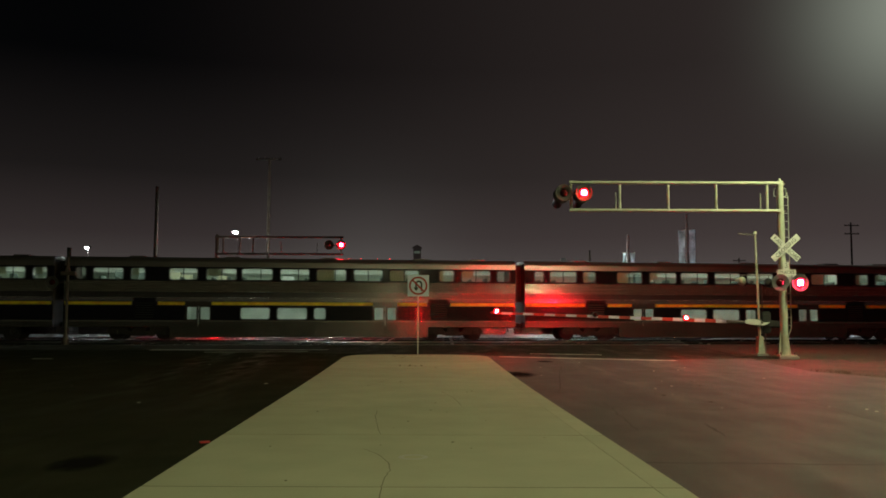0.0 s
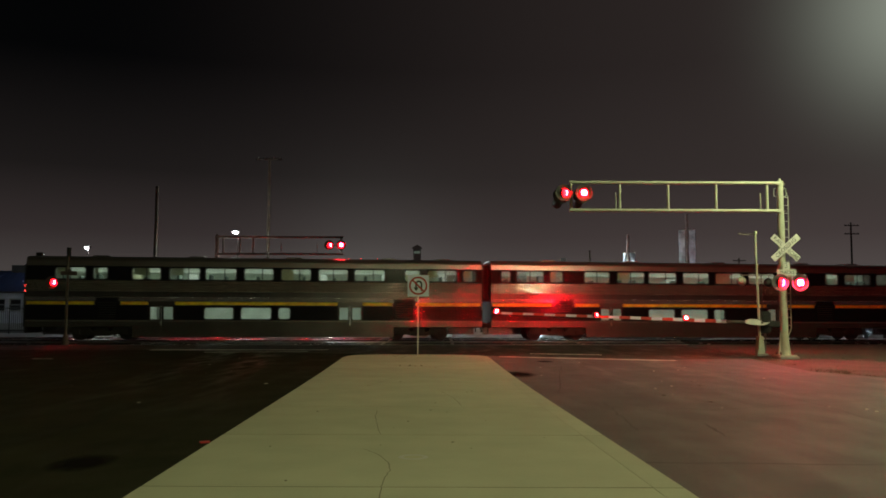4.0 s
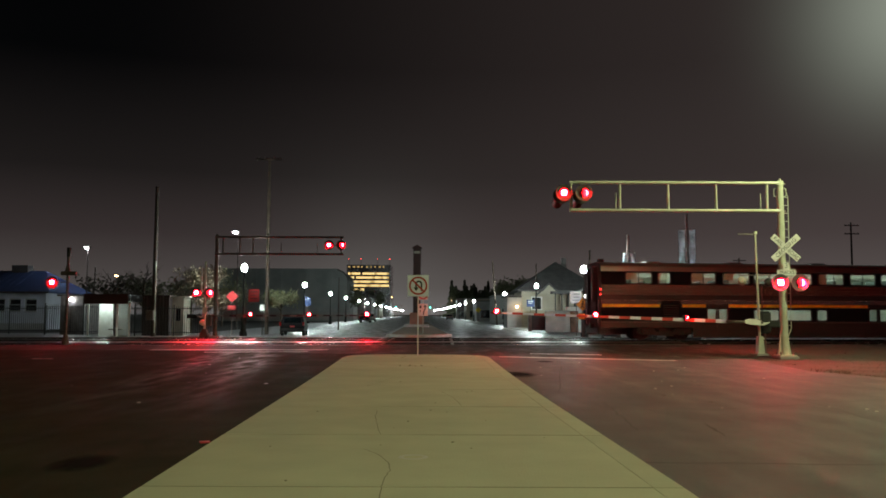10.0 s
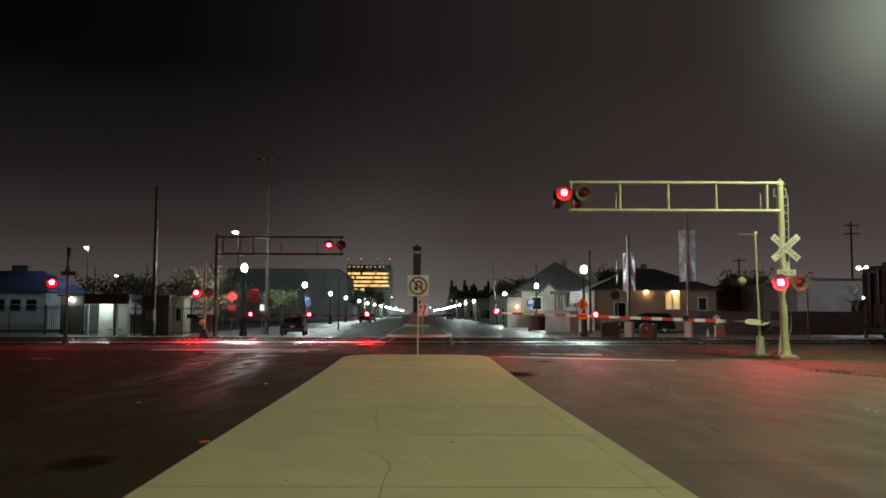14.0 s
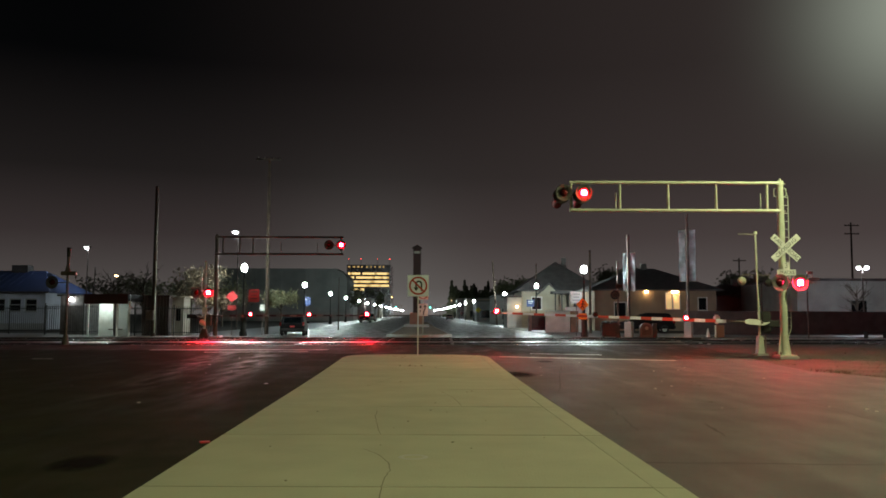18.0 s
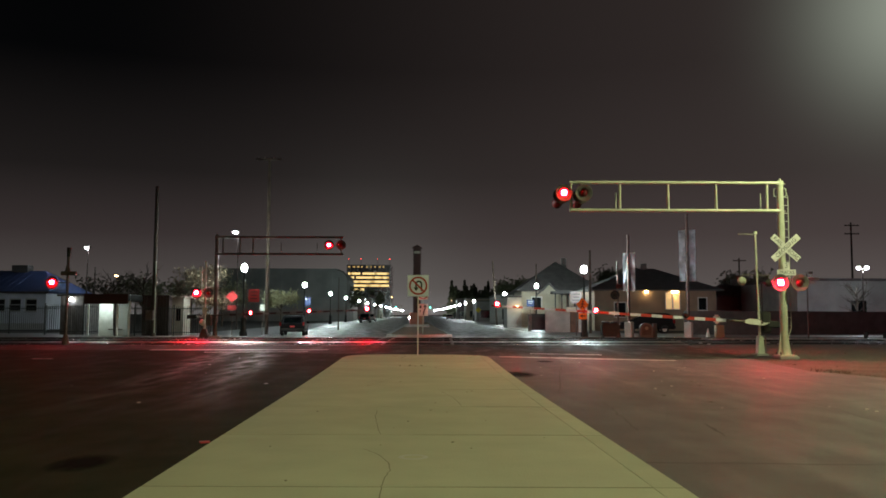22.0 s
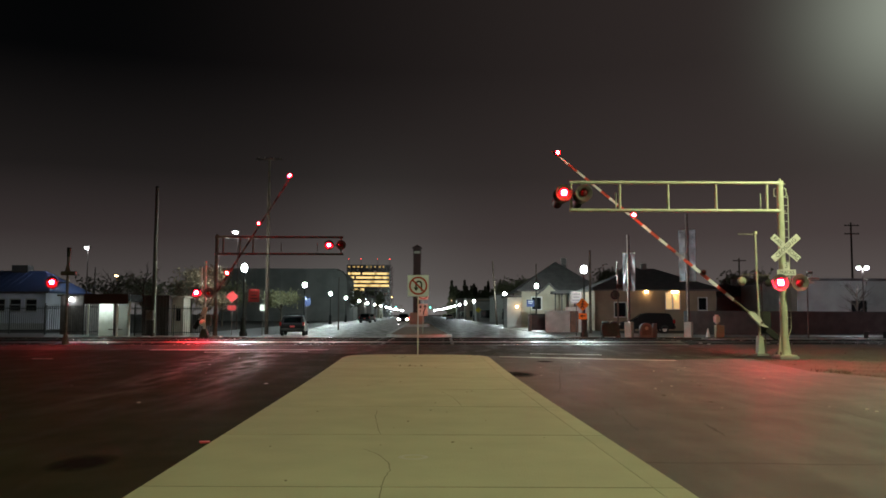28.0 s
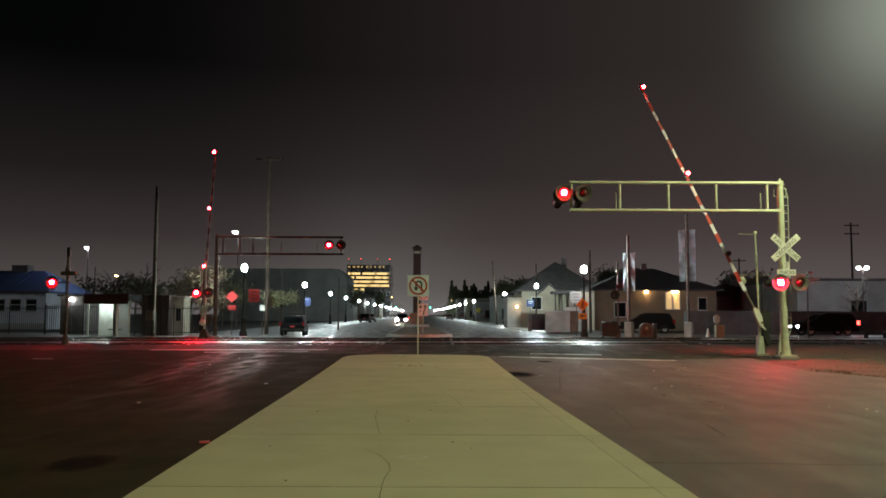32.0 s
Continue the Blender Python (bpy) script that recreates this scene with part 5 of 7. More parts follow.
# ---- street lamps ----
def lamp_post():
    root = thing("street_lamp", "ornamental dark street lamp with a glowing globe", "street lamp", pose(0, 0, 0), "lamps along the street")
    bm = lathe(bmesh.new(), [(0.0001, 0.0), (0.27, 0.0), (0.27, 0.25), (0.2, 0.35), (0.19, 1.1), (0.22, 1.2), (0.12, 1.35), (0.1, 1.5)], 12)
    part("base", bm, M_DARK, root, "thick fluted iron base", round_=True)
    part("post", tubes(((0, 0, 1.45), (0, 0, 4.3), 0.075, 0.055, 10)), M_DARK, root, round_=True)
    part("collar", tubes(((0, 0, 4.25), (0, 0, 4.42), 0.13, 0.16, 10)), M_DARK, root, round_=True)
    bm = lathe(bmesh.new(), [(0.12, 4.42), (0.17, 4.52), (0.19, 4.64), (0.16, 4.78), (0.07, 4.86)], 14)
    part("globe", bm, M_COOL, root, "glowing white globe", round_=True)
    part("finial", tubes(((0, 0, 4.86), (0, 0, 5.05), 0.05, 0.01, 8)), M_DARK, root)
    return root


first = lamp_post()
LAMPS = [(-13.55, 57.8), (-15.0, 92), (-17.2, 130), (-18.85, 165), (-19.9, 202), (-21.2, 240), (-22.4, 280), (-23.6, 325), (-25, 375), (-26.6, 430), (-28.4, 500), (-31.0, 580), (-33.6, 670), (-36.5, 780),
         (9.75, 58.6), (10.15, 92), (9.3, 128), (7.35, 200), (6.35, 236), (5.3, 270), (4.3, 315), (3.2, 365), (1.9, 415), (0.1, 480), (-1.9, 550), (-4.2, 630), (-7.2, 740)]
first.matrix_basis = pose(*LAMPS[0], 0.05)
for x, y in LAMPS[1:]:
    copy_thing(first, pose(x, y, 0.05, 0, 0, (x * 37) % 90))


def cobra_lamp(x, y, z, way, material, r=0.07, group=""):
    root = thing("pole_light", "tall steel pole with a glowing floodlight head", "pole light", pose(x, y, 0), group)
    part("pole", tubes(((way * 0.5, 0, 0), (way * 0.5, 0, z + 0.05), r, r * 0.7, 10)), M_DULL, root, round_=True)
    part("arm", tubes(((way * 0.5, 0, z), (0, 0, z + 0.08), r * 0.5)), M_DULL, root)
    head = part("lamp_head", soft_box(-0.4, 0.4, -0.18, 0.18, z + 0.06, z + 0.18, 0.05), M_DULL, root)
    part("lens", soft_box(-0.14, 0.14, -0.18, 0.1, z - 0.07, z + 0.055, 0.04), material, head, "glowing lens")


cobra_lamp(-39.5, 66, 8.0, -0.4, M_FLOOD)
cobra_lamp(-35.8, 85, 8.1, 0.2, M_FLOOD)
cobra_lamp(-19.7, 80, 9.25, 0.6, M_FLOOD)
cobra_lamp(-36.6, 95, 5.75, 0.1, M_WARM)
for x, y, z in ((-20.9, 345, 8.5), (-14.5, 420, 9), (3.4, 330, 7.0)):
    cobra_lamp(x, y, z, 0.6, M_SODIUM)


def twin_flood():
    root = thing("twin_floodlight", "pair of white floodlights on a thin pole", "floodlight", pose(34.7, 70, 0))
    part("pole", tubes(((0, 0, 0), (0, 0, 5.4), 0.06, 0.05, 8)), M_DULL, root)
    part("crossbar", tubes(((-0.4, 0, 5.35), (0.4, 0, 5.35), 0.04)), M_DULL, root)
    for dx in (-0.34, 0.34):
        part("lamp_head", soft_box(dx - 0.11, dx + 0.11, -0.15, 0.1, 5.42, 5.62, 0.05), M_FLOOD, root, "glowing floodlight")


twin_flood()


# the street light that stands beside the near road
def near_light(place):
    x, y, z = place
    root = thing("near_street_light", "tall street light over the near road", "street lamp", pose(x, y, 0), "street lights of the near road")
    part("pole", tubes(((2.4, 0.4, 0), (2.4, 0.4, z + 0.2), 0.11, 0.07)), M_GALV, root)
    part("arm", tubes(((2.4, 0.4, z + 0.15), (0.2, 0, z + 0.35), 0.04)), M_GALV, root)
    head = part("lamp_head", soft_box(-0.35, 0.45, -0.18, 0.18, z + 0.22, z + 0.38, 0.05), M_GALV, root)
    part("lens", soft_box(-0.25, 0.3, -0.14, 0.14, z + 0.19, z + 0.218, 0.01), M_STREETLENS, head, "glowing pale lens")


near_light(LAMP)
near_light(LAMP_BEHIND)


# ---- wooden poles ----
def utility_pole(x, y, z, r=0.15, arms=(), lean=0.0, material=None, arm_w=0.95, label="dark wooden utility pole with a crossarm"):
    root = thing("utility_pole", label, "utility pole", pose(x, y, 0, 0, lean, 0))
    part("pole", tubes(((0, 0, 0), (0, 0, z), r, r * 0.7, 10)), material or M_WOOD, root, round_=True)
    for a in arms:
        part("crossarm", boxes((-arm_w, arm_w, -r - 0.08, -r + 0.02, a - 0.06, a + 0.06)), M_WOOD, root)
        for dx in (-0.85, -0.35, 0.35, 0.85):
            part("insulator", tubes(((dx * arm_w, -r, a + 0.06), (dx * arm_w, -r, a + 0.2), 0.04, 0.03, 6)), M_DULL, root)
    return root


utility_pole(-13.05, 63, 13.25, 0.15, (13.1,))
p = utility_pole(-19.05, 56, 10.0, 0.16, (), label="plain dark wooden pole with a meter box")
part("meter_box", soft_box(-0.42, 0.1, -0.36, -0.14, 1.1, 1.75, 0.03), M_DULL, p, "grey green meter box")
part("cable_pipe", tubes(((0.12, -0.16, 0.3), (0.12, -0.16, 5.0), 0.03)), M_GALV, p)
utility_pole(53.2, 110, 13.7, 0.15, (13.3, 12.2))
utility_pole(42.0, 120, 9.7, 0.14, (9.3,))
utility_pole(8.3, 130, 9.8, 0.16, (), lean=-4)
utility_pole(12.15, 70, 6.9, 0.12, (), label="slim plain dark wooden pole")
utility_pole(-10.3, 84, 5.2, 0.07, (), label="slim plain dark wooden pole", material=M_DULL)
utility_pole(11.0, 100, 7.6, 0.1, (), label="slim plain dark wooden pole")
utility_pole(-34.5, 84, 6.1, 0.08, (), label="slim plain dark wooden pole", material=M_DULL)


# ---- left yard: warehouse, fence, shelter, boxes, booth ----
def warehouse():
    root = thing("warehouse", "low pale warehouse with a blue metal roof", "warehouse", pose(0, 80, 0))
    holes = [(-46.9 + 1.5 * i, -45.75 + 1.5 * i, 1.7, 2.9) for i in range(6)]
    part("wall", wall_with_holes(-62, -37.4, 0, 3.6, 0, 0.3, holes), M_BLUEWALL, root, "pale bluish painted wall")
    for h in holes:
        w = part("window", wall_with_holes(h[0], h[1], h[2], h[3], 0.12, 0.18, [(h[0] + 0.08, h[1] - 0.08, 1.78, 2.3), (h[0] + 0.08, h[1] - 0.08, 2.36, 2.82)]), M_WALL, root)
        part("pane", boxes((h[0] + 0.08, h[1] - 0.08, 0.19, 0.2, 1.78, 2.82)), M_DGLASS, w)
        part("sill", boxes((h[0] - 0.05, h[1] + 0.05, -0.06, 0.0, 1.62, 1.69)), M_WALL, root)
    part("plinth", boxes((-62, -37.4, -0.04, 0.0, 0, 0.6)), M_WALL, root, "grey plinth")
    part("side_wall", boxes((-37.7, -37.4, 0.3, 9.0, 0, 3.6)), M_BLUEWALL, root)
    bm = bmesh.new()
    v = [bm.verts.new(q) for q in ((-62, -0.5, 3.6), (-36.9, -0.5, 3.6), (-36.9, 9.5, 3.6), (-62, 9.5, 3.6), (-62, 4.5, 5.75), (-39.6, 4.5, 5.75), (-62, -0.5, 3.45), (-36.9, -0.5, 3.45), (-36.9, 9.5, 3.45), (-62, 9.5, 3.45))]
    for f in ((0, 1, 5, 4), (1, 2, 5), (2, 3, 4, 5), (0, 4, 3, 9, 6), (6, 7, 1, 0), (7, 8, 2, 1), (8, 9, 3, 2), (9, 8, 7, 6)):
        bm.faces.new([v[k] for k in f])
    part("roof", bm, M_BLUE, root, "blue metal roof")
    for i in range(33):
        x = -61.8 + 0.66 * i
        bm = prism(bmesh.new(), [(-0.5, 3.6), (4.5, 5.75), (4.5, 5.81), (-0.5, 3.66)], x, x + 0.05, "X")
        part("roof_seam", bm, M_BLUE, root)
    part("roof_vent", soft_box(-42.8, -41.2, 4.0, 5.2, 5.5, 6.3, 0.03), M_ROOF, root, "dark roof vent box")
    part("gutter", tubes(((-62, -0.56, 3.5), (-36.9, -0.56, 3.5), 0.07, None, 8)), M_DULL, root)


M_BLUEWALL = surface("pale_blue_paint", (0.62, 0.64, 0.72), 0.8, 0, (0.46, 0.48, 0.55), 0.6, 25, 0.3, 0.15)
warehouse()


def fence(points, top, gap, label, y_of=None):
    root = thing("fence", label, "fence")
    (xa, ya), (xb, yb) = points
    n = int(abs(xb - xa) / gap)
    picket = mesh_of("picket", boxes((-0.012, 0.012, -0.012, 0.012, 0.08, top)), M_DARK)
    post = mesh_of("post", boxes((-0.035, 0.035, -0.035, 0.035, 0.0, top + 0.1)), M_DARK)
    for i in range(n + 1):
        k = i / n
        part("post" if i % 18 == 0 else "picket", post if i % 18 == 0 else picket, None, root, "", pose(xa + (xb - xa) * k, ya + (yb - ya) * k, 0.04))
    ang = math.degrees(math.atan2(yb - ya, xb - xa))
    ln = math.hypot(xb - xa, yb - ya)
    for z in (0.25, top - 0.15):
        part("rail", boxes((0, ln, -0.02, 0.02, z - 0.02, z + 0.02)), M_DARK, root, "", pose(xa, ya, 0.04, 0, 0, ang))
    return root


fence(((-36.5, 61.2), (-27.6, 62)), 2.0, 0.14, "dark steel picket fence round a yard")
fence(((-22.4, 60), (-20.5, 60.3)), 2.0, 0.14, "dark steel picket fence beside a shelter")
fence(((-20.7, 57.2), (-15.7, 57.5)), 2.0, 0.14, "dark steel picket fence before a booth")
fence(((-27.4, 58.6), (-23.7, 58.9)), 2.1, 0.14, "dark steel picket fence before a hut")


def shelter():
    root = thing("open_shelter", "open metal shelter with a dark flat roof and lit inside", "shelter", pose(0, 56, 0.05))
    for x in (-23.35, -21.45, -20.65):
        part("post", boxes((x - 0.05, x + 0.05, -0.05, 0.05, 0, 2.45 if x < -21 else 2.75)), M_WHITE, root)
    part("roof", soft_box(-23.5, -20.6, -0.4, 2.3, 2.3, 2.75, 0.04), M_BLACK, root, "dark flat roof")
    part("back_wall", boxes((-23.3, -22.35, 1.6, 1.7, 0.0, 2.25)), M_WHITE, root, "white inner panel")
    part("back_wall", boxes((-22.3, -21.4, 2.0, 2.1, 0.0, 2.25)), M_WALL, root, "grey inner panel")
    part("fascia", soft_box(-23.5, -20.6, -0.46, -0.405, 2.12, 2.77, 0.02), M_FASCIA, root, "dark brown fascia board")
    part("ceiling_lamp", boxes((-23.0, -22.6, 0.9, 1.1, 2.22, 2.29)), M_SHELTER, root, "small lit ceiling lamp")
    part("bench", soft_box(-22.4, -21.6, 1.0, 1.4, 0.4, 0.46, 0.01), M_DULL, root)
    part("leg", boxes((-22.05, -21.95, 1.15, 1.25, 0, 0.4)), M_DULL, root)


M_FASCIA = surface("brown_fascia", (0.06, 0.022, 0.02), 0.7, 0, None, 2, 30, 0.3, 0.1)
M_SHELTER = glow("shelter_lamp", (0.80, 1.0, 0.90), 70)
shelter()


def yard_booth():
    root = thing("yard_hut", "small grey hut with a wall lamp in a yard", "hut", pose(0, 60, 0.05))
    part("wall", wall_with_holes(-27.0, -25.3, 0, 2.7, 0, 0.15, [(-26.2, -25.6, 0.0, 2.05)]), M_DULL, root)
    part("door", boxes((-26.2, -25.6, 0.04, 0.1, 0.0, 2.05)), M_DULL, root)
    part("side", boxes((-25.45, -25.3, 0.15, 3, 0, 2.7)), M_DULL, root)
    part("roof", soft_box(-27.2, -25.1, -0.2, 3.1, 2.7, 2.82, 0.02), M_DULL, root)
    part("wall_lamp", soft_box(-26.33, -26.12, -0.2, -0.02, 2.42, 2.54, 0.03), M_HUTLAMP, root, "lit wall lamp")


yard_booth()


def container():
    root = thing("storage_container", "dark brown steel storage container", "container", pose(0, 58, 0.05))
    bm = bmesh.new()
    prof = []
    x = -20.5
    while x < -18.75:
        prof += [(x, 0.0), (x + 0.08, 0.0), (x + 0.11, 0.04), (x + 0.19, 0.04)]
        x += 0.22
    prof += [(-18.7, 0.0), (-18.7, 2.4), (-20.5, 2.4)]
    prism(bm, prof, 0.0, 2.65, "Z")
    part("body", bm, M_BOXBROWN, root)
    part("roof", soft_box(-20.55, -18.65, -0.05, 2.45, 2.65, 2.75, 0.02), M_BOXBROWN, root)


M_BOXBROWN = surface("brown_steel", (0.055, 0.03, 0.026), 0.7, 0.1, (0.035, 0.02, 0.017), 1, 30, 0.4, 0.2)
container()


def guard_booth():
    root = thing("guard_booth", "narrow cream booth with a window", "booth", pose(0, 58.5, 0.05))
    x0, x1 = -18.62, -17.85
    hole = (x0 + 0.22, x1 - 0.18, 1.0, 1.85)
    part("wall", wall_with_holes(x0, x1, 0, 2.55, 0, 0.1, [hole]), M_BOOTH, root)
    part("pane", boxes((hole[0], hole[1], 0.05, 0.06, hole[2], hole[3])), M_DGLASS, root)
    part("side", boxes((x1 - 0.1, x1, 0.1, 1.6, 0, 2.55)), M_BOOTH, root)
    part("roof", soft_box(x0 - 0.1, x1 + 0.12, -0.15, 1.7, 2.55, 2.7, 0.02), M_BOOTH, root)


M_BOOTH = surface("weathered_booth_paint", (0.27, 0.235, 0.19), 0.85, 0, (0.17, 0.145, 0.12), 1.2, 30, 0.3, 0.2)
guard_booth()


def sign_on_post(name, x, y, z, w, h, material, label, diamond=False, bars=0, post_top=None, base=0.05):
    root = thing(name, label, "sign", pose(x, y, base))
    part("post", tubes(((0, 0.04, 0), (0, 0.04, post_top or z + h / 2), 0.03, None, 8)), M_DULL, root)
    bm = soft_box(-w / 2, w / 2, -0.006, 0.006, -h / 2, h / 2, 0.003)
    part("sign_plate", bm, material, root, "", Matrix.Translation((0, 0, z)) @ Matrix.Rotation(radians(45 if diamond else 0), 4, "Y"))
    for i in range(bars):
        ww = w * (0.62, 0.5, 0.66)[i % 3]
        part("line_of_writing", boxes((-ww / 2, ww / 2, -0.012, -0.007, z + h * (0.28 - 0.26 * i) - 0.03, z + h * (0.28 - 0.26 * i) + 0.03)), M_BLACK if material is not M_BLUE else M_WHITE, root)
    return root


s = sign_on_post("red_notice_sign", -13.42, 57.95, 2.75, 0.74, 0.88, M_PINKSIGN, "red rectangular notice sign beside a lamp post", bars=3)
for z in (2.45, 3.05):
    part("bracket", tubes(((-0.14, 0.04, z), (0.5, 0.04, z), 0.015, None, 6)), M_DULL, s)
for ob in s.children:
    if not ob.name.startswith("post"):
        ob.matrix_basis = Matrix.Translation((0.52, 0, 0)) @ ob.matrix_basis
s = sign_on_post("diamond_warning_sign", -14.9, 60, 2.72, 0.62, 0.62, M_PINKSIGN, "red diamond warning sign on a post", diamond=True)
part("lower_plate", boxes((-0.3, 0.3, -0.006, 0.006, 1.75, 2.1)), M_PINKSIGN, s)
s = sign_on_post("walker_warning_sign", 9.45, 57.4, 2.2, 0.62, 0.62, M_ORANGE, "orange yellow diamond walking sign above an arrow plate", diamond=True)
part("lower_plate", boxes((-0.28, 0.28, -0.006, 0.006, 1.2, 1.62)), M_ORANGE, s, "arrow plate")
bm = bmesh.new()
ball(bm, (0.02, -0.012, 2.42), 0.055, 8, 6, (1, 0.1, 1))
for a, b in (((0.02, 2.36), (-0.02, 2.12)), ((-0.02, 2.12), (-0.12, 1.95)), ((-0.02, 2.12), (0.1, 1.95)), ((0.0, 2.3), (0.13, 2.18)), ((0.0, 2.3), (-0.12, 2.2))):
    tube(bm, (a[0], -0.012, a[1]), (b[0], -0.012, b[1]), 0.028, None, 6)
part("walking_symbol", bm, M_TEXT, s, "black walking symbol")
bm = prism(bmesh.new(), [(-0.18, 1.44), (-0.02, 1.56), (-0.02, 1.47), (0.18, 1.47), (0.18, 1.41), (-0.02, 1.41), (-0.02, 1.32)], -0.012, -0.007)
part("arrow", bm, M_TEXT, s)
sign_on_post("notice_sign", 9.75, 62, 2.78, 0.85, 0.85, M_SIGNBACK, "faded rectangular notice sign on a dark post", bars=3)
sign_on_post("blue_banner_sign", -15.2, 95.2, 2.9, 0.75, 0.95, M_BLUE, "blue banner on a lamp post", bars=1)
sign_on_post("small_notice_sign", -13.0, 61.2, 1.95, 0.35, 0.42, M_WHITE, "small pale notice on a thin post", bars=0)
sign_on_post("blue_notice_sign", 9.9, 96, 2.8, 0.85, 0.8, M_BLUE, "blue notice on a post by a house", bars=2)
sign_on_post("yellow_warning_sign", 6.9, 165, 2.4, 0.8, 0.8, M_YELLOW, "yellow diamond warning sign", diamond=True)


# ---- banner poles, far signal back, street clutter on the right ----
def banner_pole(x, y, top, z0, z1, widths, label):
    root = thing("banner_pole", label, "banner pole", pose(x, y, 0.05, 0, 0, -28))
    part("base", soft_box(-0.26, 0.26, -0.26, 0.26, 0, 1.05, 0.03), M_PALE, root, "pale concrete footing")
    part("pole", tubes(((0, 0, 1.0), (0, 0, top), 0.1, 0.09, 12)), M_DULL, root, round_=True)
    for way, w in zip((-1, 1), widths):
        for z in (z0, z1):
            part("banner_arm", tubes(((0, 0, z), (way * (w + 0.12), 0, z), 0.02, None, 6)), M_GALV, root)
        bm = bmesh.new()
        rows = 12
        grid = []
        for i in range(rows + 1):
            z = z0 + (z1 - z0) * i / rows
            grid.append([bm.verts.new((way * (0.13 + (w - 0.02) * j / 4), 0.05 * math.sin(i * 0.9 + j * 0.8 + x), z)) for j in range(5)])
        for a, b in zip(grid, grid[1:]):
            for j in range(4):
                bm.faces.new((a[j], a[j + 1], b[j + 1], b[j]))
        bmesh.ops.solidify(bm, geom=bm.faces[:], thickness=0.012)
        part("banner", bm, M_BANNER, root, "pale cloth banner with a faint print", round_=True)
    return root


banner_pole(12.7, 58, 7.0, 3.15, 5.75, (0.26, 0.36), "dark pole with two pale hanging banners")
banner_pole(16.9, 58.5, 8.5, 3.85, 7.4, (0.46, 0.46), "dark pole with two long pale hanging banners")


def far_right_signal():
    root = thing("far_mast_signal", "dark railway signal mast seen from behind", "railway signal", pose(11.75, 57, 0.05))
    part("mast", tubes(((0, 0, 0.3), (0, 0, 5.1), 0.06)), M_DULL, root, round_=True)
    part("pedestal", tubes(((0, 0, 0), (0, 0, 0.5), 0.2, 0.09)), M_DULL, root, round_=True)
    bm = lathe(bmesh.new(), [(0.0001, -0.16), (0.14, -0.13), (0.17, 0.0), (0.31, 0.0), (0.31, 0.03)], 18, "Y")
    part("head_back", bm, M_BLACK, root, "black back of a signal head", pose(-0.2, -0.1, 2.85), True)
    part("sign_back", boxes((-0.16, 0.3, -0.1, -0.08, 3.32, 3.56)), M_DARKRED, root)


far_right_signal()


def twin_bin():
    root = thing("litter_bin", "wide black steel litter bin with two round openings", "waste bin", pose(11.25, 57.2, 0.05))
    part("body", soft_box(-0.6, 0.6, -0.32, 0.32, 0.06, 0.92, 0.08, 2), M_BLACK, root, "black slatted body")
    for i in range(12):
        part("slat", boxes((-0.56 + 0.1 * i, -0.51 + 0.1 * i, -0.34, -0.318, 0.12, 0.86)), M_BLACK, root)
    for x in (-0.3, 0.3):
        part("lid", lathe(bmesh.new(), [(0.3, 0.92), (0.31, 0.98), (0.24, 1.08), (0.14, 1.1), (0.13, 1.04), (0.0001, 1.04)], 18, "Z", (x, 0, 0)), M_BLACK, root, "domed lid", round_=True)
    for x in (-0.5, 0.5):
        part("foot", boxes((x - 0.05, x + 0.05, -0.28, 0.28, 0, 0.07)), M_BLACK, root)


twin_bin()


def rounded_cabinet():
    root = thing("rounded_cabinet", "grey street cabinet with a rounded top", "utility cabinet", pose(13.85, 58.0, 0.05))
    pts = [(0.42 * math.cos(math.pi * k / 12), 0.62 + 0.36 * math.sin(math.pi * k / 12)) for k in range(13)] + [(-0.42, 0), (0.42, 0)]
    part("shell", prism(bmesh.new(), pts, -0.2, 0.25), M_FARWALL, root, "grey rounded shell")
    pts = [(0.32 * math.cos(math.pi * k / 12), 0.6 + 0.27 * math.sin(math.pi * k / 12)) for k in range(13)] + [(-0.32, 0.14), (0.32, 0.14)]
    part("door", prism(bmesh.new(), pts, -0.22, -0.2), M_DULL, root, "darker inset door")
    part("dial", lathe(bmesh.new(), [(0.0001, -0.24), (0.1, -0.24), (0.12, -0.22)], 14, "Y", (0, 0, 0.62)), M_GALV, root, "round dial")
    part("side_pier", soft_box(0.46, 0.72, -0.15, 0.3, 0, 0.95, 0.03), M_ROOF, root, "dark side pier")


rounded_cabinet()


def utility_box():
    root = thing("utility_cabinet", "beige utility cabinet with a meter head", "utility cabinet", pose(18.8, 58, 0.05))
    part("body", soft_box(-0.25, 0.35, -0.2, 0.2, 0, 0.85, 0.03), M_CREAM, root)
    part("meter", soft_box(-0.32, 0.1, -0.15, 0.15, 0.95, 1.55, 0.1, 2), M_WHITE, root)
    part("stand", tubes(((-0.1, 0, 0.0), (-0.1, 0, 1.0), 0.05)), M_GALV, root)
    c = thing("marker_cone", "pale traffic cone on the pavement", "traffic cone", pose(17.95, 57.6, 0.05))
    part("cone", lathe(bmesh.new(), [(0.17, 0.03), (0.03, 0.62), (0.0001, 0.63)], 12), M_WHITE, c, round_=True)
    part("foot", boxes((-0.2, 0.2, -0.2, 0.2, 0, 0.04)), M_BLACK, c)


utility_box()


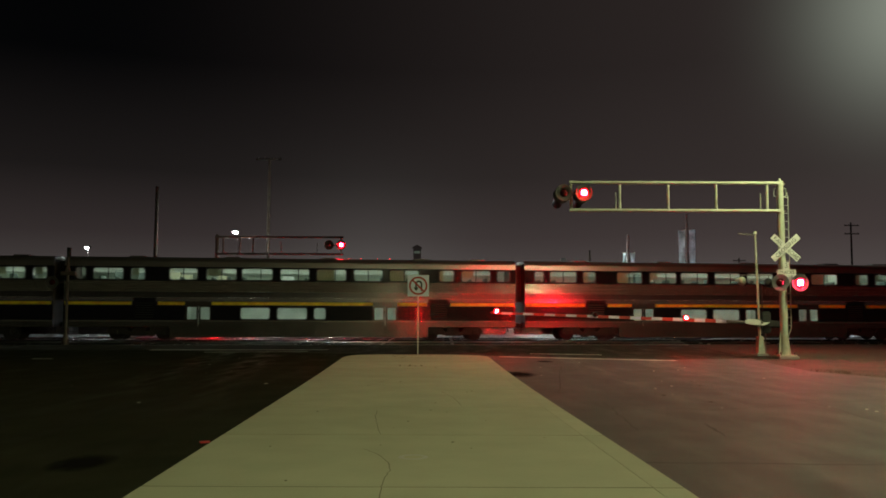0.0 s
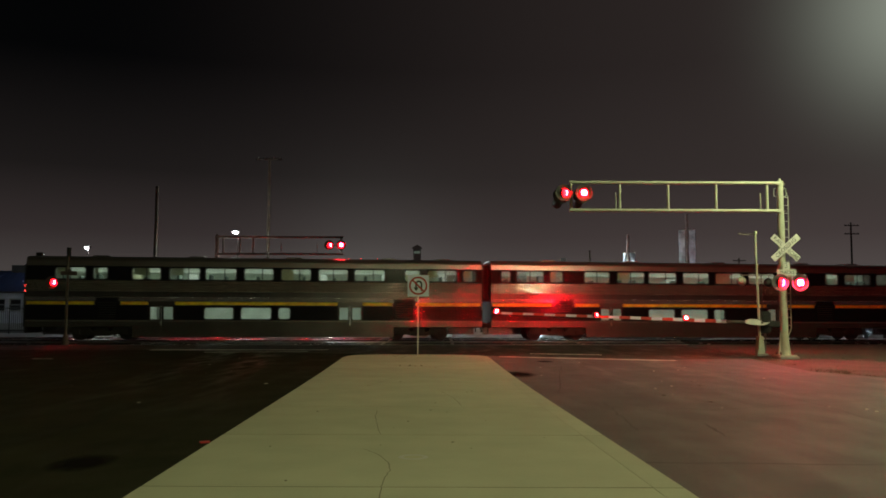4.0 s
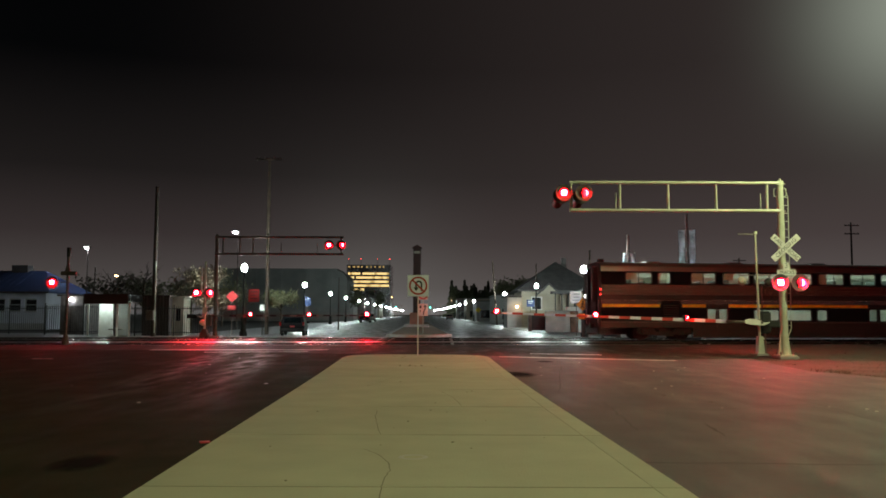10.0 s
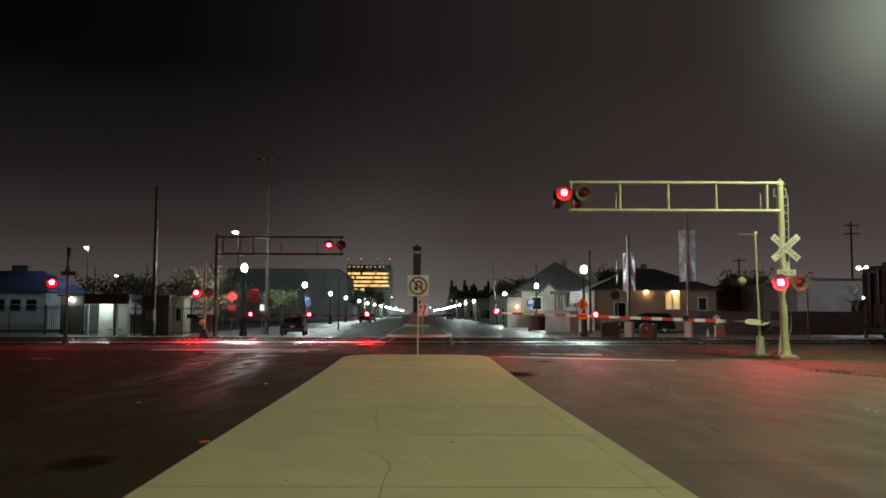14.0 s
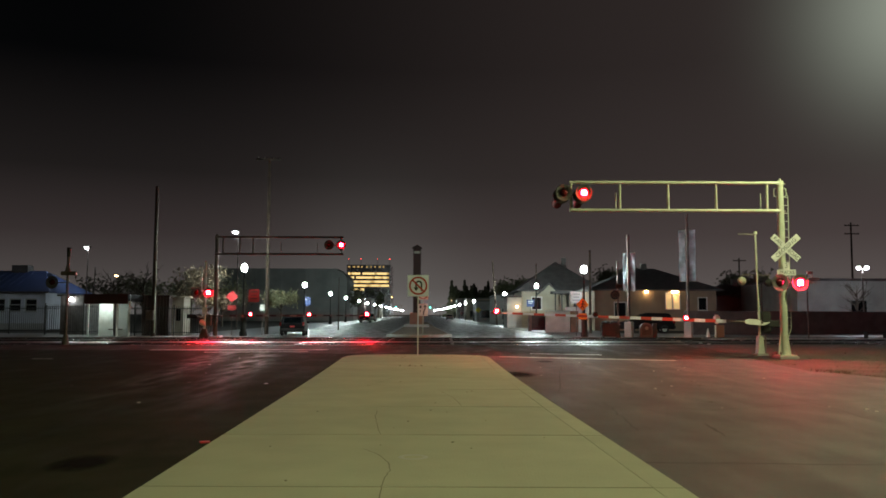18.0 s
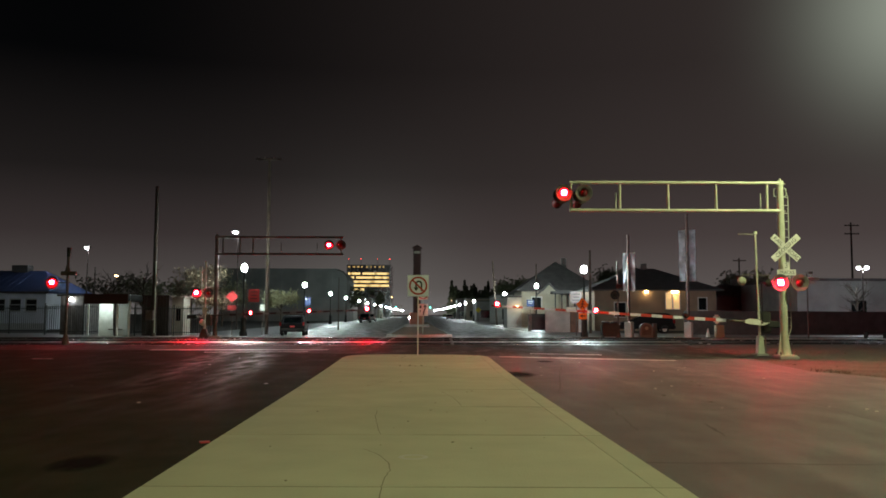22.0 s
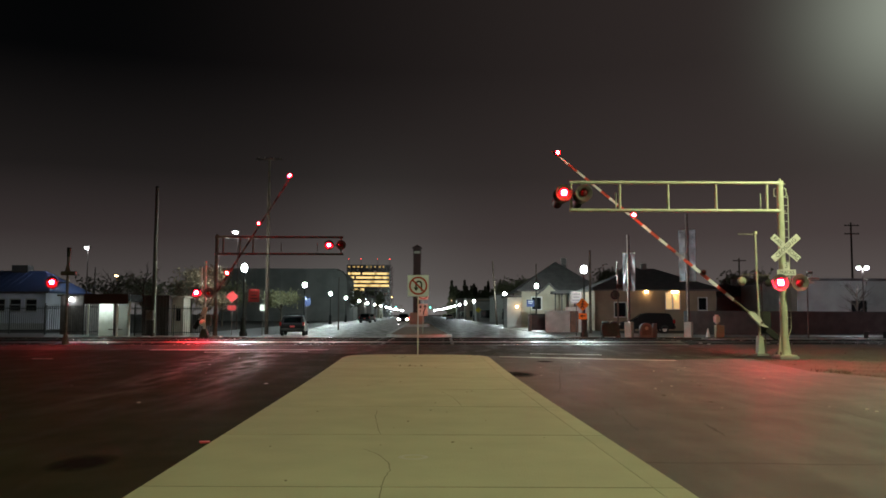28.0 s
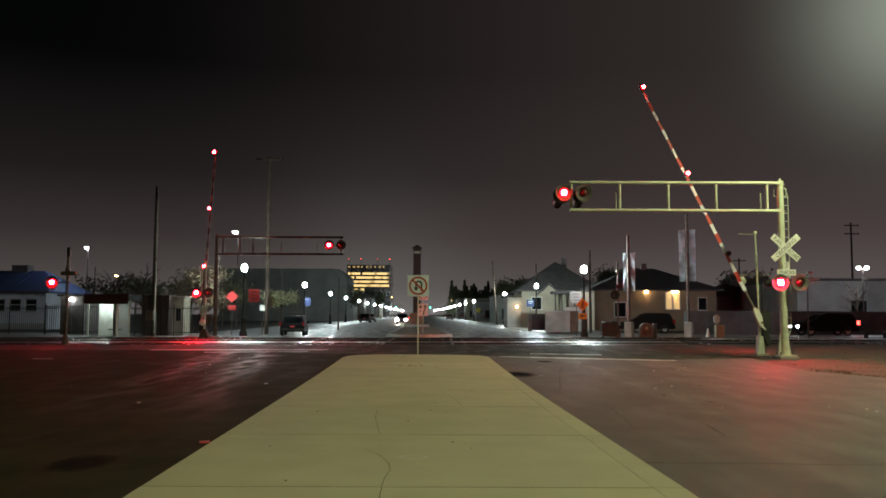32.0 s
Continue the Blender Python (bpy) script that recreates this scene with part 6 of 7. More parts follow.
def white_arm_camera():
    root = thing("rail_signal", "small white railway signal with brackets on a pole", "railway signal", pose(24.5, 57, 0.0))
    part("pole", tubes(((0, 0, 0), (0, 0, 4.5), 0.05, None, 8)), M_DULL, root)
    part("head", soft_box(-0.05, 0.3, -0.25, -0.05, 4.35, 4.5, 0.02), M_WHITE, root)
    part("arm", soft_box(0.0, 0.75, -0.2, -0.08, 3.95, 4.1, 0.02), M_WHITE, root)
    part("bracket", soft_box(0.05, 0.4, -0.2, -0.08, 3.72, 3.85, 0.02), M_WHITE, root)
    part("brace", tubes(((0.0, -0.14, 3.6), (0.3, -0.14, 4.3), 0.03)), M_WHITE, root)


white_arm_camera()


# platform edge, benches, low wall and hall on the right
flat("platform", [(17.4, 54.9), (70, 61.3), (70, 64.0), (17.4, 57.4)], 0.03, 0.25, M_PALE, "pale concrete platform edge beyond the tracks", "platform")
for x in (29.5, 33.2):
    root = thing("platform_bench", "low dark bench on the platform", "bench", pose(x, 58.0 + 0.12 * (x - 29.5), 0.03, 0, 0, 7), "benches on the platform")
    part("seat", boxes((-0.9, 0.9, -0.2, 0.2, 0.42, 0.47)), M_DARK, root)
    for dx in (-0.7, 0.7):
        part("leg", boxes((dx - 0.04, dx + 0.04, -0.18, 0.18, 0, 0.42)), M_DARK, root)
flat("hedge_bed", [(19, 66), (75, 73), (75, 74), (19, 67)], 1.9, 1.9, M_ROOF, "dark hedge or wall behind the platform", "wall")


def hall():
    root = thing("station_hall", "long low plastered hall beside the platform", "building", pose(0, 80, 0))
    holes = [(38.5 + 5 * i, 40 + 5 * i, 1.2, 3.0) for i in range(6)]
    part("wall", wall_with_holes(33.4, 75, 0, 4.85, 0, 0.3, holes), M_WALL, root)
    for h in holes:
        part("window", boxes((h[0], h[1], 0.15, 0.2, h[2], h[3])), M_DGLASS, root)
    part("end_wall", boxes((33.4, 33.7, 0.3, 15, 0, 4.85)), M_WALL, root)
    part("roof", soft_box(33.1, 75.3, -0.3, 15.2, 4.85, 5.08, 0.03), M_ROOF, root)


hall()


def house(x0, x1, y, depth, wall_h, roof_h, material, label, holes=(), lit=(), porch=None):
    root = thing("house", label, "house", pose(0, y, 0))
    allh = list(holes) + list(lit)
    part("wall", wall_with_holes(x0, x1, 0, wall_h, 0, 0.25, allh), material, root)
    part("side_wall", boxes((x0, x0 + 0.25, 0.25, depth, 0, wall_h)), material, root)
    part("side_wall", boxes((x1 - 0.25, x1, 0.25, depth, 0, wall_h)), material, root)
    part("back_wall", boxes((x0 + 0.25, x1 - 0.25, depth - 0.25, depth, 0, wall_h)), material, root)
    for h in allh:
        w = part("window", wall_with_holes(h[0] - 0.08, h[1] + 0.08, h[2] - 0.08, h[3] + 0.08, -0.05, 0.0, [h]), M_WHITE, root)
        part("pane", boxes((h[0], h[1], 0.06, 0.08, h[2], h[3])), M_WINLIT if h in lit else M_DGLASS, w, "warm lit pane" if h in lit else "")
    e = 0.6
    bm = bmesh.new()
    ridge = min(depth, x1 - x0) / 2
    base = [(x0 - e, -e), (x1 + e, -e), (x1 + e, depth + e), (x0 - e, depth + e)]
    if x1 - x0 >= depth:
        tops = [(x0 + ridge, depth / 2), (x1 - ridge, depth / 2)]
    else:
        tops = [((x0 + x1) / 2, ridge), ((x0 + x1) / 2, depth - ridge)]
    lo = [bm.verts.new((u, v, wall_h)) for u, v in base]
    md = [bm.verts.new((u, v, wall_h + 0.15)) for u, v in base]
    t = [bm.verts.new((u, v, roof_h)) for u, v in tops]
    bm.faces.new(lo[::-1])
    for i in range(4):
        bm.faces.new((lo[i], lo[(i + 1) % 4], md[(i + 1) % 4], md[i]))
    if x1 - x0 >= depth:
        for q in ((0, 1, t[1], t[0]), (1, 2, t[1]), (2, 3, t[0], t[1]), (3, 0, t[0])):
            bm.faces.new([md[v] if isinstance(v, int) else v for v in q])
    else:
        for q in ((0, 1, t[0]), (1, 2, t[1], t[0]), (2, 3, t[1]), (3, 0, t[0], t[1])):
            bm.faces.new([md[v] if isinstance(v, int) else v for v in q])
    roof = part("roof", bm, M_ROOF, root, "dark hipped shingle roof")
    cx = tops[0][0] + 0.8
    part("chimney", soft_box(cx, cx + 0.6, depth / 2 - 0.3, depth / 2 + 0.3, roof_h - 1.0, roof_h + 0.5, 0.02), M_BRICKY, roof)
    return root


h1 = house(9.3, 18.5, 100, 10.5, 4.3, 8.1, M_CREAM, "cream two storey house with a dark hipped roof", [(10.5, 11.6, 2.2, 3.6)])
for i in range(4):
    part("porch_column", boxes((13.0 + 0.75 * i, 13.14 + 0.75 * i, -1.5, -1.36, 0, 4.0)), M_DARK, h1)
part("porch_roof", soft_box(12.6, 18.2, -1.8, 0, 4.0, 4.3, 0.03), M_ROOF, h1)
part("porch_lamp", soft_box(8.6, 8.85, -0.25, 0, 2.4, 2.6, 0.03), M_WARM, h1, "small lit porch lamp")
bm = prism(bmesh.new(), [(11.4, 4.0), (13.6, 4.0), (12.5, 5.05)], -0.62, 2.5)
dormer = part("dormer", bm, M_CREAM, h1, "small front gable")
for q in ([(11.1, 3.85), (12.5, 5.15), (12.5, 5.35), (10.85, 3.85)], [(13.9, 3.85), (14.15, 3.85), (12.5, 5.35), (12.5, 5.15)]):
    part("bargeboard", prism(bmesh.new(), q, -0.75, 2.6), M_ROOF, dormer)
part("entry_wall", boxes((7.6, 9.3, 0.4, 6, 0, 3.6)), M_WALL, h1, "grey side entry")
part("entry_roof", soft_box(7.3, 9.4, 0.1, 6.2, 3.6, 3.8, 0.03), M_ROOF, h1)
h2 = house(15.2, 27.4, 85, 10.0, 4.0, 6.5, M_TAN, "tan house with a dark roof and two lit windows", [(17.2, 18.3, 1.4, 2.8), (25.6, 26.4, 2.1, 3.3)], [(22.35, 22.95, 2.2, 3.75), (23.1, 23.7, 2.2, 3.75)])
part("porch_lamp", tubes(((20.35, -0.25, 3.8), (20.35, -0.25, 4.15), 0.16)), M_WARM, h2, "glowing porch lamp")
part("porch_lamp", boxes((22.9, 23.5, -0.3, -0.02, 3.84, 3.98)), M_WARM, h2, "glowing porch lamp")
house(29.6, 36.5, 96, 7.0, 3.6, 5.3, M_BRICKY, "small dark house with a hipped roof")
house(26.0, 33.0, 120, 8.0, 4.2, 6.4, M_BRICKY, "dark far house with a hipped roof")
M_BROWN = surface("brown_brick", (0.24, 0.14, 0.10), 0.85, 0, None, 2, 40, 0.4, 0.2)
h = thing("garden_wall", "pale plastered garden wall by the street", "wall", pose(0, 74, 0.05))
part("wall", soft_box(8.95, 11.1, 0, 0.3, 0, 1.8, 0.03), M_PALE, h, "whitewashed wall")
part("coping", soft_box(8.9, 11.1, -0.05, 0.35, 1.8, 1.88, 0.02), M_PALE, h)
part("pier", soft_box(11.12, 11.8, -0.08, 0.4, 0, 1.85, 0.03), M_BROWN, h, "reddish brown pier")
part("back_wall", soft_box(10.8, 12.7, 0.6, 0.9, 0, 2.2, 0.03), M_WHITE, h, "white wall bit behind")
h = thing("low_wall", "dark low wall with a gate by the street", "wall", pose(0, 78, 0.05))
part("gate", soft_box(8.1, 9.45, 0, 0.1, 0.1, 1.6, 0.02), M_DARK, h, "dark steel gate")
for x in (8.0, 9.55):
    part("pier", soft_box(x - 0.15, x + 0.15, -0.1, 0.4, 0, 1.55, 0.02), M_DULL, h)


def dark_block():
    root = thing("dark_hall", "long dark windowless hall along the street", "building", pose(0, 182, 0))
    wall = prism(bmesh.new(), [(-48, 0), (-48, 10.9), (-22.6, 10.9), (-21.6, 10.5), (-20.9, 9.8), (-20.6, 8.9), (-20.6, 0)][::-1], 0, 14)
    part("wall", wall, M_FARWALL, root, "plain wall with a rounded upper corner")
    part("parapet", boxes((-48.2, -22.7, -0.2, 14.2, 10.9, 11.3)), M_FARWALL, root)
    for i in range(5):
        part("pilaster", boxes((-46 + 5.4 * i, -45.4 + 5.4 * i, -0.12, 0.0, 0, 10.9)), M_FARWALL, root)


dark_block()


def office_block():
    root = thing("office_tower", "distant office block with rows of lit floors", "building", pose(0, 600, 0))
    x0, x1 = -67.6, -37.6
    floors = [(30.3, 1.0), (27.5, 1.0), (24.6, 1.0), (21.8, 1.0), (19.0, 0.42)]
    holes = []
    for z, share in floors:
        n = int(20 * share)
        for i in range(n):
            a = x0 + 0.5 + i * (x1 - x0 - 1) / 20
            holes.append((a, a + (x1 - x0 - 1) / 20 - 0.2, z - 0.72, z + 0.72))
    part("wall", wall_with_holes(x0 - 0.5, x1 + 0.5, 0, 36.5, 0, 0.6, holes), M_HAZECLAD, root)
    ro = random.Random(8)
    for h in holes:
        pick = ro.random()
        part("window", boxes((h[0], h[1], 0.3, 0.4, h[2], h[3])), M_OFFICE if pick < 0.8 else M_OFFICEDIM if pick < 0.98 else M_DGLASS, root, "lit office window" if pick < 0.98 else "dark office window")
    part("core", boxes((x0 - 0.5, x1 + 0.5, 0.6, 30, 0, 36.4)), M_HAZECLAD, root)
    rr = random.Random(5)
    for i in range(9):
        x = x0 + 0.5 + i * 3.1 + rr.uniform(-0.3, 0.3)
        part("upper_window", boxes((x, x + rr.uniform(0.7, 1.6), -0.2, -0.05, 34.6, 35.5)), M_OFFICEDIM, root)
    for x in (x0 + 0.4, x0 + 9, x1 - 9, x1 - 0.4):
        part("mast_light", tubes(((x, 5, 35.8), (x, 5, 41.0), 0.15)), M_DULL, root)
        part("beacon", tubes(((x, 4.6, 40.8), (x, 4.6, 41.15), 0.2)), M_REDSMALL_DIM, root, "small red beacon")


office_block()


def far_traffic_light(x, y, z):
    root = thing("traffic_light", "distant traffic light showing green", "traffic light", pose(x, y, 0), "traffic lights down the street")
    part("pole", tubes(((2.5, 0, 0), (2.5, 0, z + 0.5), 0.12, 0.09, 8)), M_DULL, root)
    part("arm", tubes(((2.5, 0, z + 0.4), (-0.2, 0, z + 0.5), 0.06, 0.04, 8)), M_DULL, root)
    head = part("signal_head", soft_box(-0.2, 0.2, -0.15, 0.15, z - 0.75, z + 0.45, 0.03), M_BLACK, root, "black three light head")
    for dz, m, word in ((0.24, M_LENS, "unlit red lens"), (-0.12, M_LENS, "unlit amber lens"), (-0.5, M_GREEN, "lit green lens")):
        part("lens", lathe(bmesh.new(), [(0.0001, -0.2), (0.12, -0.18), (0.14, -0.15)], 12, "Y", (0, 0, z + dz)), m, head, word)


M_GREEN = glow("green_signal_lens", (0.05, 1.0, 0.5), 40)
far_traffic_light(-5.6, 380, 5.2)
far_traffic_light(-4.0, 470, 5.2)
far_traffic_light(-21.5, 390, 5.4)


# ---- trees ----
def leafy(name, x, y, h, r, seed, leaves=900, conifer=False, z0=None, leaf=0.16, label="", bare=False, leaves_of=None):
    rr = random.Random(seed)
    root = thing("tree" if h > 2.5 else "bush", label, "tree" if h > 2.5 else "bush", pose(x, y, 0))
    z0 = h * 0.35 if z0 is None else z0
    bm = bmesh.new()
    tube(bm, (0, 0, 0), (0, 0, h * 0.8), 0.025 * h, 0.008 * h, 7)
    tips = []
    for i in range(10 if not bare else 18):
        a, zz = rr.random() * 6.28, z0 + (h * 0.85 - z0) * rr.random()
        k = (1 - (zz - z0) / (h - z0)) if conifer else 1.0
        tip = Vector((math.cos(a) * r * 0.8 * k, math.sin(a) * r * 0.8 * k, min(h, zz + r * (0.1 if conifer else 0.5))))
        tube(bm, (0, 0, zz * 0.9), tip, 0.008 * h, 0.003 * h, 5)
        tips.append(tip)
        if bare:
            for j in range(4):
                t2 = tip + Vector((rr.uniform(-1, 1), rr.uniform(-1, 1), rr.uniform(-0.2, 1))) * r * 0.4
                tube(bm, Vector((0, 0, zz * 0.9)).lerp(tip, rr.uniform(0.4, 1)), t2, 0.004 * h, 0.0015 * h, 4)
    part("trunk", bm, M_BARK, root)
    if bare:
        return root
    verts, faces = [], []
    for i in range(leaves):
        if conifer:
            k = rr.random() ** 1.4
            zz = z0 + (h - z0) * k
            rad = r * (1 - k) * (0.75 + 0.25 * math.sin(k * 40)) + 0.05
            a = rr.random() * 6.28
            rad *= math.sqrt(rr.random())
            c = Vector((math.cos(a) * rad, math.sin(a) * rad, zz))
        else:
            t = rr.choice(tips)
            c = t + Vector((rr.gauss(0, 1), rr.gauss(0, 1), rr.gauss(0, 0.7))) * r * 0.3
            if c.z < z0 * 0.6:
                continue
        s = leaf * rr.uniform(0.6, 1.4)
        u = Vector((rr.gauss(0, 1), rr.gauss(0, 1), rr.gauss(0, 1))).normalized()
        v = u.orthogonal().normalized()
        n = len(verts)
        verts += [c - u * s, c + v * s * 0.5, c + u * s, c - v * s * 0.5]
        faces.append((n, n + 1, n + 2, n + 3))
    me = bpy.data.meshes.new("crown")
    me.from_pydata(verts, [], faces)
    me.materials.append(leaves_of or M_LEAF)
    part("crown", me, None, root, "small dim leaves")
    return root


leafy("tree", -17.3, 62.0, 4.9, 1.3, 1, 1500, leaf=0.11, leaves_of=M_DRYLEAF, label="small leafy tree lit by a lamp beside a booth")
leafy("tree", -19.4, 65.5, 4.6, 1.3, 2, 800, leaf=0.11, leaves_of=M_DRYLEAF, label="small leafy tree lit by a lamp beside a booth")
leafy("tree", -12.3, 64.6, 3.0, 1.0, 3, 2100, leaf=0.1, leaves_of=M_LITLEAF, z0=1.9, label="rounded leafy shrub beside the street")
for i, (x, y, h) in enumerate(((-38, 105, 5.2), (-33, 103, 4.8), (-43, 108, 5.0), (-27, 104, 5.0))):
    leafy("tree", x, y, h, 2.6, 20 + i, 800, leaf=0.24, label="dark leafy tree behind a yard")
leafy("tree", -29.5, 76, 5.6, 1.5, 31, bare=True, label="bare branching tree in a yard")
leafy("tree", -27.5, 78, 6.0, 1.7, 32, bare=True, label="bare branching tree in a yard")
leafy("tree", 34.9, 71.5, 4.6, 1.2, 33, bare=True, label="bare young tree beside the platform")
rr = random.Random(11)
for i in range(17):
    x = 4.5 + i * 1.25 + rr.uniform(-0.5, 0.5)
    leafy("tree", x, 425 + rr.uniform(-12, 12), rr.choice((13.5, 15.5, 17.0, 18.5)), 4.6, 40 + i, 1100, True, 0.6, 0.7, "tall dark conifer far down the street")
for i, (x, y, h) in enumerate(((-33, 250, 9), (-29, 260, 10), (-36, 256, 9.5))):
    leafy("tree", x, y, h, 2.4, 140 + i, 800, True, 1.0, 0.45, "tall dark conifer far down the street")
for i, (x, y, h) in enumerate(((22.5, 112, 7.2), (40, 112, 7.5), (62, 95, 9.5), (66, 98, 10.5), (12.5, 150, 7.0), (-22, 190, 8.0), (-24, 215, 8), (-24, 300, 10), (-32, 320, 11), (14, 180, 7))):
    leafy("tree", x, y, h, 2.5, 60 + i, 1300, leaf=0.28, label="dark leafy tree among houses")

# low far shops along the street
for i, (x0, x1, y, hh, m) in enumerate(((9.5, 20, 150, 5, M_WALL), (7.5, 19, 190, 4.5, M_WALL), (6.5, 20, 235, 6, M_CREAM), (-40, -22.5, 202, 5, M_WALL), (-38, -22, 240, 6, M_BRICKY), (-42, -24, 290, 7, M_WALL), (5, 20, 300, 7, M_BRICKY), (-46, -27, 360, 7, M_CREAM))):
    root = thing("shop_building", "low plain shop building far down the street", "building", pose(0, y, 0), "shops along the street")
    edge = x0 if x0 > 0 else x1
    holes = [(x0 + 1 + 3 * j, x0 + 3 + 3 * j, 0.8, 2.6) for j in range(int((x1 - x0 - 2) / 3))]
    part("wall", wall_with_holes(x0, x1, 0, hh, 0, 0.3, holes), m, root)
    for q in holes:
        part("window", boxes((q[0], q[1], 0.15, 0.2, q[2], q[3])), M_DGLASS, root)
    part("body", boxes((x0, x1, 0.3, 22, 0, hh - 0.1)), m, root)
    part("roof", boxes((x0 - 0.2, x1 + 0.2, -0.2, 22.2, hh, hh + 0.2)), M_ROOF, root)


# ---- vehicles ----
def car(name, label, at, front=False, lit=False, paint=None, lamp=None):
    """A car seen from behind (front=False) or coming nearer; its long side lies along y."""
    root = thing(name, label, "car", at)
    L, W = 4.5, 1.84
    prof = [(0.0, 0.35), (0.02, 0.95), (0.12, 1.02), (0.35, 1.58), (0.6, 1.68), (2.2, 1.70), (2.7, 1.58), (3.35, 1.08), (4.3, 0.92), (L, 0.7), (L, 0.35)]
    bm = prism(bmesh.new(), prof, -W / 2, W / 2, "X")
    for v in bm.verts:
        if v.co.z > 1.05:
            v.co.x *= 0.84
    bmesh.ops.bevel(bm, geom=bm.edges[:], offset=0.045, segments=2, affect="EDGES")
    body = part("body", bm, paint or M_CARPAINT, root, "", None, True)
    bm = bmesh.new()
    bm.faces.new([bm.verts.new(p) for p in ((-0.68, 0.13, 1.1), (0.68, 0.13, 1.1), (0.62, 0.32, 1.53), (-0.62, 0.32, 1.53))])
    bmesh.ops.solidify(bm, geom=bm.faces[:], thickness=0.02)
    part("rear_window", bm, M_DGLASS, root)
    bm = bmesh.new()
    bm.faces.new([bm.verts.new(p) for p in ((-0.7, 3.30, 1.14), (0.7, 3.30, 1.14), (0.62, 2.76, 1.56), (-0.62, 2.76, 1.56))])
    bmesh.ops.solidify(bm, geom=bm.faces[:], thickness=0.02)
    part("windscreen", bm, M_DGLASS, root)
    for s in (-1, 1):
        part("tail_light", soft_box(s * 0.88 - 0.1, s * 0.88 + 0.04, -0.02, 0.16, 0.85, 1.15, 0.02), M_REDSMALL_DIM if lit else M_TAIL, root, "lit red tail light" if lit else "red tail light")
        part("head_light", soft_box(s * 0.7 - 0.15, s * 0.7 + 0.15, L - 0.08, L + 0.02, 0.62, 0.78, 0.02), (lamp or M_HEAD) if lit else M_SILVER, root, "lit headlight" if lit else "")
        part("mirror", soft_box(s * 0.98 - 0.1, s * 0.98 + 0.1, 2.9, 3.0, 1.05, 1.2, 0.03), paint or M_CARPAINT, root)
        for yy in (0.85, 3.6):
            w = part("wheel", lathe(bmesh.new(), [(0.2, -0.11), (0.33, -0.11), (0.35, -0.07), (0.35, 0.07), (0.33, 0.11), (0.2, 0.11)], 20, "Y"), M_TYRE, root, "", pose(s * 0.83, yy, 0.35, 0, 0, 90), True)
            part("rim", lathe(bmesh.new(), [(0.0001, -0.05), (0.2, -0.08), (0.2, 0.08), (0.0001, 0.05)], 14, "Y"), M_SILVER, w)
    part("bumper", soft_box(-0.9, 0.9, -0.06, 0.1, 0.4, 0.62, 0.03), M_BLACK, root)
    part("number_plate", boxes((-0.17, 0.17, -0.03, -0.0, 0.72, 0.86)), M_PINKSIGN, root, "small plate")
    return root


M_TAIL = surface("tail_light_red", (0.35, 0.02, 0.02), 0.25, 0, None, 3, 30, 0.2, 0.0)
CROSSOVER = Matrix.Diagonal((0.92, 0.94, 0.85, 1))
car("parked_car", "dark parked car seen from behind at the kerb", pose(-10.65, 60.2, 0, 0, 0, 5) @ CROSSOVER)
car("dark_car", "dark parked car beside the houses", pose(19.3, 71.2, 0.05, 0, 0, 84))
for x, y in ((-14.0, 152),):
    car("far_parked_car", "dark parked car far along the kerb", pose(x, y, 0))
for x, y in ((-15.0, 176), (1.9, 235)):
    car("far_parked_car", "grey parked car far along the kerb", pose(x, y, 0), paint=M_DULL)
rack = thing("roof_rack", "black roof rack on a parked car", "roof rack", pose(-10.65, 60.2, 0, 0, 0, 5) @ CROSSOVER)
for x in (-0.55, 0.55):
    part("side_bar", tubes(((x, 0.6, 1.79), (x, 2.2, 1.79), 0.025, None, 6)), M_BLACK, rack)
    for y in (0.75, 2.05):
        part("stand", tubes(((x, y, 1.68), (x, y, 1.79), 0.025, None, 6)), M_BLACK, rack)
for y in (0.75, 1.4, 2.05):
    part("cross_bar", boxes((-0.6, 0.6, y - 0.03, y + 0.03, 1.78, 1.82)), M_BLACK, rack)
ONCOMING = car("oncoming_car", "car coming nearer with bright headlights", pose(-10, 300, 0, 0, 0, 180), lit=True)
PASSING = car("passing_car", "dark car driving past behind the platform", pose(60, 64, 0.05, 0, 0, 90), lit=True, lamp=M_HEADDIM)


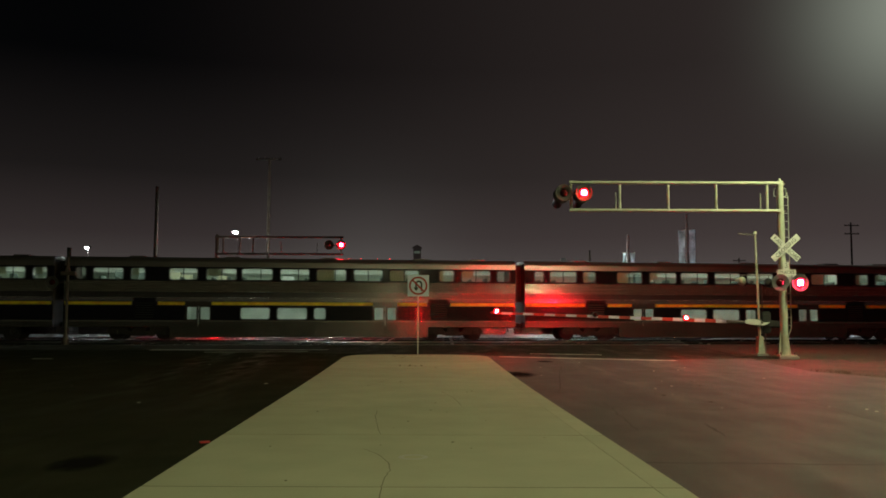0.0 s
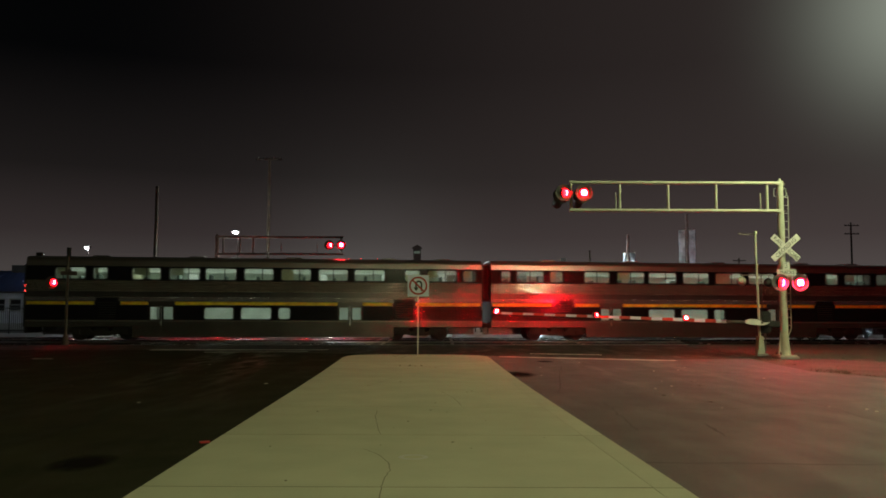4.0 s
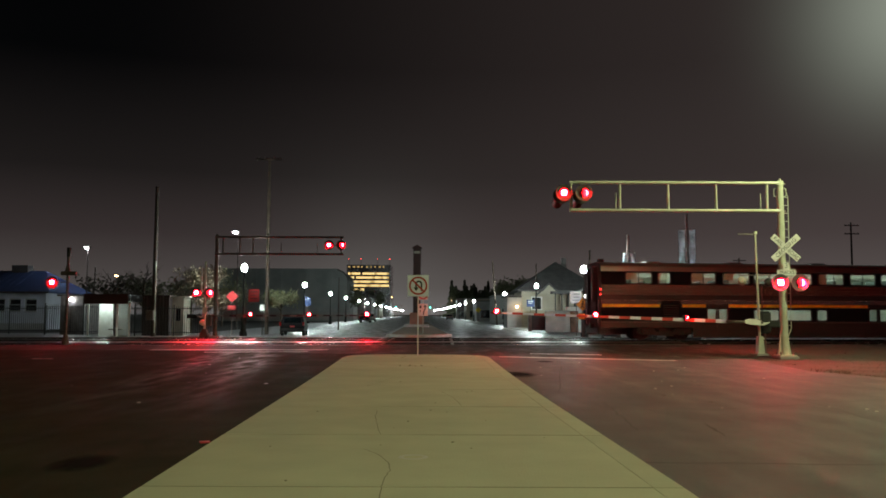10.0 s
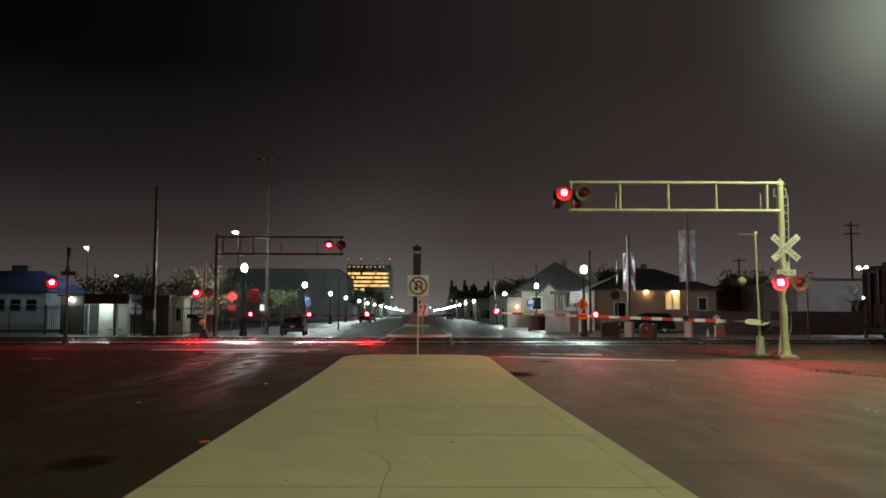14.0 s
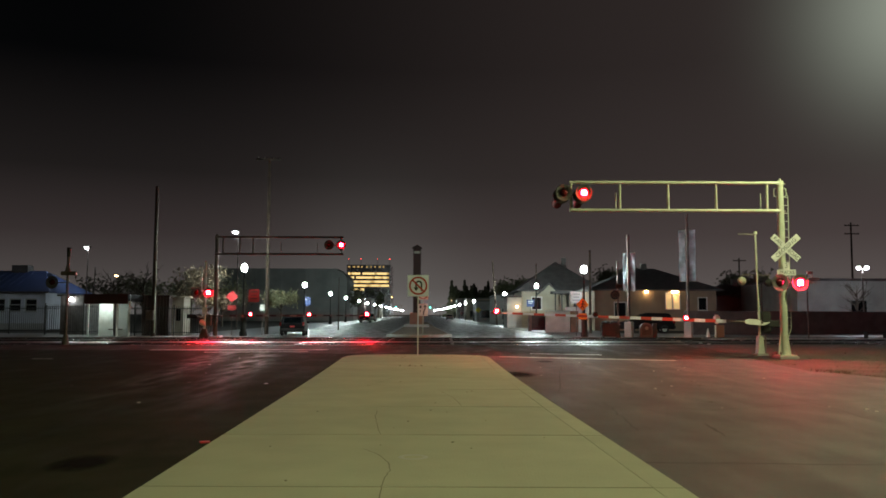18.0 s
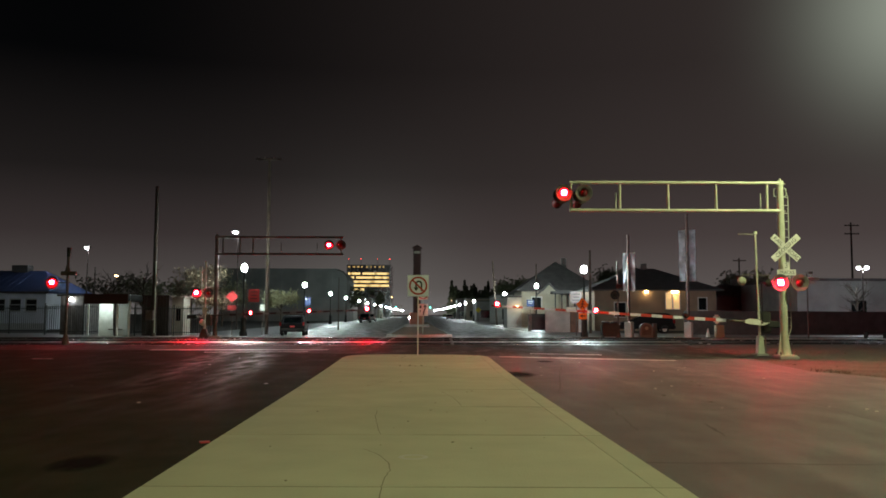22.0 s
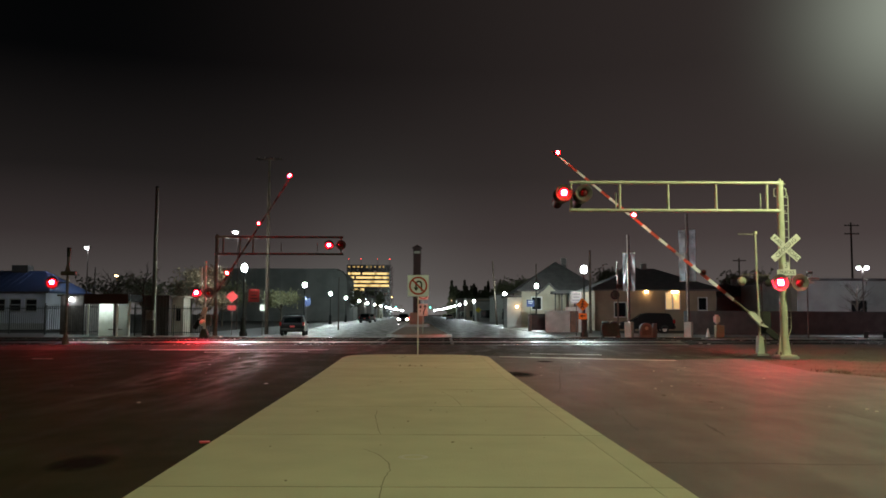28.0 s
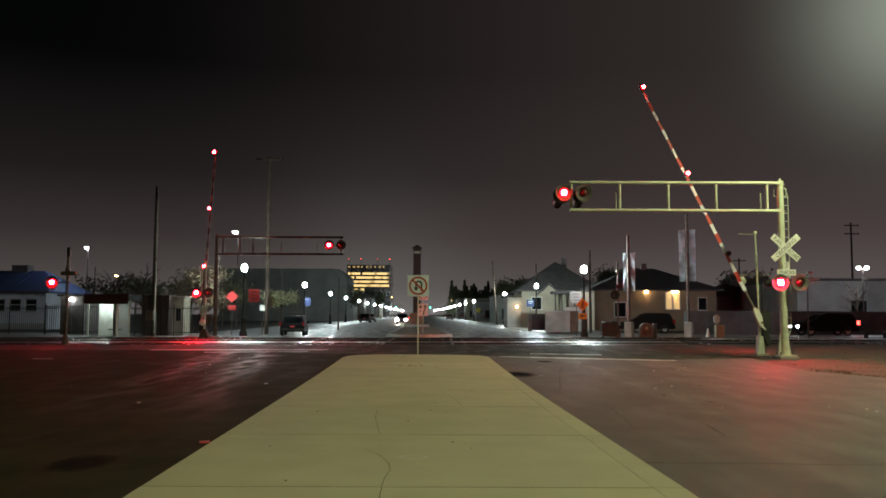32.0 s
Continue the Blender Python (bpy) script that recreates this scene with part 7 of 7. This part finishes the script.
# ---- what moves ----
def motions():
    rear = [(0.0, -46.95), (1.0, -40.9), (2.0, -34.75), (3.0, -28.75), (3.5, -25.9), (5.5, -14.5), (6.0, -11.7), (7.0, -6.28), (8.0, -0.97), (9.0, 4.27), (10.0, 9.48),
            (11.0, 14.58), (12.0, 19.5), (13.0, 23.95), (14.0, 28.2), (16.0, 36.4), (20.0, 50.0), (25.0, 62.0), (32.0, 70.0)]
    c, s = math.cos(radians(TRACK_TURN)), math.sin(radians(TRACK_TURN))
    for i, ob in enumerate(CARS):
        walk(ob, [(t, pose((d + PITCH * i) * c, 49.3 + (d + PITCH * i) * s, 0.035, 0, 0, TRACK_TURN)) for t, d in rear])
    lifts = {"near": [(0.0, 1.9), (21.7, 1.9), (22.0, 3.4), (22.2, 5.3), (22.5, 7.2), (23.0, 11.2), (23.5, 14.1), (24.0, 17.2), (24.5, 19.9), (25.0, 22.8), (25.5, 25.9), (27.5, 36.6), (28.0, 39.7), (29.0, 45.3), (30.0, 51.1), (31.0, 57.3), (32.0, 63.9)],
             "far": [(0.0, 0.3), (21.8, 0.3), (22.0, 2.2), (22.2, 5.5), (22.5, 8.5), (23.0, 12.4), (23.5, 16.9), (24.0, 21.4), (24.5, 25.8), (25.0, 30.5), (25.5, 34.8), (27.5, 53.0), (28.0, 58.2), (29.0, 68.6), (30.0, 80.0), (30.6, 85.8), (31.0, 88.0), (31.5, 87.2), (32.0, 86.4)]}
    for arm, pivot, which in GATE_ARMS:
        way = 1 if which == "near" else -1
        walk(arm, [(t, Matrix.Translation(pivot) @ pose(0, 0, 0, 0, way * a, 0)) for t, a in lifts[which]])
    walk(PASSING, [(t, pose(32.5 - 3.05 * (t - 30.0) + 4.5, 64.0, 0.05, 0, 0, 90)) for t in (0.0, 28.0, 30.0, 32.0)])
    walk(ONCOMING, [(t, pose(x, y + 4.5, 0, 0, 0, 180)) for t, y, x in ((0.0, 900, -29.0), (18.0, 380, -12.8), (21.0, 260, -9.0), (23.0, 200, -7.85), (25.0, 155, -7.0), (28.0, 145, -6.8), (32.0, 133, -6.45))])
    for ob, phase, place in FLASHERS:
        walk(ob, flash_rows(phase, place))


motions()
